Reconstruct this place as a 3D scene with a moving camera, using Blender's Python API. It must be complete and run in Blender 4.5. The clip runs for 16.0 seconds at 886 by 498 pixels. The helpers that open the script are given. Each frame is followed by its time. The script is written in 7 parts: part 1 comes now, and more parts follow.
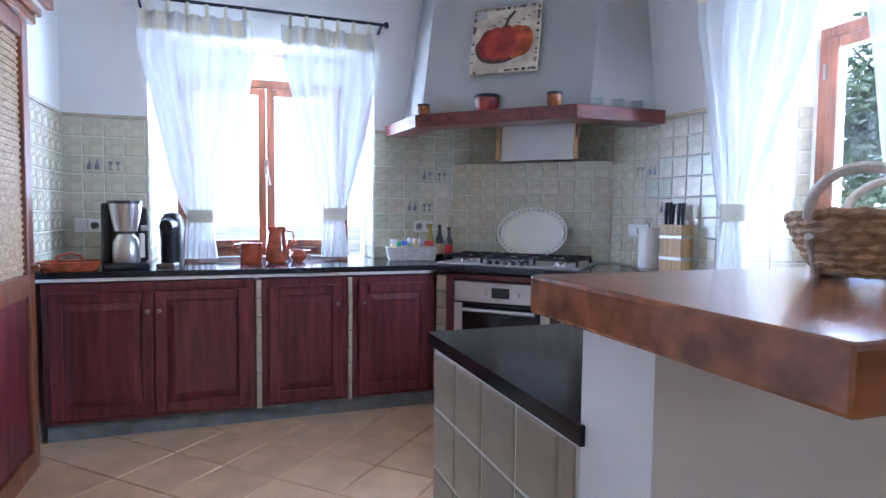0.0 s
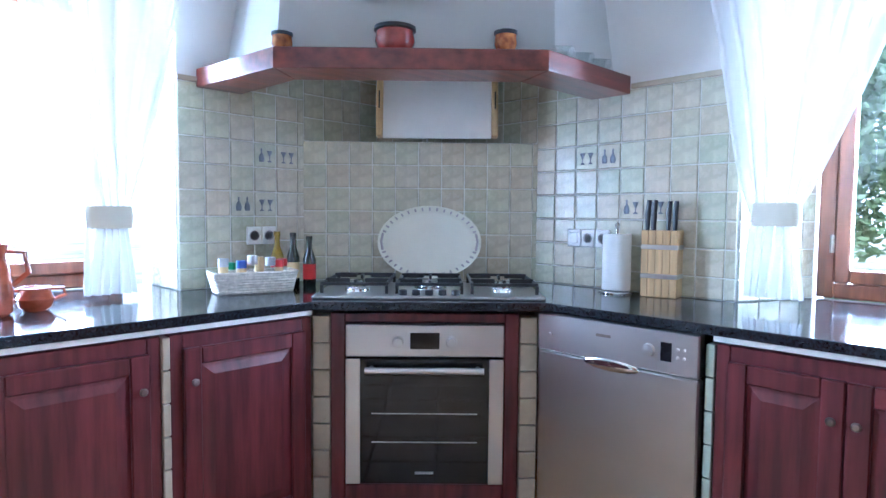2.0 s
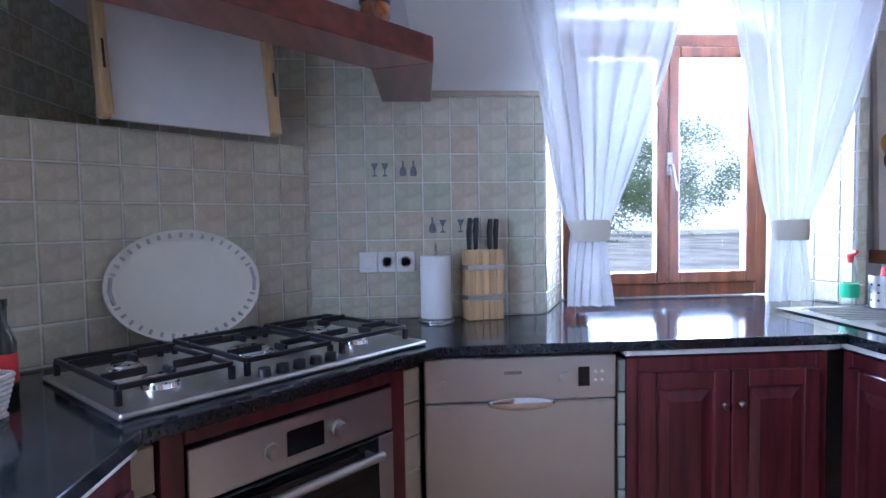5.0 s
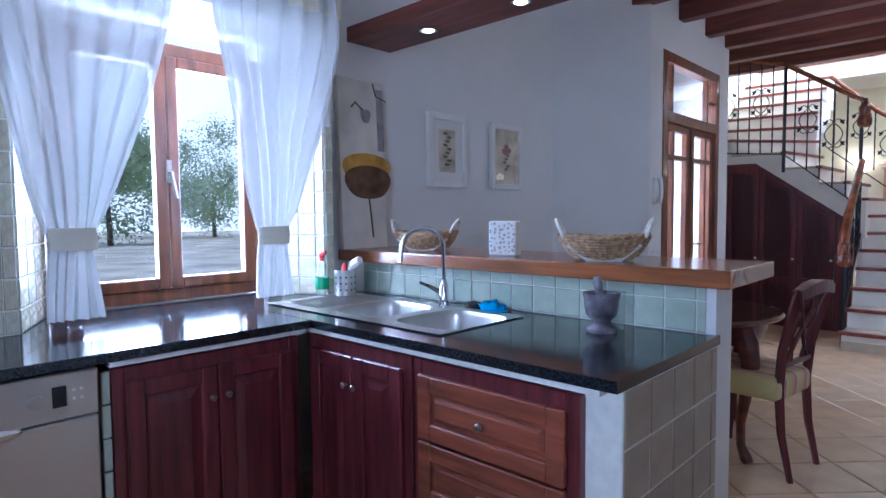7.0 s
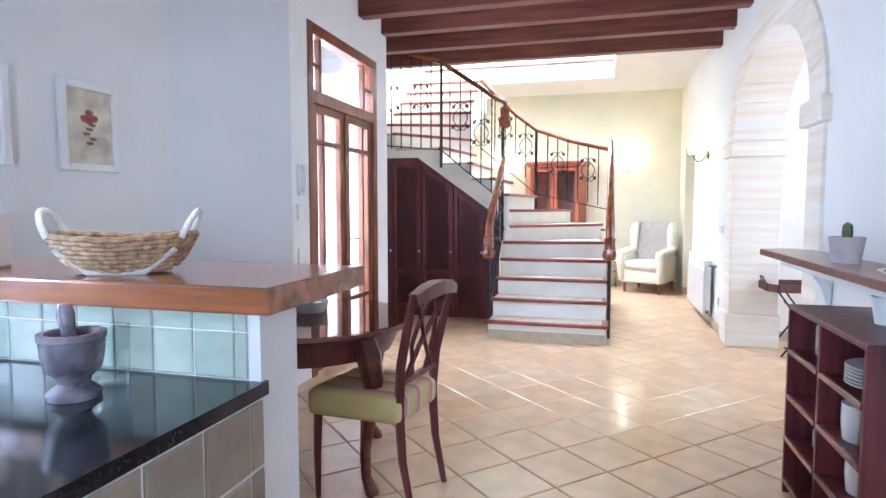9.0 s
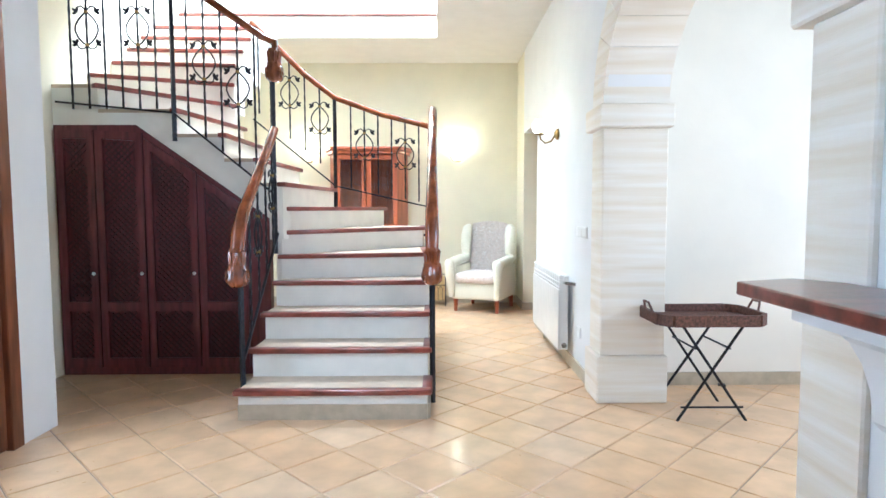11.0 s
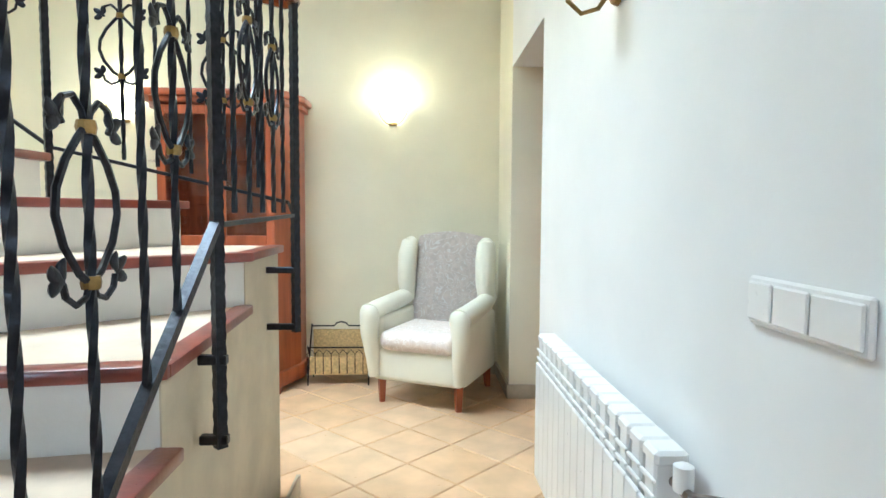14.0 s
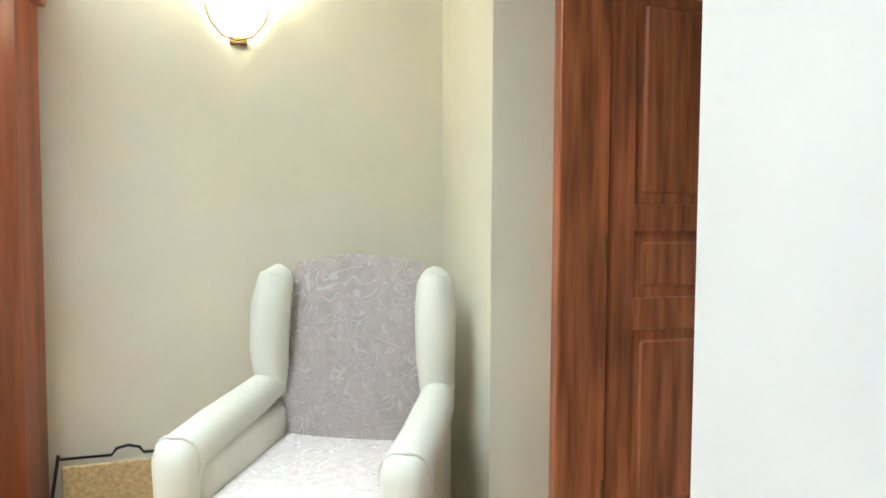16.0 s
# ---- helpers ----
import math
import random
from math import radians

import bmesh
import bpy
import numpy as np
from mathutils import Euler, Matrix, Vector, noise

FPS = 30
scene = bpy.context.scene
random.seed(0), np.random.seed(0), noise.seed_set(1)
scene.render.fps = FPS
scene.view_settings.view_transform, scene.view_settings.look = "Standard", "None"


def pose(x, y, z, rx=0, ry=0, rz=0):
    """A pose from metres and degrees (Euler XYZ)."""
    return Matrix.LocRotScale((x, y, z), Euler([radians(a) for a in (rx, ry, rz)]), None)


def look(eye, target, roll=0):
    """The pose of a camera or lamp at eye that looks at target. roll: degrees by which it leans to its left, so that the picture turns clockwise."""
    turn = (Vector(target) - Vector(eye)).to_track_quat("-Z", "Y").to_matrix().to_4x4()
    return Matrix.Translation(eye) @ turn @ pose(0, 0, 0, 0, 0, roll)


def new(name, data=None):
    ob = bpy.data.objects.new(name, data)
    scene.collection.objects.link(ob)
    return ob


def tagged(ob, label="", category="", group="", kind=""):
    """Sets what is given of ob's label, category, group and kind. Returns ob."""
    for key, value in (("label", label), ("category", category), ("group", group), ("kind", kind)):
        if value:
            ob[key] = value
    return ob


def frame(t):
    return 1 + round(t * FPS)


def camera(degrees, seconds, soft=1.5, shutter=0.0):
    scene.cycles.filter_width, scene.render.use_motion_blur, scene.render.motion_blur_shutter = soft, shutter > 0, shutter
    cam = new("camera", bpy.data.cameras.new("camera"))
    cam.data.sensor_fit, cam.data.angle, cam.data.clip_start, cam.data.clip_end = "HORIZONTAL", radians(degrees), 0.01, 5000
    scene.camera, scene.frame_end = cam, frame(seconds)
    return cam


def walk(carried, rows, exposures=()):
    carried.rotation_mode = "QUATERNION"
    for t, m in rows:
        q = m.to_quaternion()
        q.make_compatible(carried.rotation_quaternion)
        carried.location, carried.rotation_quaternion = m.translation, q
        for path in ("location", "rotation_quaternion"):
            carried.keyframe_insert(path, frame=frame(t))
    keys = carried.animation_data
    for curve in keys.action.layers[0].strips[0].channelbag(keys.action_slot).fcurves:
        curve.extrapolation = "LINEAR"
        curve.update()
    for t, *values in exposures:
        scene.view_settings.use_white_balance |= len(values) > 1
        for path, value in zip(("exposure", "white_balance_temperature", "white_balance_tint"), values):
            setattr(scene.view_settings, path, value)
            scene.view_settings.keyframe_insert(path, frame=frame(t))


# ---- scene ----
cam = camera(74.1, 16.0)
PATH = [
    (0, (0.297, 0.241, 1.193), (0.97, 2.12, 1.072), 0.6),
    (0.5, (0.25, 0.625, 1.183), (1.163, 2.4, 1.066), 0.55),
    (1, (0.25, 0.995, 1.177), (1.338, 2.669, 1.061), 0.5),
    (1.5, (0.265, 1.375, 1.174), (1.516, 2.931, 1.063), 0.5),
    (2, (0.273, 1.773, 1.199), (1.691, 3.18, 1.083), 0.5),
    (2.5, (0.357, 2.111, 1.185), (1.931, 3.341, 1.084), 0.4),
    (3, (0.451, 2.4, 1.194), (2.175, 3.409, 1.097), 0.2),
    (3.2, (0.475, 2.518, 1.198), (2.255, 3.426, 1.099), 0.0),
    (5.5, (0.261, 3.138, 1.281), (2.195, 2.64, 1.173), -0.9),
    (6, (0.208, 3.103, 1.292), (2.007, 2.238, 1.176), -0.8),
    (6.5, (0.163, 3.055, 1.28), (1.765, 1.862, 1.172), -0.7),
    (7, (0.13, 3.007, 1.286), (1.497, 1.552, 1.169), -0.5),
    (7.5, (0.095, 2.926, 1.274), (1.23, 1.284, 1.158), -0.4),
    (8, (0.058, 2.755, 1.273), (0.975, 0.983, 1.149), -0.3),
    (8.5, (0.025, 2.492, 1.269), (0.743, 0.63, 1.136), -0.2),
    (9, (0.056, 2.126, 1.269), (0.584, 0.202, 1.127), 0.0),
    (9.5, (0.074, 1.687, 1.26), (0.398, -0.282, 1.115), 0.0),
    (10, (0.056, 1.129, 1.226), (0.198, -0.861, 1.092), -0.1),
    (10.2, (0.042, 0.87, 1.216), (0.137, -1.123, 1.081), -0.2),
    (12.5, (-0.253, -1.668, 1.235), (-0.331, -3.662, 1.103), 0.2),
    (13, (-0.358, -2.265, 1.221), (-0.436, -4.259, 1.09), 0.2),
    (13.5, (-0.451, -2.84, 1.208), (-0.53, -4.834, 1.081), 0.3),
    (14, (-0.49, -3.397, 1.203), (-0.571, -5.391, 1.08), 0.3),
    (14.5, (-0.477, -3.927, 1.192), (-0.56, -5.922, 1.079), 0.3),
    (15, (-0.491, -4.478, 1.203), (-0.608, -6.471, 1.092), 0.4),
    (15.5, (-0.431, -4.981, 1.189), (-0.698, -6.961, 1.091), 0.4),
    (16, (-0.442, -5.415, 1.188), (-0.976, -7.34, 1.096), 0.3),
]
EXPOSURES = [(0.0, 0.33, 4650, 14), (0.5, 0.3, 4550, 10), (1.5, 0.6, 4400, 8), (2.5, 1.18, 4400, 8), (3.2, 1.22, 4400, 8), (5.3, -0.25, 4550, 20), (7.0, -0.5, 4450, 16), (7.6, 0.1, 4550, 12), (8.2, 0.65, 4700, 12), (9.0, 0.72, 4750, 12), (10.2, 0.62, 4750, 8), (12.3, 0.36, 4650, 3), (14.0, 0.12, 4750, 0), (16.0, 0.05, 4900, 3)]
walk(cam, [(t, look(eye, target, roll)) for t, eye, target, roll in PATH], EXPOSURES)

# ---- world and light ----
world = bpy.data.worlds.new("sky")
scene.world = world
world.use_nodes = True
wn = world.node_tree.nodes
sky = wn.new("ShaderNodeTexSky")
sky.sky_type, sky.sun_disc = "NISHITA", False
sky.sun_elevation, sky.sun_rotation = radians(52), radians(200)
wn["Background"].inputs[1].default_value = 0.12
world.node_tree.links.new(sky.outputs[0], wn["Background"].inputs[0])


def lamp(name, kind, m, energy, color=(1, 1, 1), **opts):
    d = bpy.data.lights.new(name, kind)
    d.energy, d.color = energy, color
    if "size" in opts:
        d.shape, d.size, d.size_y = "RECTANGLE", opts["size"], opts["size_y"]
    if "radius" in opts:
        d.shadow_soft_size = opts["radius"]
    if "angle" in opts:
        d.angle = opts["angle"]
    if "spread" in opts:
        d.spread = opts["spread"]
    ob = new(name, d)
    ob.matrix_world = m
    return ob


lamp("sun", "SUN", look((-14, -12, 28), (4, 0, 0)), 5, (1, 0.95, 0.86), angle=radians(0.6))
DAY = (0.93, 0.96, 1.0)
lamp("window_light", "AREA", look((0.5, 4.64, 1.6), (0.5, 0, 1.1)), 125, DAY, size=1.1, size_y=1.2)
lamp("window_light", "AREA", look((3.2, 1.865, 1.55), (0, 1.865, 1.1)), 165, DAY, size=0.95, size_y=1.2)
lamp("stairwell_light", "AREA", look((1.3, -5.9, 5.2), (1.0, -5.7, 0)), 410, (1, 0.97, 0.92), size=2.4, size_y=1.8)
lamp("entrance_light", "AREA", look((2.75, -2.4, 1.5), (0, -2.6, 0.9)), 80, (1, 0.97, 0.92), size=1.2, size_y=2.0)
# fill lamp added at an unseen opening to brighten the room behind the arch
lamp("side_room_fill", "AREA", look((-3.5, -2.3, 1.7), (0, -2.0, 1.0)), 46, (1, 0.97, 0.93), size=1.8, size_y=1.6)

# ---- materials ----
def material(name, base, rough=0.5, metal=0.0, vary=0.12, scale=6.0, bump=0.1, fine=80.0, second=None, stretch=(1, 1, 1), obj_random=None, trans=0.0, coat=0.0, alpha=None, mottled=None):
    m = bpy.data.materials.new(name)
    m.use_nodes = True
    n, l = m.node_tree.nodes, m.node_tree.links
    b = n["Principled BSDF"]
    b.inputs["Roughness"].default_value, b.inputs["Metallic"].default_value = rough, metal
    b.inputs["Transmission Weight"].default_value = trans
    b.inputs["Coat Weight"].default_value = coat
    b.inputs["Coat Roughness"].default_value = 0.12
    tc, mp = n.new("ShaderNodeTexCoord"), n.new("ShaderNodeMapping")
    mp.inputs["Scale"].default_value = stretch
    l.new(tc.outputs["Object"], mp.inputs["Vector"])
    big, small = n.new("ShaderNodeTexNoise"), n.new("ShaderNodeTexNoise")
    big.inputs["Scale"].default_value, big.inputs["Detail"].default_value = scale, 5
    small.inputs["Scale"].default_value, small.inputs["Detail"].default_value = fine, 3
    l.new(mp.outputs[0], big.inputs["Vector"]), l.new(mp.outputs[0], small.inputs["Vector"])
    ramp = n.new("ShaderNodeValToRGB")
    dark = second or tuple(c * (1 - vary * 1.6) for c in base)
    light = tuple(min(1, c * (1 + vary * 0.6)) for c in base)
    ramp.color_ramp.elements[0].position, ramp.color_ramp.elements[1].position = 0.32, 0.68
    ramp.color_ramp.elements[0].color, ramp.color_ramp.elements[1].color = (*dark, 1), (*light, 1)
    l.new(big.outputs[0], ramp.inputs[0])
    out = ramp.outputs[0]
    if obj_random:
        info, pick = n.new("ShaderNodeObjectInfo"), n.new("ShaderNodeValToRGB")
        pick.color_ramp.interpolation = "LINEAR"
        els = pick.color_ramp.elements
        for i, c in enumerate(obj_random):
            e = els[i] if i < 2 else els.new(1.0)
            e.color = (*c, 1)
        for i in range(len(obj_random)):
            els[i].position = i / (len(obj_random) - 1)
        for i, c in enumerate(obj_random):
            els[i].color = (*c, 1)
        l.new(info.outputs["Random"], pick.inputs[0])
        mix = n.new("ShaderNodeMixRGB")
        mix.blend_type, mix.inputs[0].default_value = "MULTIPLY", 1.0
        l.new(pick.outputs[0], mix.inputs[1]), l.new(out, mix.inputs[2])
        out = mix.outputs[0]
    l.new(out, b.inputs["Base Color"])
    if bump:
        bp = n.new("ShaderNodeBump")
        bp.inputs["Strength"].default_value, bp.inputs["Distance"].default_value = bump, 0.004
        add = n.new("ShaderNodeMath")
        l.new(big.outputs[0], add.inputs[0]), l.new(small.outputs[0], add.inputs[1])
        l.new(add.outputs[0], bp.inputs["Height"]), l.new(bp.outputs[0], b.inputs["Normal"])
    rr = n.new("ShaderNodeMapRange")
    spread = 0.03 if metal > 0.5 else 0.2
    rr.inputs["To Min"].default_value, rr.inputs["To Max"].default_value = max(0.02, rough * (1 - spread)), min(1, rough * (1 + spread))
    l.new(small.outputs[0], rr.inputs[0]), l.new(rr.outputs[0], b.inputs["Roughness"])
    return m


def glow(name, color, strength):
    m = bpy.data.materials.new(name)
    m.use_nodes = True
    b = m.node_tree.nodes["Principled BSDF"]
    b.inputs["Base Color"].default_value = (0.9, 0.88, 0.82, 1)
    b.inputs["Emission Color"].default_value, b.inputs["Emission Strength"].default_value = (*color, 1), strength
    return m


def clear(name, color=(1, 1, 1), rough=0.02):
    """Thin glass: mostly see-through with a glossy coat."""
    m = bpy.data.materials.new(name)
    m.use_nodes = True
    n, l = m.node_tree.nodes, m.node_tree.links
    t, g, x, lw, pw, f = n.new("ShaderNodeBsdfTransparent"), n.new("ShaderNodeBsdfGlossy"), n.new("ShaderNodeMixShader"), n.new("ShaderNodeLayerWeight"), n.new("ShaderNodeMath"), n.new("ShaderNodeMath")
    t.inputs[0].default_value = (*color, 1)
    g.inputs["Roughness"].default_value = rough
    pw.operation, pw.inputs[1].default_value = "POWER", 3.0
    f.operation, f.inputs[1].default_value, f.inputs[2].default_value = "MULTIPLY_ADD", 0.6, 0.035
    l.new(lw.outputs["Facing"], pw.inputs[0]), l.new(pw.outputs[0], f.inputs[0])
    l.new(f.outputs[0], x.inputs[0]), l.new(t.outputs[0], x.inputs[1]), l.new(g.outputs[0], x.inputs[2])
    l.new(x.outputs[0], n["Material Output"].inputs[0])
    return m


def sheer(name, color, through_share, see=0.12):
    """Thin woven cloth that lets light through."""
    m = bpy.data.materials.new(name)
    m.use_nodes = True
    n, l = m.node_tree.nodes, m.node_tree.links
    d, t, a, x, y = n.new("ShaderNodeBsdfDiffuse"), n.new("ShaderNodeBsdfTranslucent"), n.new("ShaderNodeBsdfTransparent"), n.new("ShaderNodeMixShader"), n.new("ShaderNodeMixShader")
    w, tc, r = n.new("ShaderNodeTexNoise"), n.new("ShaderNodeTexCoord"), n.new("ShaderNodeValToRGB")
    w.inputs["Scale"].default_value = 40
    l.new(tc.outputs["Object"], w.inputs["Vector"]), l.new(w.outputs[0], r.inputs[0])
    r.color_ramp.elements[0].color, r.color_ramp.elements[1].color = (*(c * 0.94 for c in color), 1), (*color, 1)
    l.new(r.outputs[0], d.inputs[0]), l.new(r.outputs[0], t.inputs[0])
    x.inputs[0].default_value, y.inputs[0].default_value = through_share, see
    l.new(d.outputs[0], x.inputs[1]), l.new(t.outputs[0], x.inputs[2]), l.new(x.outputs[0], y.inputs[1]), l.new(a.outputs[0], y.inputs[2])
    l.new(y.outputs[0], n["Material Output"].inputs[0])
    return m


PLASTER = material("white_plaster", (0.80, 0.79, 0.76), 0.85, vary=0.03, scale=2.0, bump=0.12, fine=30)
CREAM = material("cream_plaster", (0.82, 0.77, 0.58), 0.85, vary=0.04, scale=2.0, bump=0.12, fine=30)
STONE = material("limestone", (0.80, 0.76, 0.68), 0.8, vary=0.10, scale=2.2, bump=0.3, fine=25, stretch=(0.5, 0.5, 9), second=(0.74, 0.65, 0.50))
PALECREAM = material("pale_cream_plaster", (0.81, 0.76, 0.66), 0.85, vary=0.04, scale=2.0, bump=0.12, fine=30)
CEILING = material("ceiling_paint", (0.82, 0.80, 0.74), 0.9, vary=0.02)
DARKWOOD = material("mahogany", (0.13, 0.022, 0.026), 0.38, vary=0.35, scale=5, bump=0.08, stretch=(6, 6, 0.6), coat=0.15)
WARMWOOD = material("varnished_wood", (0.17, 0.037, 0.022), 0.3, vary=0.35, scale=4, bump=0.06, stretch=(0.6, 6, 6), coat=0.4)
BEAMWOOD = material("beam_wood", (0.17, 0.045, 0.028), 0.5, vary=0.3, scale=4, bump=0.1, stretch=(0.5, 6, 6))
MIDWOOD = material("sapele_wood", (0.47, 0.16, 0.06), 0.36, vary=0.35, scale=4, bump=0.06, stretch=(7, 7, 0.5), coat=0.2)
FRAMEWOOD = material("window_wood", (0.22, 0.075, 0.03), 0.35, vary=0.3, scale=4, bump=0.06, stretch=(6, 6, 0.7), coat=0.2)
CHERRY = material("cherry_wood", (0.40, 0.10, 0.035), 0.35, vary=0.25, scale=3, bump=0.05, stretch=(5, 5, 0.5), coat=0.2)
RAILWOOD = material("rail_wood", (0.27, 0.07, 0.02), 0.18, vary=0.35, scale=9, bump=0.03, coat=0.6)
BARWOOD = material("bar_wood", (0.30, 0.105, 0.035), 0.22, vary=0.35, scale=3, bump=0.05, stretch=(0.6, 7, 7), coat=0.5)
GRANITE = material("black_granite", (0.02, 0.023, 0.027), 0.11, vary=0.6, scale=140, bump=0.0, fine=200, second=(0.004, 0.004, 0.005))
GROUT = material("grout", (0.76, 0.76, 0.70), 0.9, vary=0.06, scale=30, bump=0.2)
TILE = material("glazed_wall_tile", (0.98, 0.98, 0.98), 0.27, vary=0.12, scale=14, bump=0.25, fine=40, coat=0.12,
                obj_random=[(0.56, 0.56, 0.40), (0.62, 0.60, 0.44), (0.60, 0.51, 0.37), (0.53, 0.54, 0.39), (0.64, 0.59, 0.46), (0.57, 0.51, 0.37), (0.59, 0.58, 0.42)])
MINT = material("pale_green_tile", (0.95, 0.95, 0.95), 0.22, vary=0.08, scale=12, bump=0.25, fine=40, coat=0.3, obj_random=[(0.42, 0.48, 0.38), (0.48, 0.53, 0.42), (0.38, 0.45, 0.36)])
BEIGETILE = material("beige_tile", (0.95, 0.95, 0.95), 0.3, vary=0.12, scale=12, bump=0.25, fine=40, obj_random=[(0.52, 0.44, 0.30), (0.56, 0.49, 0.36), (0.48, 0.40, 0.28)])
BROWNTILE = material("taupe_tile", (0.95, 0.95, 0.95), 0.3, vary=0.15, scale=10, bump=0.25, fine=40, obj_random=[(0.33, 0.27, 0.20), (0.39, 0.33, 0.24), (0.30, 0.26, 0.20)])
PLINTHTILE = material("slate_blue_tile", (0.20, 0.22, 0.22), 0.4, vary=0.2, scale=12, bump=0.2)
COTTO = material("terracotta_floor_tile", (0.95, 0.95, 0.95), 0.3, vary=0.13, scale=5, bump=0.1, fine=35, coat=0.25, obj_random=[(0.72, 0.47, 0.25), (0.75, 0.52, 0.30), (0.70, 0.46, 0.25), (0.75, 0.54, 0.33)])
FLOORGROUT = material("floor_grout", (0.40, 0.31, 0.24), 0.9, vary=0.1, scale=20)
STEEL = material("brushed_steel", (0.60, 0.59, 0.57), 0.32, 1.0, vary=0.03, scale=4, bump=0)
CHROME = material("chrome", (0.75, 0.76, 0.78), 0.07, 1.0, vary=0.02, bump=0)
BLACK = material("black_plastic", (0.012, 0.012, 0.014), 0.35, vary=0.1)
BLACKGLASS = material("black_glass", (0.008, 0.008, 0.01), 0.05, vary=0.05, bump=0)
IRON = material("wrought_iron", (0.022, 0.024, 0.03), 0.38, 0.6, vary=0.3, scale=60, bump=0.3)
BRASS = material("old_brass", (0.30, 0.20, 0.07), 0.4, 0.9, vary=0.25, scale=40)
PEWTER = material("pewter_knob", (0.34, 0.30, 0.26), 0.32, 1.0, vary=0.2, scale=50)
WHITE = material("white_enamel", (0.82, 0.81, 0.77), 0.3, vary=0.03, bump=0.02)
CERAMIC = material("white_china", (0.80, 0.79, 0.75), 0.2, vary=0.03, bump=0.02)
CREAMPAINT = material("cream_lacquer", (0.80, 0.78, 0.66), 0.35, vary=0.03)
RED = material("red_glaze", (0.33, 0.035, 0.025), 0.12, vary=0.25, scale=20, bump=0.03, coat=0.5)
TERRA = material("terracotta_glaze", (0.40, 0.085, 0.035), 0.18, vary=0.25, scale=20, bump=0.05, coat=0.4)
AMBER = material("amber_glaze", (0.42, 0.15, 0.03), 0.15, vary=0.5, scale=30, second=(0.15, 0.03, 0.015))
BAMBOO = material("bamboo", (0.62, 0.42, 0.20), 0.4, vary=0.15, scale=8, stretch=(8, 8, 0.5))
WICKER = material("wicker", (0.46, 0.31, 0.16), 0.7, vary=0.35, scale=60, bump=0.5)
STRAW = material("yellow_straw", (0.66, 0.47, 0.20), 0.7, vary=0.2, scale=60, bump=0.5)
DARKWICKER = material("dark_wicker", (0.13, 0.055, 0.035), 0.6, vary=0.4, scale=60, bump=0.5)
WHITEWICKER = material("white_wicker", (0.72, 0.68, 0.60), 0.6, vary=0.15, scale=70, bump=0.5)
ROPE = material("white_rope", (0.70, 0.68, 0.62), 0.8, vary=0.1, scale=80, bump=0.4)
PAPER = material("paper", (0.82, 0.81, 0.78), 0.9, vary=0.04, bump=0.2)
IVORY = material("ivory_leatherette", (0.80, 0.78, 0.64), 0.42, vary=0.04, scale=3, bump=0.08, fine=150)
def scrolled_cloth():
    """Beige damask with pale meandering lines woven in."""
    m = material("patterned_upholstery", (0.78, 0.69, 0.62), 0.55, vary=0.08, scale=30, bump=0.1)
    n, l = m.node_tree.nodes, m.node_tree.links
    b, tc, nz = n["Principled BSDF"], n.new("ShaderNodeTexCoord"), n.new("ShaderNodeTexNoise")
    nz.inputs["Scale"].default_value, nz.inputs["Detail"].default_value, nz.inputs["Distortion"].default_value = 11.0, 1.0, 1.0
    mul, fr, sub, ab, rp, mx = [n.new("ShaderNodeMath") for _ in range(4)] + [n.new("ShaderNodeValToRGB"), n.new("ShaderNodeMixRGB")]
    mul.operation, mul.inputs[1].default_value = "MULTIPLY", 7.0
    fr.operation, sub.operation, ab.operation = "FRACT", "SUBTRACT", "ABSOLUTE"
    sub.inputs[1].default_value = 0.5
    l.new(tc.outputs["Object"], nz.inputs["Vector"]), l.new(nz.outputs[0], mul.inputs[0]), l.new(mul.outputs[0], fr.inputs[0])
    l.new(fr.outputs[0], sub.inputs[0]), l.new(sub.outputs[0], ab.inputs[0]), l.new(ab.outputs[0], rp.inputs[0])
    rp.color_ramp.elements[0].position, rp.color_ramp.elements[0].color = 0.05, (1, 1, 1, 1)
    rp.color_ramp.elements[1].position, rp.color_ramp.elements[1].color = 0.10, (0, 0, 0, 1)
    base = b.inputs["Base Color"].links[0].from_socket
    l.new(rp.outputs[0], mx.inputs[0]), l.new(base, mx.inputs[1]), l.new(mx.outputs[0], b.inputs["Base Color"])
    mx.inputs[2].default_value = (0.88, 0.84, 0.80, 1)
    return m


SATIN = scrolled_cloth()
LEAFGREEN = material("leaf", (0.12, 0.17, 0.06), 0.6, vary=0.5, scale=3)
FOLIAGE = sheer("sunlit_foliage", (0.26, 0.33, 0.17), 0.5, 0.0)
BARK = material("bark", (0.10, 0.075, 0.05), 0.9, vary=0.4, scale=15, bump=0.6)
GROUNDMAT = material("dry_gravel", (0.46, 0.42, 0.33), 0.9, vary=0.3, scale=0.6)
GLASS = clear("clear_glass")
DARKGLASS = clear("vitrine_glass", (0.75, 0.62, 0.55))
CURTAIN = sheer("sheer_curtain", (0.80, 0.80, 0.79), 0.055, 0.12)
CURTAINHEM = sheer("curtain_hem", (0.84, 0.80, 0.66), 0.14, 0.0)
LAMPGLOW = glow("lit_glass", (1, 0.82, 0.5), 6.0)
SPOTGLOW = glow("spot_lens", (1, 0.85, 0.55), 12.0)
SHADEGLOW = glow("lit_lamp_shade", (1, 0.72, 0.18), 0.7)

# ---- mesh helpers ----
BASE = {}


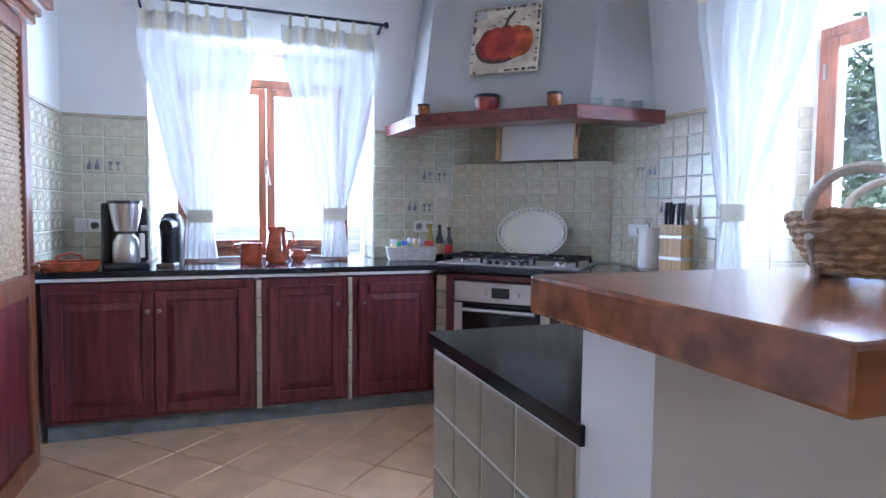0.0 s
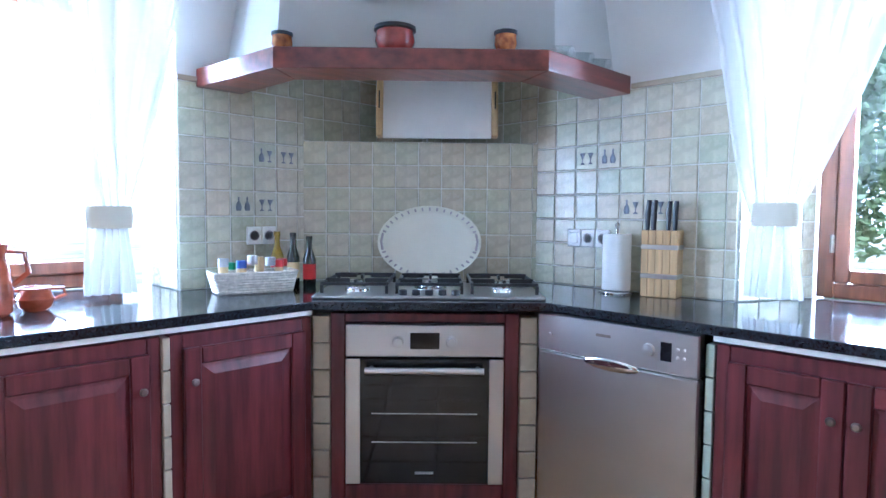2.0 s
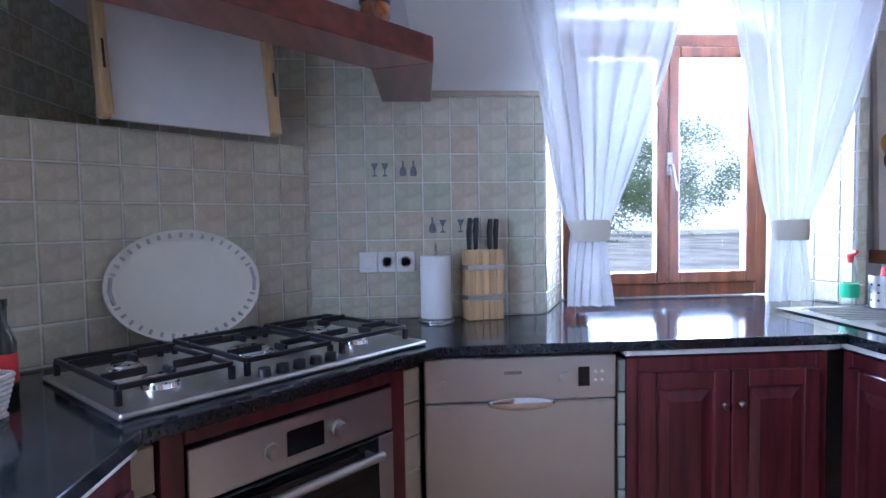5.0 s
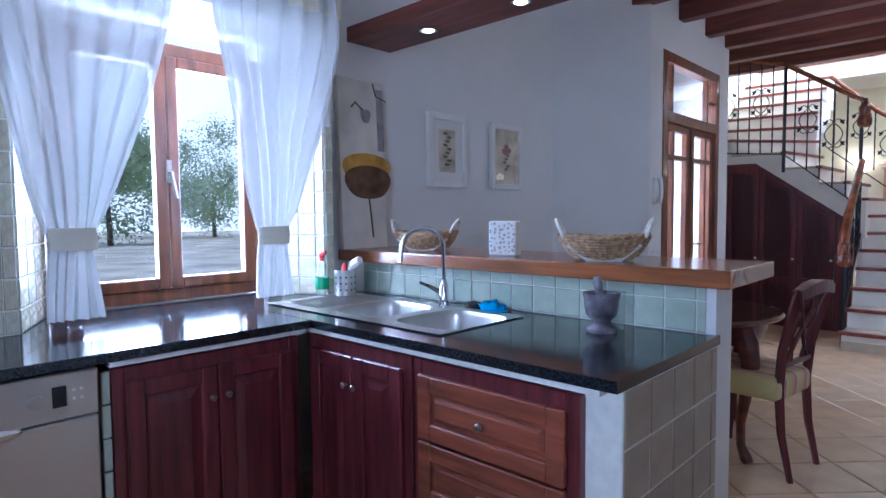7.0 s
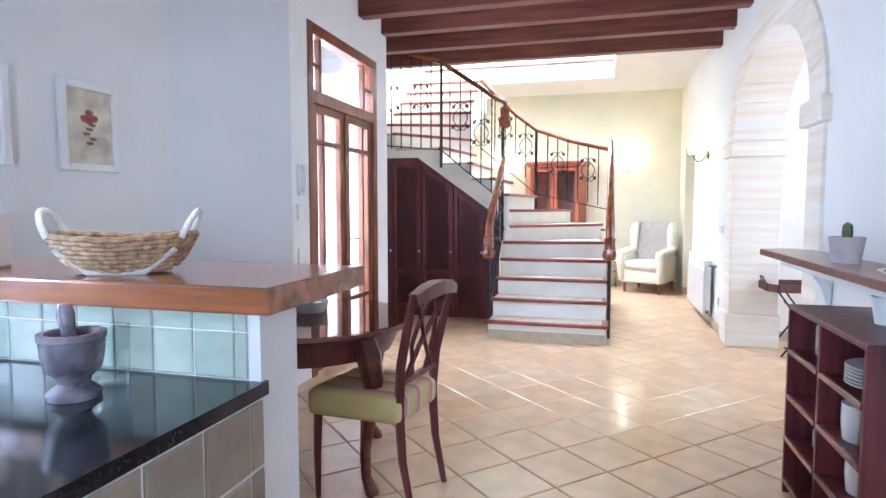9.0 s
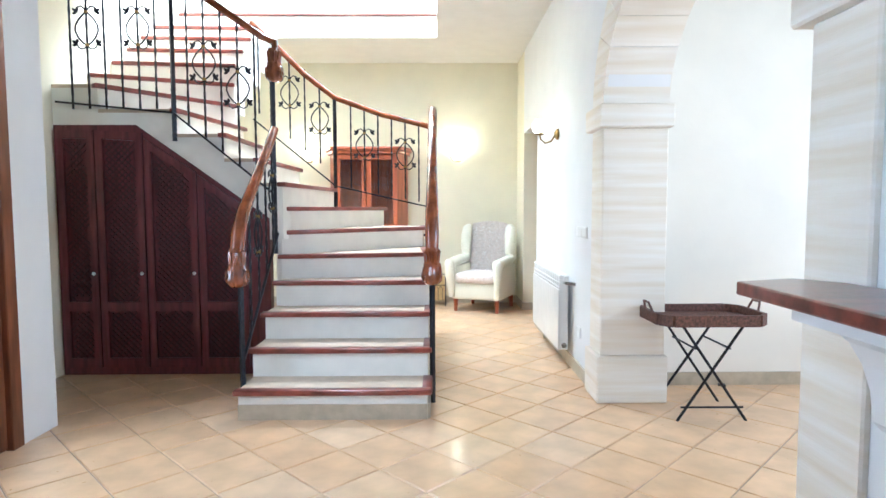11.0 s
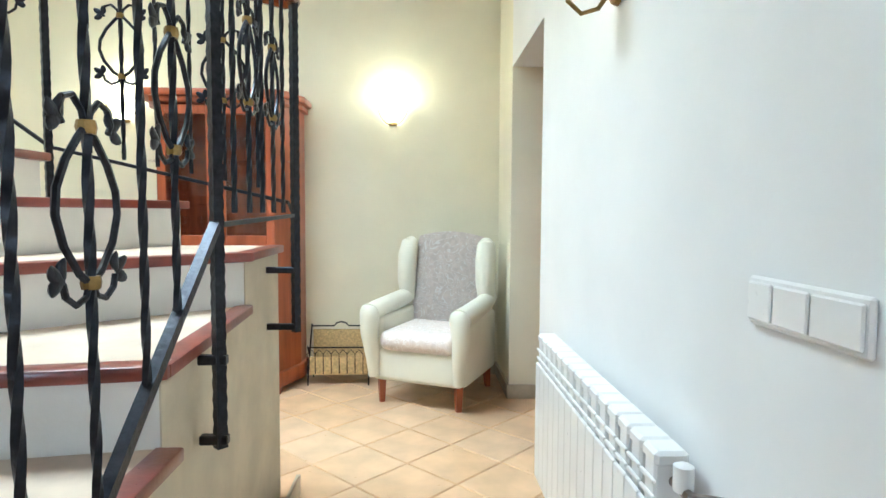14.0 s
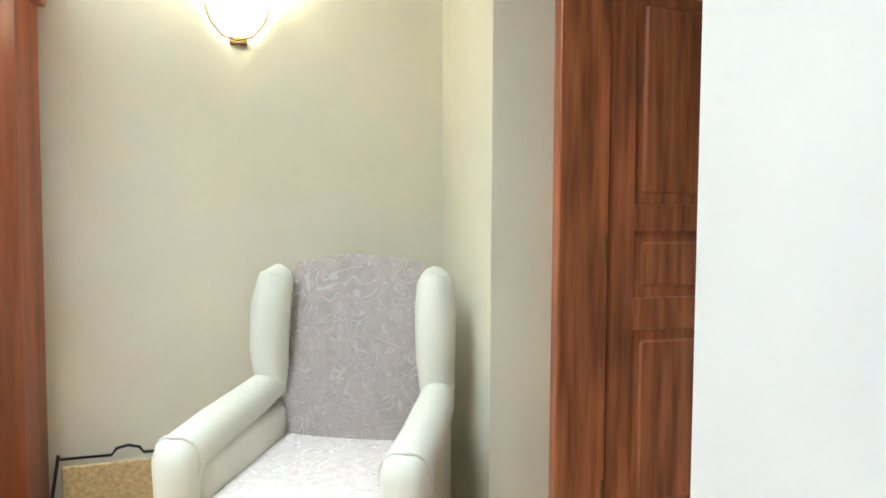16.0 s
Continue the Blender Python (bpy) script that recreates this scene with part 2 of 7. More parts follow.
def thing(name, x, y, z, rz=0.0, label="", category="", group="", kind=""):
    e = new(name)
    e.matrix_world = pose(x, y, z, 0, 0, rz)
    e.empty_display_size = 0.05
    BASE[e.name] = Matrix(e.matrix_world)
    return tagged(e, label, category, group, kind)


def mesh_of(name, bm, mat):
    me = bpy.data.meshes.new(name)
    bmesh.ops.recalc_face_normals(bm, faces=bm.faces)
    bm.to_mesh(me)
    bm.free()
    for m in (mat if isinstance(mat, list) else [mat]):
        me.materials.append(m)
    return me


def smooth(me, limit=0.6):
    me.polygons.foreach_set("use_smooth", [True] * len(me.polygons))
    me.set_sharp_from_angle(angle=limit)


def part(name, bm, mat, parent, label="", world=False, soft=True):
    """One mesh object under a thing or a part; world: bm is in world coordinates."""
    root = parent
    while root.parent:
        root = root.parent
    if world:
        bm.transform(BASE[root.name].inverted())
    me = mesh_of(name, bm, mat)
    if soft:
        smooth(me)
    ob = new(name, me)
    ob.parent = parent
    if label:
        ob["label"] = label
    return ob


def solid(name, bm, mat, label="", category="", group="", kind="", soft=False):
    """One top-level mesh object, built in world coordinates."""
    me = mesh_of(name, bm, mat)
    if soft:
        smooth(me)
    return tagged(new(name, me), label, category, group, kind)


def box(x0, y0, z0, x1, y1, z1, bev=0.0, bm=None, seg=1):
    own = bmesh.new()
    bmesh.ops.create_cube(own, size=1, matrix=Matrix.Translation(((x0 + x1) / 2, (y0 + y1) / 2, (z0 + z1) / 2)) @ Matrix.Diagonal((abs(x1 - x0), abs(y1 - y0), abs(z1 - z0), 1)))
    if bev:
        bmesh.ops.bevel(own, geom=own.edges[:], offset=bev, segments=seg, affect="EDGES", profile=0.5)
    return merge(bm, own)


def merge(bm, own, m=None):
    if m:
        own.transform(m)
    if bm is None:
        return own
    me = bpy.data.meshes.new("scratch")
    own.to_mesh(me)
    own.free()
    bm.from_mesh(me)
    bpy.data.meshes.remove(me)
    return bm


def prism(points, z0, z1, bm=None, bev=0.0):
    """A flat outline, raised from z0 to z1."""
    own = bmesh.new()
    f = own.faces.new([own.verts.new((x, y, z0)) for x, y in points])
    r = bmesh.ops.extrude_face_region(own, geom=[f])
    bmesh.ops.translate(own, verts=[v for v in r["geom"] if isinstance(v, bmesh.types.BMVert)], vec=(0, 0, z1 - z0))
    if bev:
        bmesh.ops.bevel(own, geom=own.edges[:], offset=bev, segments=2, affect="EDGES", profile=0.5)
    return merge(bm, own)


def lathe(profile, seg=24, bm=None, m=None):
    """Turned shape from (radius, height) pairs."""
    own = bmesh.new()
    rings = []
    for r, z in profile:
        rings.append([own.verts.new((r * math.cos(a), r * math.sin(a), z)) for a in (2 * math.pi * i / seg for i in range(seg))])
    for a, b in zip(rings, rings[1:]):
        for i in range(seg):
            j = (i + 1) % seg
            own.faces.new((a[i], a[j], b[j], b[i]))
    own.faces.new(rings[0][::-1])
    own.faces.new(rings[-1])
    return merge(bm, own, m)


def tube(points, radius, seg=8, bm=None, closed=False, twist=0.0):
    """A round (or, with seg=4, square) bar along points; radius may be a list."""
    own = bmesh.new()
    pts = [Vector(p) for p in points]
    rad = radius if isinstance(radius, (list, tuple)) else [radius] * len(pts)
    up, rings = None, []
    for i, p in enumerate(pts):
        a, b = pts[max(i - 1, 0)], pts[min(i + 1, len(pts) - 1)]
        if closed:
            a, b = pts[i - 1], pts[(i + 1) % len(pts)]
        d = (b - a).normalized()
        if up is None:
            up = d.orthogonal().normalized()
            if seg == 4:
                up = (Vector((0, 0, 1)) if abs(d.z) < 0.9 else Vector((1, 1, 0)).normalized())
        up = (up - d * up.dot(d)).normalized()
        side = d.cross(up)
        rings.append([own.verts.new(p + (up * math.cos(t) + side * math.sin(t)) * rad[i]) for t in (2 * math.pi * k / seg + twist * i + (math.pi / 4 if seg == 4 else 0) for k in range(seg))])
    pairs = list(zip(rings, rings[1:])) + ([(rings[-1], rings[0])] if closed else [])
    for a, b in pairs:
        for k in range(seg):
            j = (k + 1) % seg
            own.faces.new((a[k], a[j], b[j], b[k]))
    if not closed:
        own.faces.new(rings[0][::-1])
        own.faces.new(rings[-1])
    return merge(bm, own)


def arc(cx, cy, cz, r, a0, a1, n, plane="xz"):
    out = []
    for i in range(n + 1):
        a = radians(a0 + (a1 - a0) * i / n)
        u, v = r * math.cos(a), r * math.sin(a)
        out.append({"xz": (cx + u, cy, cz + v), "yz": (cx, cy + u, cz + v), "xy": (cx + u, cy + v, cz)}[plane])
    return out

# ---- structure ----
CZ, TOP = 3.09, 3.4
bm = box(-4.0, -8.0, -0.2, 3.4, 4.7, -0.008)
floor = solid("floor", bm, FLOORGROUT, "terracotta tiled floor laid diagonally", "floor", kind="structure")

# north wall with the kitchen window
bm = box(-1.5, 4.23, 0, -0.18, 4.66, TOP)
box(1.213, 4.23, 0, 3.4, 4.66, TOP, bm=bm)
box(-0.18, 4.23, 0, 1.213, 4.66, 0.84, bm=bm)
box(-0.18, 4.23, 2.29, 1.213, 4.66, TOP, bm=bm)
solid("wall_north", bm, PLASTER, "white plastered kitchen wall with a deep window", "wall", kind="structure")
# east wall of the kitchen with its window, stepping back at the dining corner
bm = box(2.615, 2.605, 0, 3.2, 4.23, TOP)
prism([(2.615, 2.54), (2.985, 2.375), (3.2, 2.375), (3.2, 2.605), (2.615, 2.605)], 0, TOP, bm=bm)
prism([(2.615, 1.19), (3.2, 1.19), (3.2, 1.355), (2.985, 1.355), (2.615, 1.235)], 0, TOP, bm=bm)
for z0, z1 in ((0, 0.84), (2.2, TOP)):
    prism([(2.615, 1.235), (2.985, 1.355), (3.2, 1.355), (3.2, 2.375), (2.985, 2.375), (2.615, 2.54)], z0, z1, bm=bm)
solid("wall_east_kitchen", bm, PLASTER, "white plastered kitchen wall beside the sink", "wall", kind="structure")
solid("wall_east_dining", box(2.765, -1.675, 0, 3.2, 1.19, TOP), PLASTER, "white plastered dining corner wall", "wall", kind="structure")
solid("wall_nook", prism([(2.135, -1.675), (2.765, -1.675), (2.765, -1.11), (2.135, -1.52)], 0, TOP), PLASTER, "white plastered wall end by the entrance", "wall", kind="structure")
# entrance wall with the door opening
bm = box(2.135, -1.76, 0, 2.335, -1.675, TOP)
box(2.135, -3.36, 0, 2.335, -3.08, TOP, bm=bm)
box(2.135, -3.08, 2.615, 2.335, -1.76, TOP, bm=bm)
solid("wall_entrance", bm, PLASTER, "cream white wall around the glazed entrance door", "wall", kind="structure")
bm = box(2.335, -3.36, 0, 2.95, -3.2, TOP)
solid("wall_porch", bm, PLASTER, "white porch wall behind the glazed door", "wall", kind="structure")
solid("wall_east_stairs", box(2.75, -8.0, 0, 2.95, -3.36, 6.0), CREAM, "cream plastered wall beside the stairs", "wall", kind="structure")
# south wall
solid("wall_south", box(-2.4, -7.95, 0, 2.75, -7.72, 6.0), CREAM, "pale yellow plastered hall wall", "wall", kind="structure")


# west wall with stone arch and door recess
def ellipse(y):
    c, a, b = -2.693, 1.033, 0.70
    u = max(-1, min(1, (y - c) / a))
    return 1.84 + b * math.sqrt(max(0, 1 - u * u))


bm = box(-1.455, -6.2, 0, -1.075, -3.726, TOP)
box(-1.455, -7.136, 2.125, -1.075, -6.2, TOP, bm=bm)
box(-1.455, -1.66, 0, -1.075, 2.2, TOP, bm=bm)
ys = [-3.726 + (3.726 - 1.66) * i / 24 for i in range(25)]
for a, b in zip(ys, ys[1:]):
    own = bmesh.new()
    za, zb = ellipse(a), ellipse(b)
    lo = [own.verts.new(p) for p in ((-1.455, a, za), (-1.455, b, zb), (-1.455, b, TOP), (-1.455, a, TOP))]
    hi = [own.verts.new(p) for p in ((-1.075, a, za), (-1.075, b, zb), (-1.075, b, TOP), (-1.075, a, TOP))]
    own.faces.new(lo), own.faces.new(hi[::-1])
    for i in range(4):
        j = (i + 1) % 4
        own.faces.new((lo[i], hi[i], hi[j], lo[j]))
    merge(bm, own)
solid("wall_west", bm, PLASTER, "white plastered wall pierced by a stone arch", "wall", kind="structure")
bm = box(-1.455, 2.2, 0, -0.64, 2.36, TOP)
box(-1.455, 2.36, 0, -1.3, 3.40, TOP, bm=bm)
box(-1.455, 3.40, 0, -0.64, 4.23, TOP, bm=bm)
solid("wall_west_kitchen", bm, PLASTER, "white plastered kitchen side wall", "wall", kind="structure")
solid("wall_west_corner", box(-1.455, -7.72, 0, -1.075, -7.136, TOP), CREAM, "cream plastered wall end beside the door recess", "wall", kind="structure")
# room beyond the arch; its west opening is unseen, added to carry the fill lamp
bm = box(-3.8, -4.3, 0, -1.455, -4.06, TOP)
box(-3.8, 0.3, 0, -1.455, 0.5, TOP, bm=bm)
box(-3.8, -4.06, 0, -3.6, -3.3, TOP, bm=bm)
box(-3.8, -1.3, 0, -3.6, 0.3, TOP, bm=bm)
box(-3.8, -3.3, 0, -3.6, -1.3, 0.8, bm=bm)
box(-3.8, -3.3, 2.6, -3.6, -1.3, TOP, bm=bm)
solid("wall_side_room", bm, PALECREAM, "off-white plastered wall of the room behind the arch", "wall", kind="structure")
bm = box(-2.4, -7.72, 0, -2.25, -5.9, 2.6)
box(-2.25, -6.05, 0, -1.455, -5.9, 2.6, bm=bm)
solid("wall_back_passage", bm, PLASTER, "white wall of the dim passage behind the door", "wall", kind="structure")

# ceilings, with the stairwell open above
HX0, HX1, HY0, HY1 = -0.04, 2.75, -6.6, -4.95
bm = box(-4.0, -4.95, CZ, 3.4, 4.7, CZ + 0.3)
box(-4.0, -8.0, CZ, 2.95, HY0, CZ + 0.3, bm=bm)
box(-4.0, HY0, CZ, HX0, HY1, CZ + 0.3, bm=bm)
solid("ceiling", bm, CEILING, "off-white plastered ceiling", "ceiling", kind="structure")
bm = box(HX0 - 0.1, HY0 - 0.1, CZ + 0.3, HX0 - 0.02, HY1 + 0.1, 5.6)
box(HX0 - 0.1, HY1 + 0.02, CZ + 0.3, HX1, HY1 + 0.1, 5.6, bm=bm)
solid("wall_upper_floor", bm, PLASTER, "white walls of the upper landing", "wall", kind="structure")
solid("trim", box(HX0 + 0.002, HY0 + 0.002, 3.315, HX1 - 0.005, HY0 + 0.03, 3.345, 0.005), BEAMWOOD, "brown wooden nosing along the upper landing edge", "trim", kind="structure")
solid("ceiling_upper", box(-1.0, -8.0, 5.6, 2.95, -4.6, 5.8), CEILING, "white ceiling of the upper landing", "ceiling", kind="structure")
for y in (-1.44, -2.06, -2.68, -3.22, -3.84, -4.5):
    x0 = 2.60 if y > -1.47 else (2.135 if y > -3.3 else 2.75)
    solid("ceiling_beam", box(-1.075, y - 0.12, 2.91, x0, y, CZ, 0.006), BEAMWOOD, "dark red-brown wooden ceiling beam", "beam", "ceiling beams")
# long header beam with recessed spots over the bar
hb = thing("spotlight_beam", 2.0, 0.805, 2.24, label="dark wooden beam with small recessed spotlights", category="beam")
part("beam", box(-1.075, 0.645, 2.24, 2.765, 0.965, 2.32, 0.005), BEAMWOOD, hb, world=True, soft=False)
for x in (2.29, 1.71, 1.13):
    m = Matrix.Translation((x, 0.805, 2.232))
    part("spot_ring", lathe([(0.034, 0.0), (0.046, 0.0), (0.046, 0.007), (0.034, 0.007)], 20, m=m), CHROME, hb, "chrome spot ring", world=True)
    part("spot_lens", lathe([(0.001, -0.002), (0.030, -0.002), (0.033, -0.0002), (0.001, -0.0002)], 16, m=m), SPOTGLOW, hb, "lit warm spot lens", world=True)
for x in (2.29, 1.71, 1.13):
    lamp("spot_lamp", "SPOT", look((x, 0.805, 2.22), (x + 0.01, 0.805, 0)), 14, (1, 0.8, 0.5), radius=0.03)

# corner wall behind the hob, with its ledge
bm = prism([(1.797, 4.23), (2.615, 3.46), (2.615, 4.23)], 0, 1.545)
solid("wall_corner", bm, GROUT, "tiled splashback wall across the kitchen corner", "wall", kind="structure")
# chimney hood of plaster, narrowing upwards
own = bmesh.new()
lo = [own.verts.new((x, y, 1.79)) for x, y in ((1.42, 4.22), (1.42, 3.80), (2.16, 3.06), (2.605, 3.06), (2.605, 4.22))]
hi = [own.verts.new((x, y, 3.09)) for x, y in ((1.62, 4.22), (1.62, 4.02), (2.40, 3.26), (2.605, 3.26), (2.605, 4.22))]
for i in range(3):
    own.faces.new((lo[i], lo[i + 1], hi[i + 1], hi[i]))
own.faces.new(hi)
r = bmesh.ops.solidify(own, geom=own.faces[:], thickness=0.05)
solid("chimney_hood", own, PLASTER, "white plastered corner chimney hood above the hob", "hood")
# wooden mantle round the hood
mt = thing("hood_mantle", 1.7, 3.4, 1.715, label="reddish wooden mantle shelf round the chimney hood", category="shelf")
outer = [(1.292, 4.225), (1.345, 3.69), (2.04, 3.005), (2.61, 2.984)]
inner = [(2.61, 3.17), (2.12, 3.19), (1.50, 3.80), (1.49, 4.225)]
part("front_board", prism([outer[1], outer[2], inner[1], inner[2]], 1.715, 1.79, bev=0.004), WARMWOOD, mt, world=True, soft=False)
part("side_board", prism([outer[0], outer[1], inner[2], inner[3]], 1.715, 1.79, bev=0.004), WARMWOOD, mt, world=True, soft=False)
part("side_board", prism([outer[2], outer[3], inner[0], inner[1]], 1.715, 1.79, bev=0.004), WARMWOOD, mt, world=True, soft=False)


# ---- windows ----
def window(name, x, y, rz, w, z0, z1):
    """Two-light casement; local x along the width, y outwards."""
    t = thing(name, x, y, z0, rz, "brown wooden casement window with clear panes", "window", kind="structure")
    h = z1 - z0
    f = 0.06
    fr = box(0, 0, 0, f, 0.07, h, 0.005)
    box(w - f, 0, 0, w, 0.07, h, 0.005, bm=fr)
    box(f, 0, 0, w - f, 0.07, f, 0.005, bm=fr)
    box(f, 0, h - f, w - f, 0.07, h, 0.005, bm=fr)
    part("window_frame", fr, FRAMEWOOD, t)
    for k, (a, b) in enumerate(((f, w / 2), (w / 2, w - f))):
        s = 0.055
        g = 0.002
        sb = box(a + g, -0.02, f + g, a + s, 0.035, h - f - g, 0.006)
        box(b - s, -0.02, f + g, b - g, 0.035, h - f - g, 0.006, bm=sb)
        box(a + s, -0.02, f + g, b - s, 0.035, f + s, 0.006, bm=sb)
        box(a + s, -0.02, h - f - s, b - s, 0.035, h - f - g, 0.006, bm=sb)
        sash = part("sash", sb, FRAMEWOOD, t)
        pane = part("pane", box(a + s, 0.004, f + s, b - s, 0.010, h - f - s), GLASS, sash, soft=False)
        pane.visible_shadow = False
    hx = w / 2 + 0.0
    hd = box(hx - 0.014, -0.032, h * 0.46, hx + 0.014, -0.02, h * 0.46 + 0.11, 0.004)
    tube([(hx, -0.03, h * 0.46 + 0.05), (hx, -0.055, h * 0.46 + 0.05), (hx + 0.01, -0.058, h * 0.46 - 0.02), (hx + 0.02, -0.055, h * 0.46 - 0.07)], 0.008, 8, bm=hd)
    part("window_handle", hd, PEWTER, t, "pewter espagnolette handle")
    for hz in (0.18, h - 0.25):
        part("hinge", lathe([(0.008, hz), (0.008, hz + 0.07)], 10, m=Matrix.Translation((0.055, -0.025, 0))), PEWTER, t)
    return t


window("window_1", -0.05, 4.53, 0, 1.14, 0.885, 2.10)
window("window_2", 2.985, 2.36, -90, 0.985, 0.885, 2.10)


def curtain(name, x, y, rz, w, top, bottom, tie_x, tie_z, label):
    """Gathered tab curtain, held by a band at tie_x; local x along the rod."""
    t = thing(name, x, y, bottom, rz, label, "curtain", "sheer curtains")
    H, n, rows = top - bottom, 90, 46
    tz = tie_z - bottom
    own = bmesh.new()
    grid = []
    for r in range(rows + 1):
        z = H * r / rows
        if z > tz:
            k = (z - tz) / (H - tz)
            half = 0.065 + (w / 2 - 0.065) * min(1, k * 1.25) ** 0.75
            mid = tie_x + (w / 2 - tie_x) * min(1, k * 1.1) ** 0.8
        else:
            k = (tz - z) / tz
            half, mid = 0.065 + 0.028 * k ** 0.7, tie_x
        amp = 0.012 + 0.018 * (half / (w / 2))
        row = []
        for i in range(n + 1):
            u = i / n * 2 - 1
            yy = amp * math.sin(u * 21 + 0.7 * math.sin(u * 5 + x)) + 0.5 * amp * math.sin(u * 9 + z * 1.5 + x)
            row.append(own.verts.new((mid + half * u + 0.012 * math.sin(z * 5 + u * 3), yy, z)))
        grid.append(row)
    for a, b in zip(grid, grid[1:]):
        for i in range(n):
            own.faces.new((a[i], a[i + 1], b[i + 1], b[i]))
    part("cloth", own, CURTAIN, t)
    head = bmesh.new()
    vs = []
    for r in range(5):
        vs.append([head.verts.new((w / 2 + w / 2 * u, 0.026 * math.sin(u * 21 + 0.7 * math.sin(u * 5 + x)) - 0.003, H - 0.11 + 0.11 * r / 4)) for u in (i / 60 * 2 - 1 for i in range(61))])
    for a, b in zip(vs, vs[1:]):
        for i in range(60):
            head.faces.new((a[i], a[i + 1], b[i + 1], b[i]))
    part("heading_band", head, CURTAINHEM, t, "cream cotton heading band")
    for i in range(6):
        u = w * (i + 0.5) / 6
        part("tab", tube([(u, -0.018, H - 0.01), (u, -0.018, H + 0.05), (u, 0.0, H + 0.068), (u, 0.018, H + 0.05), (u, 0.018, H - 0.01)], 0.012, 4), CURTAINHEM, t, "cream fabric tab")
    band = lathe([(0.075, tz - 0.04), (0.079, tz), (0.075, tz + 0.04)], 24, m=Matrix.Translation((tie_x, 0, 0)) @ Matrix.Diagonal((1, 0.55, 1, 1)))
    part("tie_band", band, CURTAINHEM, t, "cream tie-back band")
    return t


curtain("curtain", -0.21, 4.12, 0, 0.64, 2.36, 0.90, 0.325, 1.16, "white sheer tab curtain tied back beside the window")
curtain("curtain", 0.60, 4.12, 0, 0.60, 2.36, 0.90, 0.33, 1.18, "white sheer tab curtain tied back beside the window")
curtain("curtain", 2.52, 2.66, -90, 0.66, 2.36, 0.92, 0.275, 1.21, "white sheer tab curtain tied back beside the sink window")
curtain("curtain", 2.52, 1.84, -90, 0.66, 2.36, 0.92, 0.255, 1.20, "white sheer tab curtain tied back beside the sink window")


def rod(a, b, wall_dir, label):
    t = thing("curtain_rod", *a, label=label, category="curtain rod", group="curtain rods")
    part("pole", tube([a, b], 0.010, 10), IRON, t, world=True)
    for p in (a, b):
        v = Vector(p)
        part("finial", lathe([(0.008, -0.02), (0.016, -0.012), (0.016, 0.012), (0.008, 0.02)], 12, m=Matrix.Translation(v)), IRON, t, world=True)
    for k in (0.02, 0.98):
        v = Vector(a).lerp(Vector(b), k)
        part("bracket", tube([v, v + Vector(wall_dir)], 0.008, 8), IRON, t, world=True)
    return t


rod((-0.24, 4.12, 2.435), (1.27, 4.12, 2.435), (0, 0.115, -0.03), "black iron curtain rod on wall brackets")
rod((2.52, 2.70, 2.435), (2.52, 1.20, 2.435), (0.10, 0, -0.03), "black iron curtain rod on wall brackets")

# ---- kitchen units ----
def raised_door(t, x0, x1, z0, z1, knob, knob_x, y=0.0, mat=None, name="door"):
    mat = mat or DARKWOOD
    s = 0.055
    own = bmesh.new()
    a, b, c, e = x0 + s, x1 - s, z0 + s, z1 - s
    k = min(0.04, (e - c) * 0.25)
    v1 = [own.verts.new((px, y - 0.008, pz)) for px, pz in ((a, c), (b, c), (b, e), (a, e))]
    v2 = [own.verts.new((px, y - 0.010, pz)) for px, pz in ((a + 0.012, c + 0.012), (b - 0.012, c + 0.012), (b - 0.012, e - 0.012), (a + 0.012, e - 0.012))]
    v3 = [own.verts.new((px, y - 0.018, pz)) for px, pz in ((a + k, c + k), (b - k, c + k), (b - k, e - k), (a + k, e - k))]
    for p, q in ((v1, v2), (v2, v3)):
        for i in range(4):
            own.faces.new((p[i], p[(i + 1) % 4], q[(i + 1) % 4], q[i]))
    own.faces.new(v3)
    own.faces.new([own.verts.new((px, y, pz)) for px, pz in ((a, c), (b, c), (b, e), (a, e))][::-1])
    d = part(name, own, mat, t, soft=False)
    for sx in (x0, x1 - s):
        part("stile", box(sx, y - 0.022, z0, sx + s, y, z1, 0.004), mat, d)
    for sz in (z0, z1 - s):
        part("rail", box(x0 + s, y - 0.0215, sz, x1 - s, y, sz + s, 0.004), mat, d)
    if knob:
        kb = lathe([(0.005, 0), (0.005, 0.010), (0.011, 0.015), (0.0125, 0.020), (0.008, 0.026), (0.001, 0.027)], 14, m=Matrix.Translation((knob_x, y - 0.022, knob)) @ pose(0, 0, 0, 90, 0, 0))
        part("knob", kb, PEWTER, d, "round pewter knob")
    return d


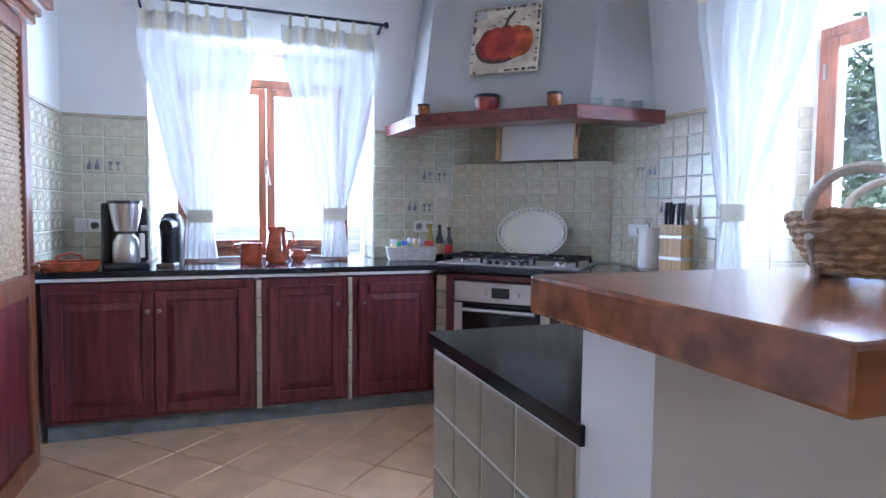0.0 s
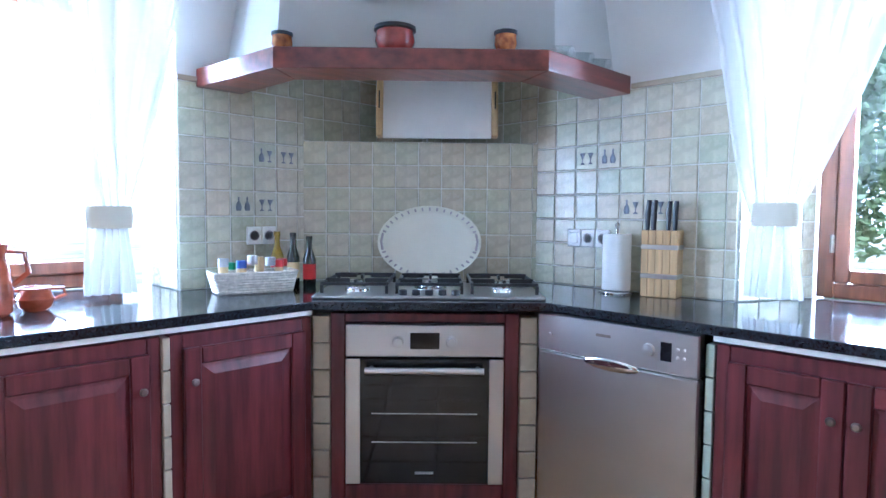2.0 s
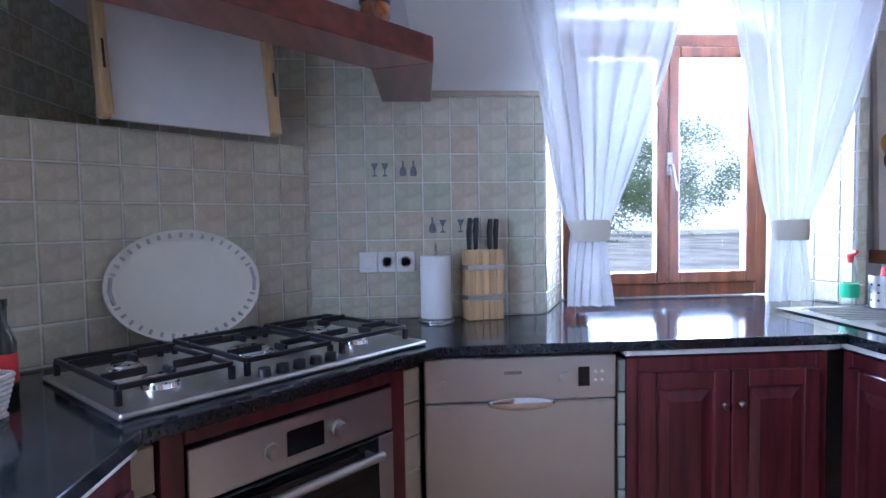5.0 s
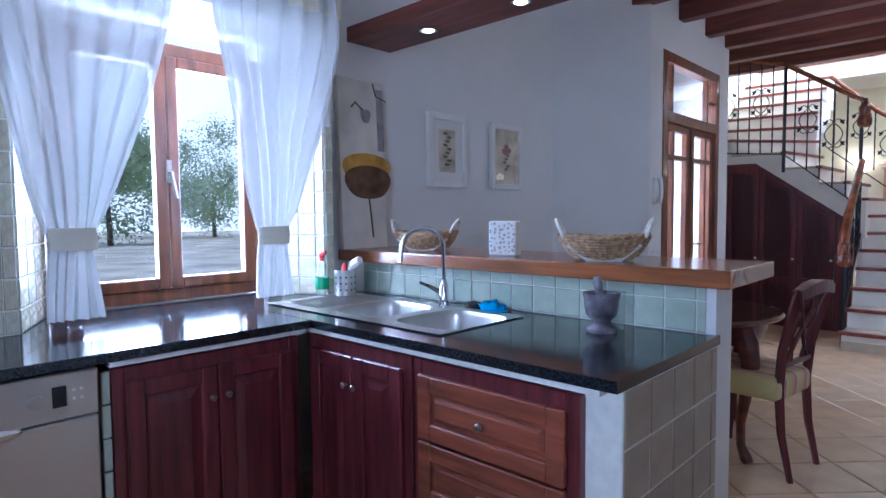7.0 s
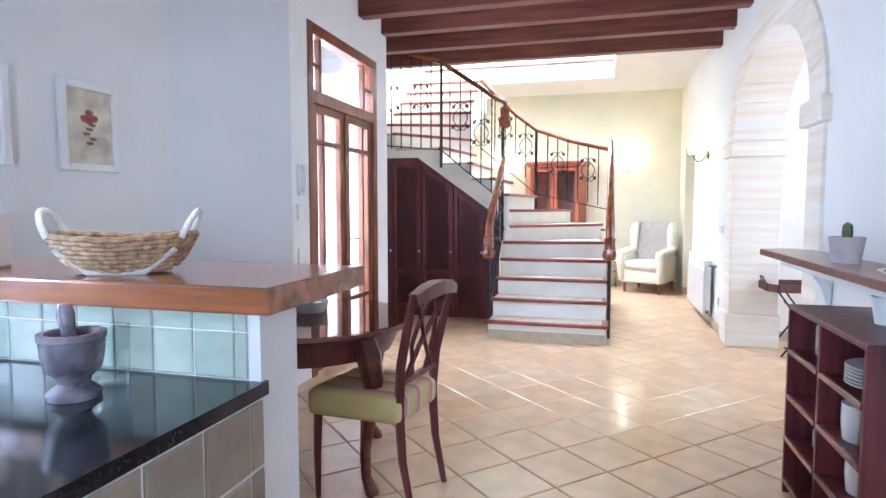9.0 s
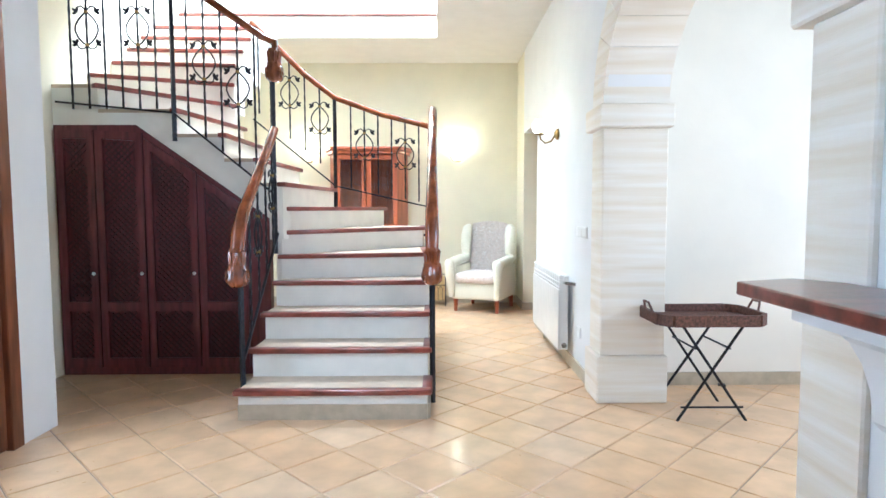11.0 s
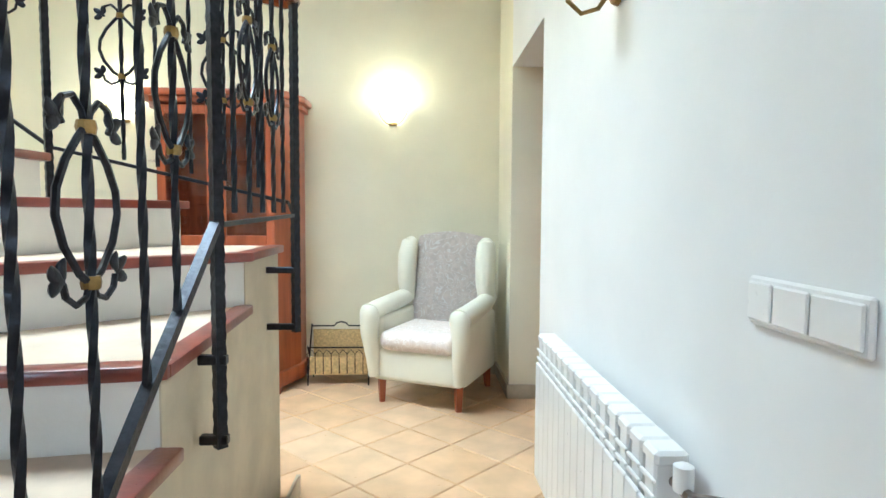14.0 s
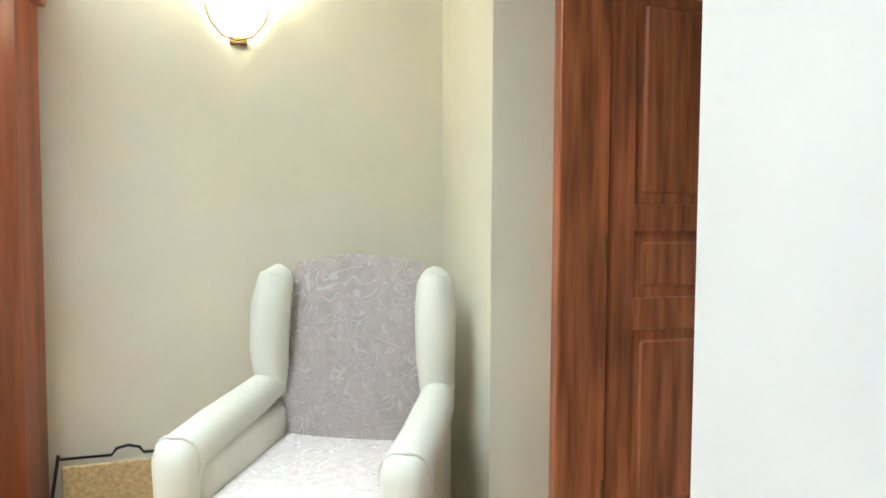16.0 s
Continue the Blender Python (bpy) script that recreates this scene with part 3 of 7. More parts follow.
def base_unit(x, y, rz, w, doors, label, drawers=False, depth=0.55, knobs=None):
    t = thing("base_cabinet", x, y, 0.10, rz, label, "cabinet", "kitchen base cabinets")
    h = 0.72
    b = box(0.0, 0.0, 0, 0.04, 0.03, h, 0.003)
    box(w - 0.04, 0, 0, w, 0.03, h, 0.003, bm=b)
    box(0.04, 0, 0, w - 0.04, 0.03, 0.03, 0.003, bm=b)
    box(0.04, 0, h - 0.05, w - 0.04, 0.03, h, 0.003, bm=b)
    part("face_frame", b, DARKWOOD, t)
    part("body", box(0.005, 0.03, 0, w - 0.005, depth, h if depth < 0.6 else 0.5), DARKWOOD, t, soft=False)
    if drawers:
        n = drawers
        for i in range(n):
            z1 = h - 0.045 - i * (h - 0.07) / n
            z0 = z1 - (h - 0.07) / n + 0.008
            raised_door(t, 0.035, w - 0.035, z0, z1, (z0 + z1) / 2, w / 2, name="drawer_front", mat=MIDDARK)
    else:
        dw = (w - 0.07) / doors
        for i in range(doors):
            a = 0.035 + dw * i
            side = (knobs[i] if knobs else (1 if i % 2 == 0 else -1))
            kx = a + dw - 0.028 if side > 0 else a + 0.028
            raised_door(t, a + 0.002, a + dw - 0.002, 0.025, h - 0.045, h - 0.15, kx)
    return t


MIDDARK = material("mid_mahogany", (0.25, 0.07, 0.035), 0.35, vary=0.35, scale=5, bump=0.08, stretch=(0.6, 6, 6), coat=0.2)
base_unit(-0.605, 3.63, 0, 1.015, 2, "dark mahogany base cabinet with two raised-panel doors under the worktop")
base_unit(0.442, 3.63, 0, 0.482, 1, "dark mahogany base cabinet with a single raised-panel door", knobs=[1])
base_unit(0.95, 3.63, 0, 0.507, 1, "dark mahogany base cabinet with a single raised-panel door", knobs=[-1])
base_unit(2.09, 2.415, -90, 0.665, 2, "dark mahogany base cabinet with two narrow doors under the window")
base_unit(2.10, 1.69, 180, 0.585, 2, "dark mahogany sink cabinet with two raised-panel doors", depth=0.62)
base_unit(1.505, 1.69, 180, 0.615, 0, "mahogany drawer unit with raised drawer fronts", drawers=3, depth=0.62)

# granite worktops
G0, G1 = 0.848, 0.88
NF, EF = 3.60, 2.06
wt = [(-0.635, 4.225), (-0.635, NF), (1.435, NF), (EF, 3.0), (EF, 1.706), (2.11, 1.706), (2.61, 1.706), (2.61, 3.456), (1.80, 4.225)]
top1 = solid("worktop", prism(wt, G0, G1, bev=0.004), GRANITE, "polished black granite worktop round the kitchen corner", "worktop")
bm = bmesh.new()
for lp in ([(0.78, 0.975), (0.788, 0.975), (0.788, 0.992), (2.61, 0.992), (2.61, 1.704), (2.058, 1.704), (2.058, 1.706), (0.78, 1.706)], [(1.462, 1.155), (2.225, 1.155), (2.225, 1.545), (1.462, 1.545)]):
    vs = [bm.verts.new((x, y, G0)) for x, y in lp]
    for i in range(len(vs)):
        bm.edges.new((vs[i], vs[(i + 1) % len(vs)]))
bmesh.ops.triangle_fill(bm, use_beauty=True, edges=bm.edges[:], normal=(0, 0, 1))
r = bmesh.ops.extrude_face_region(bm, geom=bm.faces[:])
bmesh.ops.translate(bm, verts=[v for v in r["geom"] if isinstance(v, bmesh.types.BMVert)], vec=(0, 0, G1 - 0.0005 - G0))
solid("worktop", bm, GRANITE, "polished black granite worktop with the inset sink", "worktop")
solid("window_sill", box(-0.178, 4.227, 0.842, 1.211, 4.56, 0.8795), GRANITE, "black granite sill in the window recess", "sill", kind="structure")
solid("window_sill", prism([(2.612, 1.237), (2.985, 1.357), (3.06, 1.357), (3.06, 2.373), (2.985, 2.373), (2.612, 2.538)], 0.842, 0.8795), GRANITE, "black granite sill in the window recess", "sill", kind="structure")
# tiled strip and pillars below the worktop, blue-grey plinth
bm = box(-0.63, 3.615, 0.830, 1.45, 3.66, G0 - 0.001)
box(2.075, 1.72, 0.830, 2.12, 2.42, G0 - 0.001, bm=bm)
box(0.83, 1.66, 0.830, 2.10, 1.70, G0 - 0.001, bm=bm)
solid("trim", bm, GROUT, "pale tile trim under the worktop", "trim", kind="structure")
for x0, x1 in ((0.412, 0.442), (0.924, 0.95)):
    pl = thing("tile_pillar", x0, 3.62, 0.09, label="narrow cream tiled pillar between the cabinets", category="pillar", group="tile pillars")
    for k in range(7):
        part("tile", box(0.001, 0, 0.002 + k * 0.104, x1 - x0 - 0.001, 0.05, 0.102 + k * 0.104, 0.003), BEIGETILE, pl)
bm = box(-0.605, 3.68, 0, 1.50, 3.72, 0.098)
box(2.12, 1.74, 0, 2.16, 3.02, 0.098, bm=bm)
box(0.9, 1.60, 0, 2.12, 1.64, 0.098, bm=bm)
own = box(-0.43, 0.06, 0, 0.43, 0.10, 0.098)
merge(bm, own, pose(1.785, 3.365, 0, 0, 0, -45))
solid("baseboard", bm, PLINTHTILE, "blue-grey tiled plinth under the cabinets", "plinth", kind="structure")

# oven in its diagonal housing
ov = thing("oven", 1.785, 3.365, 0.135, -45, "stainless built-in oven in a dark wood surround", "oven")
b = box(-0.355, -0.01, -0.03, -0.30, 0.03, 0.695, 0.004)
box(0.30, -0.01, -0.03, 0.355, 0.03, 0.695, 0.004, bm=b)
box(-0.30, -0.01, -0.03, 0.30, 0.03, 0.035, 0.004, bm=b)
box(-0.30, -0.01, 0.66, 0.30, 0.03, 0.695, 0.004, bm=b)
part("surround", b, DARKWOOD, ov, "dark wood surround")
part("body", box(-0.3, 0.02, 0.03, 0.3, 0.5, 0.66), BLACK, ov, soft=False)
cp = part("control_panel", box(-0.298, -0.016, 0.53, 0.298, 0.02, 0.652, 0.003), STEEL, ov, "brushed steel control panel")
part("display", box(-0.055, -0.0185, 0.56, 0.055, -0.015, 0.622, 0.001), BLACKGLASS, cp, "black clock display")
for x in (-0.10, 0.10):
    part("control_knob", lathe([(0.022, 0), (0.022, 0.006), (0.018, 0.008), (0.017, 0.026), (0.001, 0.027)], 20, m=Matrix.Translation((x, -0.016, 0.588)) @ pose(0, 0, 0, 90, 0, 0)), STEEL, cp, "round steel control knob")
dr = part("oven_door", box(-0.298, -0.014, 0.04, 0.298, 0.02, 0.522, 0.004), BLACKGLASS, ov, "black glass oven door")
for x in (-0.298, 0.243):
    part("door_stile", box(x, -0.018, 0.04, x + 0.055, -0.0135, 0.522, 0.002), STEEL, dr, "brushed steel stile")
hb2 = tube([(-0.22, -0.058, 0.487), (0.22, -0.058, 0.487)], 0.013, 12)
for x in (-0.2, 0.2):
    tube([(x, -0.012, 0.487), (x, -0.058, 0.487)], 0.009, 8, bm=hb2)
part("door_handle", hb2, STEEL, dr, "steel bar handle")
for zz in (0.20, 0.31):
    part("rack_line", box(-0.2, -0.0148, zz, 0.2, -0.0142, zz + 0.004), STEEL, dr)
part("maker_mark", box(-0.035, -0.0155, 0.078, 0.035, -0.0138, 0.088), STEEL, dr, "small pale maker's mark")
for sx in (-1, 1):
    pl = thing("tile_pillar", 1.785 + sx * 0.393 * 0.7071, 3.365 - sx * 0.393 * 0.7071, 0.09, -45, "cream tiled pillar beside the oven", "pillar", "tile pillars")
    for k in range(7):
        part("tile", box(-0.034, -0.004, 0.002 + k * 0.104, 0.034, 0.06, 0.102 + k * 0.104, 0.004), BEIGETILE, pl)
# dishwasher
dw = thing("dishwasher", 2.078, 3.05, 0.02, -90, "stainless steel dishwasher under the worktop", "dishwasher")
part("body", box(0.01, 0.03, 0.08, 0.59, 0.55, 0.82), BLACK, dw, soft=False)
part("door", box(0.003, -0.01, 0.10, 0.595, 0.03, 0.68, 0.006), STEEL, dw, "brushed steel door")
pn = part("control_panel", box(0.003, -0.014, 0.685, 0.595, 0.03, 0.822, 0.005), STEEL, dw, "steel control panel")
own = bmesh.new()
bmesh.ops.create_uvsphere(own, u_segments=24, v_segments=8, radius=1)
own.transform(Matrix.Translation((0.30, -0.012, 0.676)) @ Matrix.Diagonal((0.105, 0.006, 0.022, 1)))
part("grip_recess", own, CHROME, pn, "scooped door grip")
part("dial", lathe([(0.021, 0), (0.02, 0.012), (0.001, 0.014)], 20, m=Matrix.Translation((0.435, -0.014, 0.752)) @ pose(0, 0, 0, 90, 0, 0)), STEEL, pn, "round programme dial")
part("display", box(0.475, -0.0165, 0.725, 0.51, -0.013, 0.785), BLACKGLASS, pn, "small black display")
part("button", lathe([(0.010, 0), (0.009, 0.005), (0.001, 0.006)], 14, m=Matrix.Translation((0.06, -0.014, 0.745)) @ pose(0, 0, 0, 90, 0, 0)), STEEL, pn)
part("maker_mark", box(0.245, -0.0155, 0.768, 0.30, -0.0135, 0.778), PEWTER, pn, "small grey maker's mark")
for k in range(4):
    part("button", lathe([(0.005, 0), (0.005, 0.004), (0.001, 0.005)], 10, m=Matrix.Translation((0.53 + 0.02 * (k % 2), -0.014, 0.742 + 0.026 * (k // 2))) @ pose(0, 0, 0, 90, 0, 0)), WHITE, pn)
part("kickboard", box(0.01, 0.02, 0.0, 0.59, 0.06, 0.095, 0.004), STEEL, dw)
pl = thing("tile_pillar", 2.085, 2.43, 0.09, label="narrow cream tiled pillar beside the dishwasher", category="pillar", group="tile pillars")
for k in range(7):
    part("tile", box(0, -0.012, 0.002 + k * 0.104, 0.05, 0.014, 0.102 + k * 0.104, 0.003), MINT, pl)

# hob
hob = thing("gas_hob", 1.80, 3.36, 0.88, -45, "stainless five-burner gas hob with black pan supports", "hob")
part("tray", box(-0.44, -0.02, 0, 0.44, 0.46, 0.014, 0.005), STEEL, hob)
for bx, by, r in ((-0.29, 0.14, 0.04), (-0.29, 0.34, 0.035), (0, 0.25, 0.055), (0.29, 0.14, 0.035), (0.29, 0.34, 0.042)):
    bn = part("burner", lathe([(r * 1.25, 0.014), (r * 1.2, 0.024), (r, 0.026), (r, 0.033), (r * 0.9, 0.036), (0.001, 0.038)], 20, m=Matrix.Translation((bx, by, 0))), CHROME, hob, "burner ring with cap")
for gx in (-0.29, 0.0, 0.29):
    g = bmesh.new()
    for px in (-0.125, 0.125):
        box(gx + px - 0.006, 0.05, 0.045, gx + px + 0.006, 0.43, 0.057, 0.002, bm=g)
    for py in (0.05, 0.43):
        box(gx - 0.125, py - 0.006, 0.045, gx + 0.125, py + 0.006, 0.057, 0.002, bm=g)
        for px in (-0.125, 0.125):
            box(gx + px - 0.006, py - 0.006, 0.012, gx + px + 0.006, py + 0.006, 0.046, bm=g)
    for py in (0.14, 0.34):
        box(gx - 0.125, py - 0.005, 0.046, gx - 0.03, py + 0.005, 0.064, 0.002, bm=g)
        box(gx + 0.03, py - 0.005, 0.046, gx + 0.125, py + 0.005, 0.064, 0.002, bm=g)
        box(gx - 0.005, py - 0.07, 0.046, gx + 0.005, py - 0.02, 0.064, 0.002, bm=g)
    part("pan_support", g, BLACK, hob, "black cast iron pan support")
for k in range(5):
    part("control_knob", lathe([(0.016, 0.014), (0.015, 0.034), (0.001, 0.036)], 16, m=Matrix.Translation((-0.10 + 0.05 * k, 0.015, 0))), BLACK, hob, "black gas knob")

# sink
sk = thing("sink", 2.0, 1.35, 0.878, 0, "stainless double-bowl sink set in the granite", "sink")
def squircle(cx, cy, w, d, n=32):
    return [(cx + w * math.copysign(abs(math.cos(a)) ** 0.45, math.cos(a)), cy + d * math.copysign(abs(math.sin(a)) ** 0.45, math.sin(a))) for a in (2 * math.pi * i / n for i in range(n))]


rim = bmesh.new()
loops = [[(-0.53, -0.24), (0.58, -0.24), (0.58, 0.25), (-0.53, 0.25)], squircle(-0.36, 0, 0.17, 0.185), squircle(0.04, 0, 0.17, 0.185)]
for lp in loops:
    vs = [rim.verts.new((x, y, 0.0065)) for x, y in lp]
    for i in range(len(vs)):
        rim.edges.new((vs[i], vs[(i + 1) % len(vs)]))
bmesh.ops.triangle_fill(rim, use_beauty=True, edges=rim.edges[:], normal=(0, 0, 1))
part("rim", rim, STEEL, sk, soft=False)
def bowl(cx, cy, w, d, depth):
    """Open rounded basin, shown from inside."""
    o = bmesh.new()
    rings = []
    for f, z in ((1.0, 0.0065), (0.985, 0.003), (0.96, -0.015), (0.90, -depth * 0.8), (0.78, -depth), (0.01, -depth)):
        ring = []
        for i in range(32):
            a = 2 * math.pi * i / 32
            c, s = math.cos(a), math.sin(a)
            ring.append(o.verts.new((cx + w * f * math.copysign(abs(c) ** 0.45, c), cy + d * f * math.copysign(abs(s) ** 0.45, s), z)))
        rings.append(ring)
    for p, q in zip(rings, rings[1:]):
        for i in range(32):
            o.faces.new((p[i], p[(i + 1) % 32], q[(i + 1) % 32], q[i]))
    return o
for cx in (-0.36, 0.04):
    o = bowl(cx, 0.0, 0.17, 0.185, 0.15)
    part("bowl", o, STEEL, sk, "polished steel bowl")
    part("drain", lathe([(0.03, -0.149), (0.03, -0.146), (0.001, -0.146)], 16, m=Matrix.Translation((cx, 0, 0))), CHROME, sk)
for k in range(8):
    part("drainer_rib", box(0.26 + 0.035 * k, -0.19, 0.007, 0.272 + 0.035 * k, 0.19, 0.011, 0.001), STEEL, sk)
tp = thing("kitchen_tap", 1.86, 1.16, 0.886, 0, "chrome swan-neck mixer tap on the sink", "tap")
part("tap_body", lathe([(0.028, 0), (0.028, 0.008), (0.022, 0.012), (0.021, 0.09), (0.013, 0.105), (0.011, 0.12)], 20), CHROME, tp)
neck = [(0, 0, 0.1), (0, 0, 0.25)] + [(0.0 + 0.0 * i, 0.095 - 0.095 * math.cos(math.pi * i / 12), 0.25 + 0.095 * math.sin(math.pi * i / 12)) for i in range(1, 12)] + [(0, 0.19, 0.25), (0, 0.195, 0.20)]
neck = [(x - 0.0 + y * 0.5, y * 0.85, z) for x, y, z in neck]
part("spout", tube(neck, 0.0105, 14), CHROME, tp, "curved chrome spout")
part("lever", tube([(0.015, 0.0, 0.06), (0.07, 0.02, 0.085), (0.12, 0.03, 0.10)], [0.012, 0.009, 0.006], 10), CHROME, tp, "chrome lever")

# peninsula half wall, tiled, with the wooden bar on it
solid("wall_peninsula", box(0.79, 0.83, 0, 2.765, 0.99, 1.04), PLASTER, "white half-height wall carrying the wooden bar", "wall", kind="structure")
solid("breakfast_bar", box(0.73, 0.54, 1.04, 2.765, 1.05, 1.10, 0.006, seg=2), BARWOOD, "thick varnished wooden breakfast bar on the half wall", "bar")
bm = box(0.79, 0.992, 0, 0.89, 1.66, 0.846)
solid("peninsula_end", bm, GROUT, "tiled end panel of the peninsula", "panel", kind="structure")

# tall cabinet with woven door panel
tc = thing("tall_cabinet", -0.56, 2.38, 0, 90, "tall mahogany cupboard with a woven cane door panel", "cupboard")
part("body", box(0.0, 0.045, 0, 1.01, 0.55, 2.02), DARKWOOD, tc, soft=False)
dd = part("door", box(0.08, 0.022, 0.90, 0.93, 0.03, 1.94), WICKER, tc, "woven brown cane panel", soft=False)
for x in (0.0, 0.93):
    part("stile", box(x, 0, 0, x + 0.08, 0.045, 2.02, 0.004), FRAMEWOOD, dd, "reddish wooden stile")
for z0, z1 in ((0, 0.10), (0.80, 0.90), (1.94, 2.02)):
    part("rail", box(0.08, 0.0005, z0, 0.93, 0.045, z1, 0.004), FRAMEWOOD, dd, "reddish wooden rail")
for k in range(34):
    part("cane_strip", box(0.08, 0.016, 0.912 + k * 0.0303, 0.93, 0.023, 0.927 + k * 0.0303), WICKER, dd, soft=False)
part("lower_panel", box(0.08, 0.015, 0.10, 0.93, 0.03, 0.80, 0.003), DARKWOOD, dd, "dark lower panel")
part("knob", lathe([(0.006, 0), (0.006, 0.014), (0.014, 0.02), (0.016, 0.028), (0.001, 0.036)], 14, m=Matrix.Translation((0.965, 0, 0.93)) @ pose(0, 0, 0, 90, 0, 0)), FRAMEWOOD, dd, "turned wooden knob")
cr = box(-0.02, -0.03, 2.02, 1.03, 0.55, 2.06, 0.006)
box(-0.04, -0.05, 2.06, 1.05, 0.55, 2.10, 0.008, bm=cr)
part("cornice", cr, BARWOOD, tc, "moulded wooden cornice")
solid("trim", box(-0.64, 3.42, 2.26, -0.60, 4.0, 2.32, 0.004), BARWOOD, "short wooden rail high on the kitchen wall", "trim", kind="structure")

# ---- dining table and chairs ----
TX, TY = 1.445, -0.40
tb = thing("dining_table", TX, TY, 0, 20, "round dark wooden table with curved legs and a glass top", "table")
part("tabletop", lathe([(0.001, 0.71), (0.49, 0.71), (0.52, 0.718), (0.53, 0.73), (0.52, 0.742), (0.001, 0.742)], 64), WARMWOOD, tb)
part("glass_top", lathe([(0.001, 0.7425), (0.515, 0.7425), (0.52, 0.746), (0.515, 0.75), (0.001, 0.75)], 64), DARKGLASS, tb, "clear glass sheet")
part("apron", lathe([(0.40, 0.60), (0.42, 0.60), (0.45, 0.66), (0.45, 0.712), (0.40, 0.712)], 48), DARKWOOD, tb)
for k in range(4):
    a = radians(45 + 90 * k)
    c, s = math.cos(a), math.sin(a)
    leg = tube([(r * c, r * s, z) for r, z in ((0.42, 0.71), (0.46, 0.62), (0.485, 0.52), (0.46, 0.36), (0.43, 0.2), (0.435, 0.08), (0.47, 0.02), (0.485, 0.0))], [0.05, 0.056, 0.045, 0.032, 0.024, 0.022, 0.030, 0.024], 10)
    part("leg", leg, WARMWOOD, tb)


def stripes():
    m = bpy.data.materials.new("striped_cover")
    m.use_nodes = True
    n, l = m.node_tree.nodes, m.node_tree.links
    b, tc2, sp, r, mul, fr2 = n["Principled BSDF"], n.new("ShaderNodeTexCoord"), n.new("ShaderNodeSeparateXYZ"), n.new("ShaderNodeValToRGB"), n.new("ShaderNodeMath"), n.new("ShaderNodeMath")
    nz, ad = n.new("ShaderNodeTexNoise"), n.new("ShaderNodeMath")
    nz.inputs["Scale"].default_value = 60
    l.new(tc2.outputs["Object"], sp.inputs[0]), l.new(tc2.outputs["Object"], nz.inputs["Vector"])
    mul.operation, mul.inputs[1].default_value = "MULTIPLY", 8.0
    fr2.operation = "FRACT"
    l.new(sp.outputs[0], mul.inputs[0])
    ad.operation = "ADD"
    l.new(mul.outputs[0], ad.inputs[0]), l.new(sp.outputs[2], ad.inputs[1])
    l.new(ad.outputs[0], fr2.inputs[0]), l.new(fr2.outputs[0], r.inputs[0])
    r.color_ramp.interpolation = "CONSTANT"
    cols = [(0.0, (0.72, 0.62, 0.27)), (0.3, (0.74, 0.68, 0.50)), (0.45, (0.66, 0.30, 0.27)), (0.7, (0.70, 0.46, 0.38)), (0.85, (0.68, 0.58, 0.25))]
    els = r.color_ramp.elements
    while len(els) < len(cols):
        els.new(0.5)
    for e, (p, c) in zip(els, cols):
        e.position, e.color = p, (*c, 1)
    l.new(r.outputs[0], b.inputs["Base Color"])
    b.inputs["Roughness"].default_value = 0.8
    bp = n.new("ShaderNodeBump")
    bp.inputs["Strength"].default_value = 0.15
    l.new(nz.outputs[0], bp.inputs["Height"]), l.new(bp.outputs[0], b.inputs["Normal"])
    return m


STRIPE = stripes()


def dining_chair(x, y, rz):
    """Front towards local -y."""
    t = thing("dining_chair", x, y, 0, rz, "dark wooden dining chair with a striped seat cover", "chair", "dining chairs")
    own = bmesh.new()
    bmesh.ops.create_cube(own, size=1, matrix=Matrix.Translation((0, -0.01, 0.435)) @ Matrix.Diagonal((0.45, 0.44, 0.12, 1)))
    for v in own.verts:
        if v.co.y > 0:
            v.co.x *= 0.86
    bmesh.ops.bevel(own, geom=own.edges[:], offset=0.03, segments=3, affect="EDGES", profile=0.5)
    part("seat", own, STRIPE, t, "yellow and pink striped seat cover")
    for sx in (-1, 1):
        part("leg", tube([(sx * 0.19, -0.19, 0.42), (sx * 0.195, -0.195, 0.2), (sx * 0.185, -0.20, 0.0)], [0.024, 0.02, 0.014], 4), DARKWOOD, t, "front leg")
        part("back_leg", tube([(sx * 0.165, 0.25, 0.0), (sx * 0.165, 0.205, 0.22), (sx * 0.165, 0.19, 0.44), (sx * 0.175, 0.205, 0.62), (sx * 0.19, 0.245, 0.80), (sx * 0.20, 0.28, 0.93)], [0.015, 0.02, 0.024, 0.022, 0.02, 0.018], 4), DARKWOOD, t, "back leg and upright")
    part("crest_rail", tube([(-0.205, 0.275, 0.90), (-0.1, 0.288, 0.925), (0, 0.292, 0.932), (0.1, 0.288, 0.925), (0.205, 0.275, 0.90)], [0.03, 0.04, 0.042, 0.04, 0.03], 4), DARKWOOD, t)
    part("lower_rail", tube([(-0.17, 0.20, 0.55), (0.17, 0.20, 0.55)], 0.016, 4), DARKWOOD, t)
    for sx in (-1, 1):
        part("back_splat", tube([(sx * 0.13, 0.20, 0.555), (sx * 0.03, 0.218, 0.68), (sx * -0.06, 0.245, 0.79), (sx * -0.15, 0.272, 0.89)], 0.011, 4), DARKWOOD, t)
        part("back_splat", tube([(sx * 0.06, 0.20, 0.555), (sx * 0.11, 0.222, 0.70), (sx * 0.08, 0.25, 0.81), (sx * 0.02, 0.275, 0.9)], 0.010, 4), DARKWOOD, t)
    return t


dining_chair(1.02, -0.29, 82)
dining_chair(1.50, 0.20, 185)

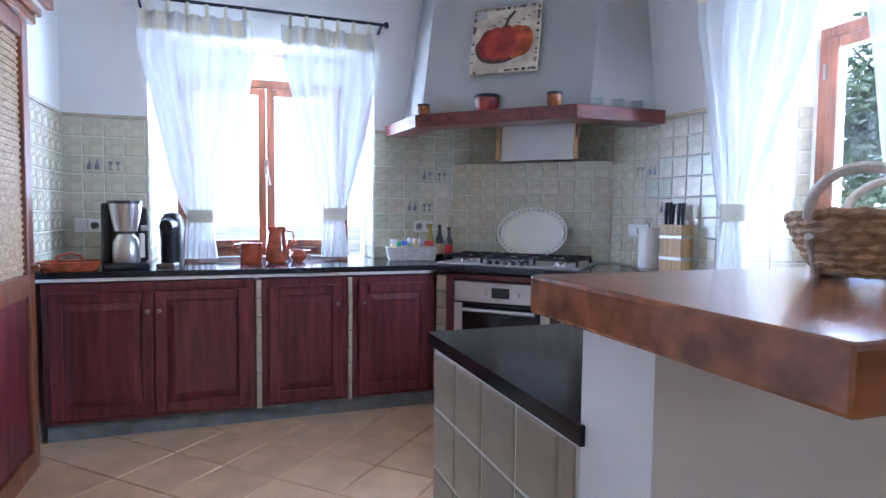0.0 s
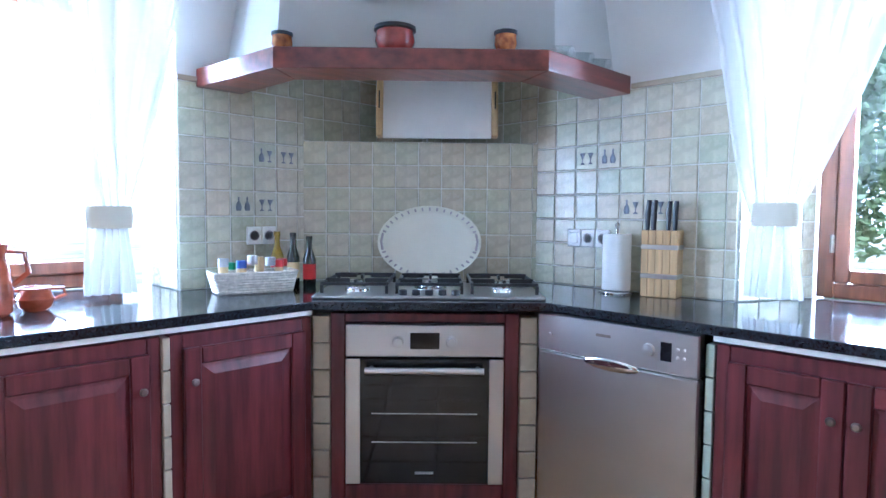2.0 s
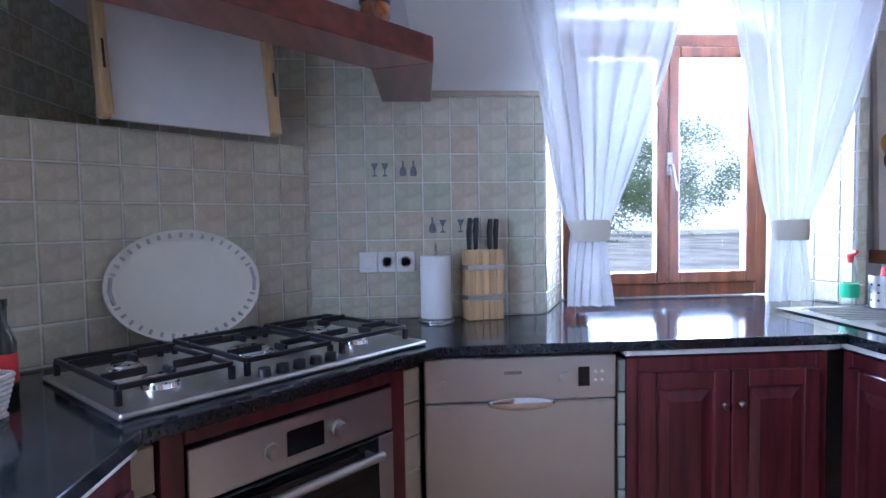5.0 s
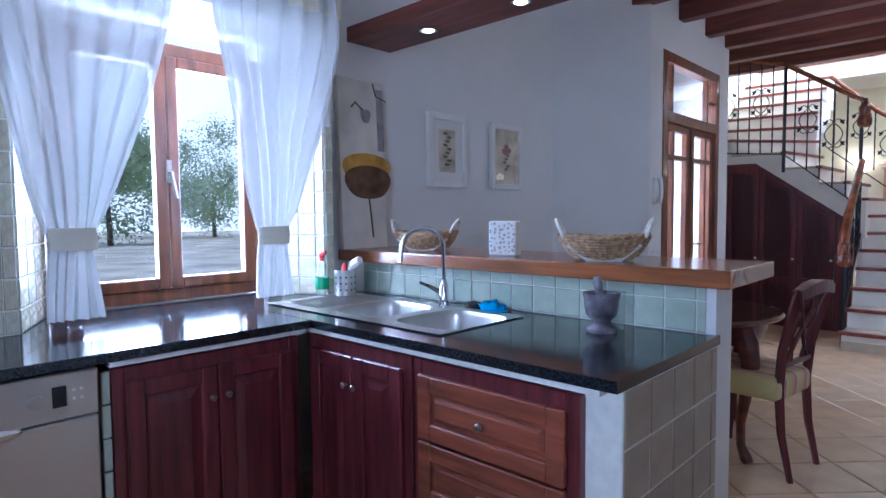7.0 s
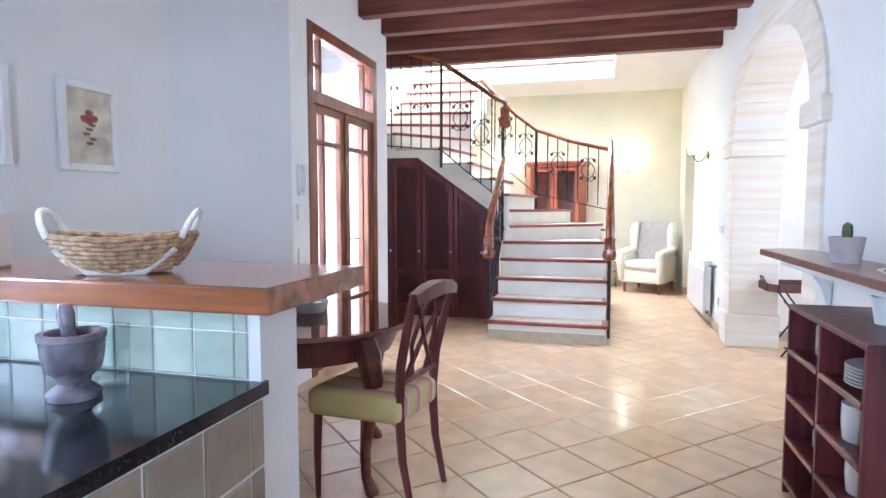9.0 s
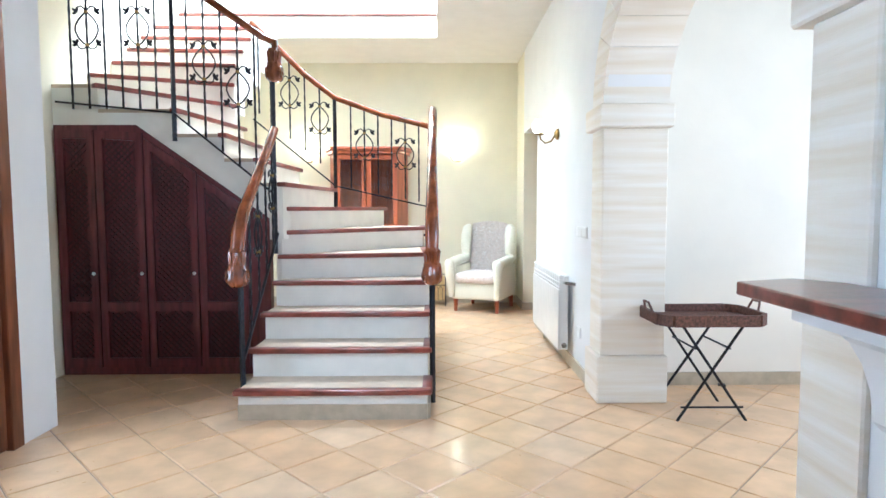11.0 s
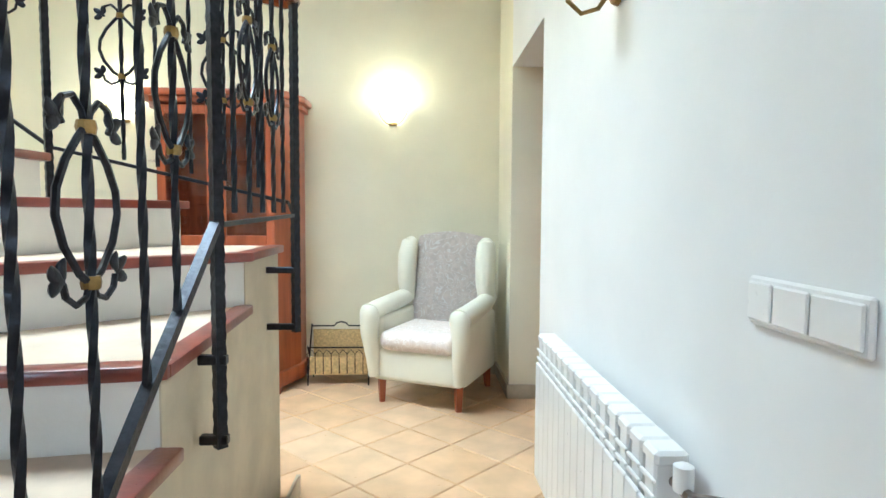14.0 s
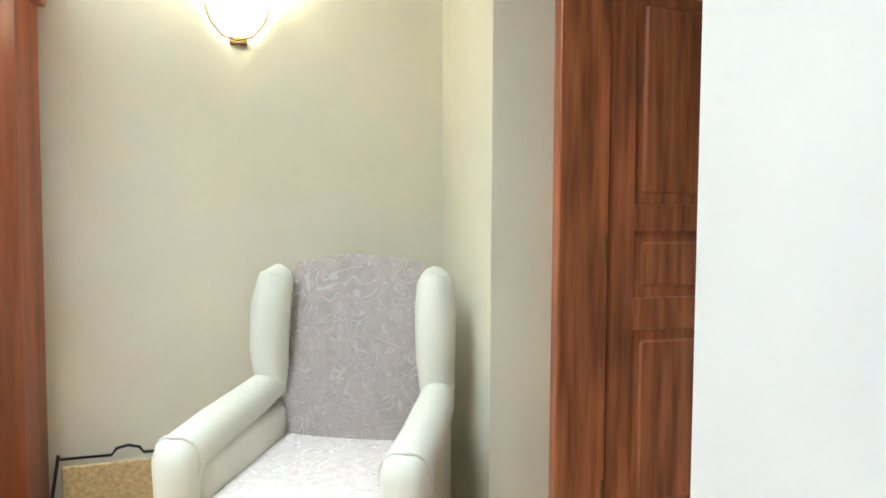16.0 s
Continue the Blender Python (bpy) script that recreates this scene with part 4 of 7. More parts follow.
# ---- stairs ----
R = 0.178
SX0, SX1 = 0.03, 1.13
st = thing("staircase", 0.6, -4.4, 0, label="plastered winding staircase with tiled treads and wooden nosings", category="staircase")
P1, P2 = (1.13, -4.47), (1.72, -5.20)
yk = [-3.43 - 0.285 * i for i in range(5)]
treads = [
    [(SX0, yk[0]), (SX1, yk[0]), (SX1, yk[1]), (SX0, yk[1])],
    [(SX0, yk[1]), (SX1, yk[1]), (SX1, yk[2]), (SX0, yk[2])],
    [(SX0, yk[2]), (SX1, yk[2]), (SX1, yk[3]), (SX0, yk[3])],
    [(SX0, yk[3]), (SX1, yk[3]), (SX1, -4.44), (SX0, -4.62)],
    [(SX0 + 0.02, -4.62), (SX1, -4.44), (SX1, -4.47), (SX0 + 0.07, -5.39)],
    [(SX0 + 0.07, -5.39), (SX1, -4.47), (SX1, -4.48), (0.49, -5.85), (SX0 + 0.07, -5.85)],
    [(0.49, -5.85), (SX1, -4.46), (SX1 + 0.04, -4.46), (0.97, -5.66), (0.95, -5.75)],
    [(0.95, -5.70), (1.10, -4.40), (1.27, -4.40), (1.24, -5.55)],
    [(1.24, -5.55), (1.27, -4.40), (1.52, -4.40), (1.50, -5.50)],
    [(1.50, -5.50), (1.52, -4.40), (1.86, -4.40), (1.70, -5.40)],
    [(1.70, -5.40), (1.86, -4.40), (2.42, -4.40), (1.72, -5.25)],
    [(1.72, -5.25), (2.42, -4.40), (2.75, -4.40), (2.75, -4.85)],
    [(1.72, -5.25), (2.75, -4.85), (2.75, -5.20), (1.72, -5.31)],
    [(1.72, -5.31), (2.75, -5.20), (2.75, -5.46), (1.72, -5.52)],
    [(1.72, -5.52), (2.75, -5.46), (2.75, -5.72), (1.72, -5.76)],
    [(1.72, -5.76), (2.75, -5.72), (2.75, -5.98), (1.72, -6.02)],
    [(1.72, -6.02), (2.75, -5.98), (2.75, -6.30), (1.72, -6.30)],
]
TREADTILE = material("tread_tile", (0.62, 0.50, 0.36), 0.4, vary=0.12, scale=8, bump=0.1)
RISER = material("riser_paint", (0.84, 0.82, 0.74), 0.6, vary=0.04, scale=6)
# Cream plaster of the stair side, its shade mixed into a darker base colour.
SHADED_SIDE = material("shaded_stair_plaster", (0.62, 0.55, 0.40), 0.85, vary=0.08, scale=6, bump=0.2)
NOSE = material("nosing_wood", (0.24, 0.055, 0.035), 0.3, vary=0.3, scale=8, coat=0.3)
for k, poly in enumerate(treads):
    z = R * (k + 1)
    base_z = 0 if k < 7 else max(0.0, z - 0.42)
    part("step", prism(poly, base_z, z - 0.03), RISER, st, "cream painted riser and core", world=True, soft=False)
    if k < 6:
        a, q = poly[0], poly[-1]
        part("side_face", prism([a, q, (q[0] - 0.004, q[1]), (a[0] - 0.004, a[1])], 0, z - 0.032), SHADED_SIDE, st, "cream plastered stair side with its shade put into the colour", world=True, soft=False)
    c = Vector((sum(p[0] for p in poly) / len(poly), sum(p[1] for p in poly) / len(poly)))
    part("tread", prism(poly, z - 0.029, z - 0.004), TREADTILE, st, "beige tiled tread", world=True, soft=False)
    a, b = Vector(poly[0]), Vector(poly[1])
    n2 = Vector(((b - a).y, -(b - a).x)).normalized()
    if n2.dot(a - c) < 0:
        n2 = -n2
    if k < 12:
        e = (b - a).normalized() * 0.025
        part("nosing", prism([a - e + n2 * 0.03, b + e + n2 * 0.03, b + e - n2 * 0.035, a - e - n2 * 0.035], z - 0.032, z, bev=0.006), NOSE, st, "reddish wooden nosing", world=True)
        if k < 6:
            q = Vector(poly[-1])
            part("side_nosing", prism([a + Vector((-0.03, 0.01)), a + Vector((0.03, 0.01)), q + Vector((0.03, 0)), q + Vector((-0.03, 0))], z - 0.031, z - 0.0005, bev=0.005), NOSE, st, "reddish wooden side nosing", world=True)
    else:
        e = (b - a).normalized() * 0.02
        part("nosing", prism([a + n2 * 0.03, b - e + n2 * 0.03, b - e - n2 * 0.035, a - n2 * 0.035], z - 0.032, z, bev=0.006), NOSE, st, "reddish wooden nosing", world=True)
# cupboard below the upper steps
sc = thing("stair_cupboard", 1.95, -4.43, 0, label="dark wooden cupboard with lattice doors under the stairs", category="cupboard")
out = [(1.20, 0.0), (2.745, 0.0), (2.745, 1.84), (2.15, 1.84), (1.20, 1.16)]
own = prism(out, 0.0, 0.08)
own.transform(Matrix(((1, 0, 0, 0), (0, 0, -1, -4.395), (0, 1, 0, 0), (0, 0, 0, 1))))
part("frame", own, DARKWOOD, sc, world=True, soft=False)
LATTICE = material("dark_lattice", (0.07, 0.016, 0.018), 0.5, vary=0.3, scale=20)
def lattice_door(x0, x1, z0, zt0, zt1):
    """Door with a sloping top from zt0 at x0 to zt1 at x1."""
    y = -4.393
    d = bmesh.new()
    s = 0.05
    f = lambda x: zt0 + (zt1 - zt0) * (x - x0) / (x1 - x0)
    for a, b, lo, hi in ((x0, x0 + s, z0, None), (x1 - s, x1, z0, None)):
        o = prism([(a, z0), (b, z0), (b, f(b)), (a, f(a))], 0, 0.024)
        o.transform(Matrix(((1, 0, 0, 0), (0, 0, -1, y + 0.024), (0, 1, 0, 0), (0, 0, 0, 1))))
        merge(d, o)
    box(x0 + s, y, z0, x1 - s, y + 0.024, z0 + 0.07, bm=d)
    box(x0 + s, y, z0 + 0.42, x1 - s, y + 0.024, z0 + 0.49, bm=d)
    o = prism([(x0 + s, f(x0 + s) - 0.06), (x1 - s, f(x1 - s) - 0.06), (x1 - s, f(x1 - s)), (x0 + s, f(x0 + s))], 0, 0.024)
    o.transform(Matrix(((1, 0, 0, 0), (0, 0, -1, y + 0.024), (0, 1, 0, 0), (0, 0, 0, 1))))
    merge(d, o)
    dd2 = part("door", d, DARKWOOD, sc, world=True)
    g = bmesh.new()
    zmax = max(zt0, zt1)
    n = int((x1 - x0 + zmax) / 0.045)
    for sgn in (1, -1):
        for i in range(-n, n):
            xa = x0 + i * 0.045
            pts = []
            for zz in (z0 + 0.07, zmax):
                pts.append((xa + sgn * (zz - z0), zz))
            (xa0, za0), (xa1, za1) = pts
            seg = []
            for q in range(41):
                xx, zz = xa0 + (xa1 - xa0) * q / 40, za0 + (za1 - za0) * q / 40
                if x0 + s <= xx <= x1 - s and zz < f(xx) - 0.06 and not z0 + 0.42 < zz < z0 + 0.49:
                    seg.append((xx, y + 0.008, zz))
            if len(seg) > 1:
                tube([seg[0], seg[-1]], 0.006, 4, bm=g)
    ob = part("lattice", g, LATTICE, dd2, "crossed wooden lattice", world=True, soft=False)
    part("knob", lathe([(0.006, 0), (0.014, 0.016), (0.001, 0.026)], 12, m=Matrix.Translation((x0 + 0.025, y + 0.024, 0.76)) @ pose(0, 0, 0, -90, 0, 0)), WHITE, dd2, "white porcelain knob", world=True)
lattice_door(2.45, 2.72, 0.06, 1.80, 1.80)
lattice_door(2.10, 2.44, 0.06, 1.78, 1.80)
lattice_door(1.72, 2.09, 0.06, 1.50, 1.74)
lattice_door(1.36, 1.71, 0.06, 1.24, 1.48)

# railings
def baluster(parent, x, y, z0, z1, scroll=False):
    n = max(6, int((z1 - z0) / 0.03))
    part("baluster", tube([(x, y, z0 + (z1 - z0) * i / n) for i in range(n + 1)], 0.0085, 4, twist=0.5), IRON, parent, "twisted iron baluster", world=True)
    if scroll:
        zc = (z0 + z1) / 2 + 0.04
        h = 0.115
        wx, wy = SCROLL
        belly = [(0.004, -1.0), (0.03, -0.86), (0.065, -0.5), (0.082, -0.12), (0.078, 0.2), (0.055, 0.55), (0.022, 0.86), (0.004, 1.0)]
        top = [(0.004, 1.0), (0.012, 1.2), (0.034, 1.36), (0.058, 1.3), (0.07, 1.1), (0.06, 0.98)]
        low = [(0.004, -1.0), (0.014, -1.18), (0.04, -1.25), (0.064, -1.12), (0.07, -0.95)]
        for sx in (-1, 1):
            for pts, r in ((belly, 0.006), (top, 0.005), (low, 0.005)):
                part("scroll", tube([(x + sx * u * wx, y + sx * u * wy, zc + v * h) for u, v in pts], r, 6), IRON, parent, "curled iron scroll", world=True)
            for u, v in ((0.066, 1.02), (0.072, -0.92)):
                lf = bmesh.new()
                for a, k in ((-25, 0.9), (35, 1.15), (95, 0.9)):
                    own2 = bmesh.new()
                    bmesh.ops.create_uvsphere(own2, u_segments=8, v_segments=6, radius=1)
                    for q in own2.verts:
                        q.co.y += 0.9 * q.co.x * q.co.x - 0.3
                    own2.transform(pose(x + sx * u * wx, y + sx * u * wy, zc + v * h, 0, -a if sx > 0 else a - 180, math.degrees(math.atan2(wy, wx))) @ Matrix.Translation((0.017, 0, 0)) @ Matrix.Diagonal((0.019 * k, 0.005, 0.011, 1)))
                    merge(lf, own2)
                part("leaf", lf, IRON, parent, "small iron leaf", world=True)
        for v in (h, -h):
            part("collar", lathe([(0.013, -0.010), (0.015, 0), (0.013, 0.010)], 10, m=Matrix.Translation((x, y, zc + v))), BRASS, parent, "brass collar", world=True)
SCROLL = (0, 1)
def newel(parent, x, y, z0, z1):
    n = max(8, int((z1 - z0) / 0.02))
    part("post", tube([(x, y, z0 + (z1 - z0) * i / n) for i in range(n + 1)], [0.0165 if i % 2 else 0.019 for i in range(n + 1)], 4), IRON, parent, "hammered iron post", world=True)
def scroll_end(parent, x, y, z):
    """Carved rail end: a leafy neck over a scrolled foot with a volute on either side."""
    prof = [(0.036, 0.15), (0.044, 0.135), (0.050, 0.125), (0.046, 0.11), (0.040, 0.085), (0.043, 0.06), (0.052, 0.045), (0.050, 0.035), (0.054, 0.02), (0.060, -0.01), (0.061, -0.035), (0.055, -0.06), (0.038, -0.078), (0.012, -0.085)]
    own = lathe(prof, 40)
    for v in own.verts:
        a = math.atan2(v.co.y, v.co.x)
        lobe = 1 + 0.07 * math.cos(8 * a + 14 * v.co.z) + 0.05 * math.sin(5 * a - 60 * v.co.z)
        v.co.x, v.co.y = v.co.x * lobe, v.co.y * lobe
    own.transform(Matrix.Translation((x, y, z)))
    part("carved_scroll", own, RAILWOOD, parent, "carved acanthus rail end", world=True)
    for sx in (-1, 1):
        pts = []
        for i in range(34):
            a = i * 0.40
            r = 0.047 * (1 - i / 38)
            pts.append((x + sx * (0.048 + 0.010 * i / 33), y + r * math.cos(a), z - 0.022 + r * math.sin(a)))
        part("volute", tube(pts, [0.011 - 0.004 * i / 33 for i in range(34)], 8), RAILWOOD, parent, "carved spiral volute", world=True)
    for k in range(7):
        a = math.pi * 2 * k / 7
        c, q = math.cos(a), math.sin(a)
        part("carved_leaf", tube([(x + r * c, y + r * q, z + h) for r, h in ((0.032, 0.040), (0.036, 0.070), (0.040, 0.100), (0.047, 0.122), (0.046, 0.132))], [0.013, 0.015, 0.013, 0.009, 0.004], 6), RAILWOOD, parent, "carved acanthus leaf", world=True)
def rail(parent, pts, r=0.026):
    part("handrail", tube(pts, r, 10), RAILWOOD, parent, "polished wooden handrail", world=True)


rr = thing("stair_railing", 0.0, -3.7, 0, label="wrought iron stair railing with a polished wooden handrail", category="railing", group="stair railings")
newel(rr, 0.0, -3.72, 0, 0.95)
scroll_end(rr, 0.0, -3.66, 0.84)
part("handrail", tube([(0.0, -3.66, 0.95), (0.0, -3.68, 1.08), (0.0, -3.74, 1.22), (0.0, -3.95, 1.42), (0.0, -4.3, 1.70), (0.0, -4.66, 1.97), (0.0, -4.74, 2.0), (0.0, -4.85, 1.98)], [0.04, 0.045, 0.042, 0.036, 0.034, 0.034, 0.033, 0.03], 12), RAILWOOD, rr, "polished wooden handrail", world=True)
rail(rr, [(0.0, -4.8, 1.985), (-0.005, -5.3, 1.99), (-0.01, -5.70, 2.0), (0.03, -5.74, 2.01), (0.50, -5.76, 2.13), (0.94, -5.75, 2.285), (1.2, -5.62, 2.48), (1.64, -5.5, 2.92)])
part("bottom_bar", tube([(0.0, -3.74, 0.28), (0.0, -4.4, 0.83), (0.0, -4.83, 1.17)], 0.016, 4), IRON, rr, world=True)
part("bottom_bar", tube([(0.0, -4.83, 1.17), (-0.01, -5.67, 1.19), (0.02, -5.71, 1.24), (0.94, -5.75, 1.45), (1.64, -5.5, 2.05)], 0.009, 4), IRON, rr, world=True)
SCROLL = (0, 1)
for i, y in enumerate((-3.95, -4.12, -4.29, -4.46, -4.60)):
    k = (y + 3.74) / -1.09
    baluster(rr, 0.0, y, 0.28 + 0.89 * k, 1.25 + 0.72 * k, i in (0, 2, 4))
newel(rr, 0.0, -4.84, 0.62, 1.985)
for y0, zz in ((-4.84, 0.64), (-4.84, 0.84), (-5.67, 0.76), (-5.67, 0.98)):
    part("bracket", box(-0.02, y0 - 0.012, zz - 0.012, 0.11 if y0 < -5 else 0.05, y0 + 0.012, zz + 0.012, 0.003), IRON, rr, world=True)
for i, y in enumerate((-4.98, -5.12, -5.26, -5.40, -5.54)):
    baluster(rr, 0.0, y, 1.2, 1.98, i in (1, 3))
newel(rr, -0.015, -5.67, 0.74, 2.0)
SCROLL = (1, 0)
for i, x in enumerate((0.14, 0.27, 0.40, 0.53, 0.66, 0.79)):
    baluster(rr, x, -5.73 - 0.03 * x, 1.27 + 0.2 * x, 2.02 + 0.26 * x, i in (1, 4))
newel(rr, 0.94, -5.74, 1.25, 2.27)
for i, x in enumerate((1.07, 1.20, 1.33, 1.46, 1.59)):
    baluster(rr, x, -5.72 + 0.3 * (x - 0.94), 1.55 + 0.85 * (x - 0.94), 2.30 + 0.88 * (x - 0.94), i in (0, 2))
lr = thing("stair_railing", 1.14, -3.7, 0, label="wrought iron stair railing with a polished wooden handrail", category="railing", group="stair railings")
newel(lr, 1.14, -3.55, 0, 0.95)
scroll_end(lr, 1.14, -3.50, 0.85)
part("handrail", tube([(1.14, -3.50, 0.95), (1.14, -3.53, 1.08), (1.14, -3.62, 1.20), (1.14, -3.9, 1.42), (1.14, -4.2, 1.66), (1.14, -4.36, 1.80)], [0.04, 0.043, 0.04, 0.035, 0.033, 0.031], 12), RAILWOOD, lr, "polished wooden handrail", world=True)
part("bottom_bar", tube([(1.14, -3.56, 0.30), (1.14, -4.40, 1.05)], 0.011, 4), IRON, lr, world=True)
SCROLL = (0, 1)
for i, y in enumerate((-3.74, -3.92, -4.10, -4.27)):
    k = (y + 3.56) / -0.84
    baluster(lr, 1.14, y, 0.30 + 0.75 * k, 1.16 + 0.62 * k, i in (1, 3))
newel(lr, 1.16, -4.40, 0.9, 2.37)
newel(lr, 1.86, -4.37, 1.72, 2.88)
scroll_end(lr, 1.13, -4.36, 2.22)
rail(lr, [(1.12, -4.36, 2.32), (1.13, -4.37, 2.42), (1.22, -4.38, 2.46), (1.86, -4.37, 2.90), (2.25, -4.36, 3.02)])
part("bottom_bar", tube([(1.16, -4.38, 1.34), (1.86, -4.36, 1.92), (2.7, -4.36, 2.0)], 0.009, 4), IRON, lr, world=True)
SCROLL = (1, 0)
for i, x in enumerate((1.28, 1.40, 1.52, 1.64, 1.76)):
    k = (x - 1.16) / 0.7
    baluster(lr, x, -4.38, 1.34 + 0.58 * k, 2.42 + 0.46 * k, i in (1, 3))
for i, x in enumerate((1.98, 2.10, 2.22, 2.34, 2.46, 2.58)):
    baluster(lr, x, -4.37, 1.95, 3.0, i in (1, 4))

# ---- hall ----
vt = thing("display_cabinet", 0.80, -7.48, 0, label="cherry wood display cabinet with glazed doors and two drawers", category="display cabinet")
X0, X1, YF, YB = 0.32, 1.33, -7.27, -7.71
plan = [(X0 + 0.02, YB), (X0 + 0.02, YB + 0.18), (X0 + 0.13, YF), (X1 - 0.13, YF), (X1 - 0.02, YB + 0.18), (X1 - 0.02, YB)]
def grown(d):
    return [(x + math.copysign(d, x - 0.805), y + (d if y > YB + 0.01 else 0)) for x, y in plan]
part("plinth", prism(grown(0.025), 0.04, 0.14, bev=0.008), CHERRY, vt, world=True)
for x in (X0 + 0.16, X1 - 0.16):
    part("foot", box(x - 0.06, YF - 0.05, 0, x + 0.06, YF + 0.03, 0.04, 0.006), CHERRY, vt, world=True)
part("lower_body", prism(plan, 0.14, 1.0), CHERRY, vt, world=True, soft=False)
part("cornice", prism(grown(0.03), 1.90, 1.94, bev=0.008), CHERRY, vt, world=True)
part("cornice", prism(grown(0.055), 1.94, 1.985, bev=0.012), CHERRY, vt, world=True)
part("back_panel", box(X0 + 0.03, YB, 1.0, X1 - 0.03, YB + 0.02, 1.90), CHERRY, vt, world=True, soft=False)
for s in (0, 1):
    a, b = (plan[1], plan[2]) if s == 0 else (plan[3], plan[4])
    c2, d2 = (plan[0], plan[1]) if s == 0 else (plan[4], plan[5])
    for p, q in ((a, b), (c2, d2)):
        v = Vector(q) - Vector(p)
        n3 = Vector((-v.y, v.x)).normalized() * 0.02
        part("side_panel", prism([p, q, Vector(q) - n3, Vector(p) - n3], 1.0, 1.90), CHERRY, vt, world=True, soft=False)
mx = (X0 + X1) / 2
for s in (0, 1):
    a, b = (X0 + 0.13, mx - 0.004) if s == 0 else (mx + 0.004, X1 - 0.13)
    fd = box(a, YF - 0.02, 0.56, a + 0.055, YF + 0.006, 1.89, 0.004)
    box(b - 0.055, YF - 0.02, 0.56, b, YF + 0.006, 1.89, 0.004, bm=fd)
    box(a + 0.055, YF - 0.02, 0.56, b - 0.055, YF + 0.006, 0.62, 0.004, bm=fd)
    box(a + 0.055, YF - 0.02, 0.98, b - 0.055, YF + 0.006, 1.05, 0.004, bm=fd)
    box(a + 0.055, YF - 0.02, 1.83, b - 0.055, YF + 0.006, 1.89, 0.004, bm=fd)
    d = part("door", fd, CHERRY, vt, world=True)
    part("door_panel", box(a + 0.055, YF - 0.01, 0.62, b - 0.055, YF + 0.002, 0.98), CHERRY, d, world=True, soft=False)
    pn2 = part("pane", box(a + 0.055, YF - 0.008, 1.05, b - 0.055, YF - 0.004, 1.83), GLASS, d, "clear cabinet glass", world=True, soft=False)
for x in (mx - 0.03, mx + 0.03):
    part("knob", lathe([(0.006, 0), (0.006, 0.012), (0.013, 0.018), (0.012, 0.026), (0.001, 0.029)], 14, m=Matrix.Translation((x, YF + 0.006, 1.22)) @ pose(0, 0, 0, -90, 0, 0)), BRASS, vt, "aged brass knob", world=True)
for zz in (0.17, 0.36):
    d = part("drawer", box(X0 + 0.14, YF, zz, X1 - 0.14, YF + 0.014, zz + 0.17, 0.006), CHERRY, vt, world=True)
    for x in (X0 + 0.34, X1 - 0.34):
        own = bmesh.new()
        bmesh.ops.create_uvsphere(own, u_segments=14, v_segments=8, radius=1)
        own.transform(Matrix.Translation((x, YF + 0.016, zz + 0.09)) @ Matrix.Diagonal((0.045, 0.02, 0.022, 1)))
        part("cup_handle", own, BRASS, d, "brass cup handle", world=True)
for zz in (1.24, 1.53):
    part("glass_shelf", box(X0 + 0.05, YB + 0.03, zz, X1 - 0.05, YF - 0.03, zz + 0.006), GLASS, vt, "thin glass shelf", world=True, soft=False)
TUMBLER = clear("drinking_glass", (0.93, 0.95, 0.95), 0.03)
for zz in (1.002, 1.247, 1.537):
    for i in range(8):
        x = X0 + 0.16 + i * 0.10 + (0.01 if i % 2 else 0)
        gl = lathe([(0.03, 0), (0.03, 0.004), (0.004, 0.008), (0.004, 0.08), (0.02, 0.095), (0.032, 0.13), (0.028, 0.17)], 12)
        t = thing("wine_glass", x, YF - 0.13 - 0.06 * (i % 2), zz, label="clear stemmed wine glass on the cabinet shelf", category="glass", group="glasses in the cabinet")
        part("glass", gl, TUMBLER, t)


def soft_box(x0, y0, z0, x1, y1, z1, r, seg=4):
    return box(x0, y0, z0, x1, y1, z1, r, seg=seg)


# wing armchair, local front towards -y
ac = thing("armchair", -0.612, -7.25, 0, 155.7, "ivory wing armchair with a patterned beige seat and back", "armchair")
part("seat_base", soft_box(-0.30, -0.34, 0.15, 0.30, 0.30, 0.36, 0.03), IVORY, ac)
part("seat_cushion", soft_box(-0.25, -0.37, 0.345, 0.25, 0.18, 0.47, 0.05), SATIN, ac, "patterned beige seat cushion")
own = bmesh.new()
grid = []
for r in range(9):
    z = 0.44 + 0.60 * r / 8
    row = []
    for i in range(13):
        u = i / 6 - 1
        w = 0.235 + 0.02 * math.sin(r / 8 * 3)
        top = 0.035 * (1 - u * u) * (r / 8) ** 2
        row.append(own.verts.new((u * w, 0.12 + 0.12 * r / 8 - 0.045 * (1 - abs(u) ** 3) * math.sin(math.pi * (0.15 + 0.8 * r / 8)), z + top)))
    grid.append(row)
for a, b in zip(grid, grid[1:]):
    for i in range(12):
        own.faces.new((a[i], a[i + 1], b[i + 1], b[i]))
bmesh.ops.solidify(own, geom=own.faces[:], thickness=-0.09)
part("back_cushion", own, SATIN, ac, "patterned beige back cushion")
own = bmesh.new()
f = [own.verts.new(p) for p in ((-0.30, 0.20, 0.16), (0.30, 0.20, 0.16), (0.30, 0.30, 1.0), (0.12, 0.31, 1.045), (-0.12, 0.31, 1.045), (-0.30, 0.30, 1.0))]
own.faces.new(f)
bmesh.ops.solidify(own, geom=own.faces[:], thickness=-0.07)
part("back", own, IVORY, ac)
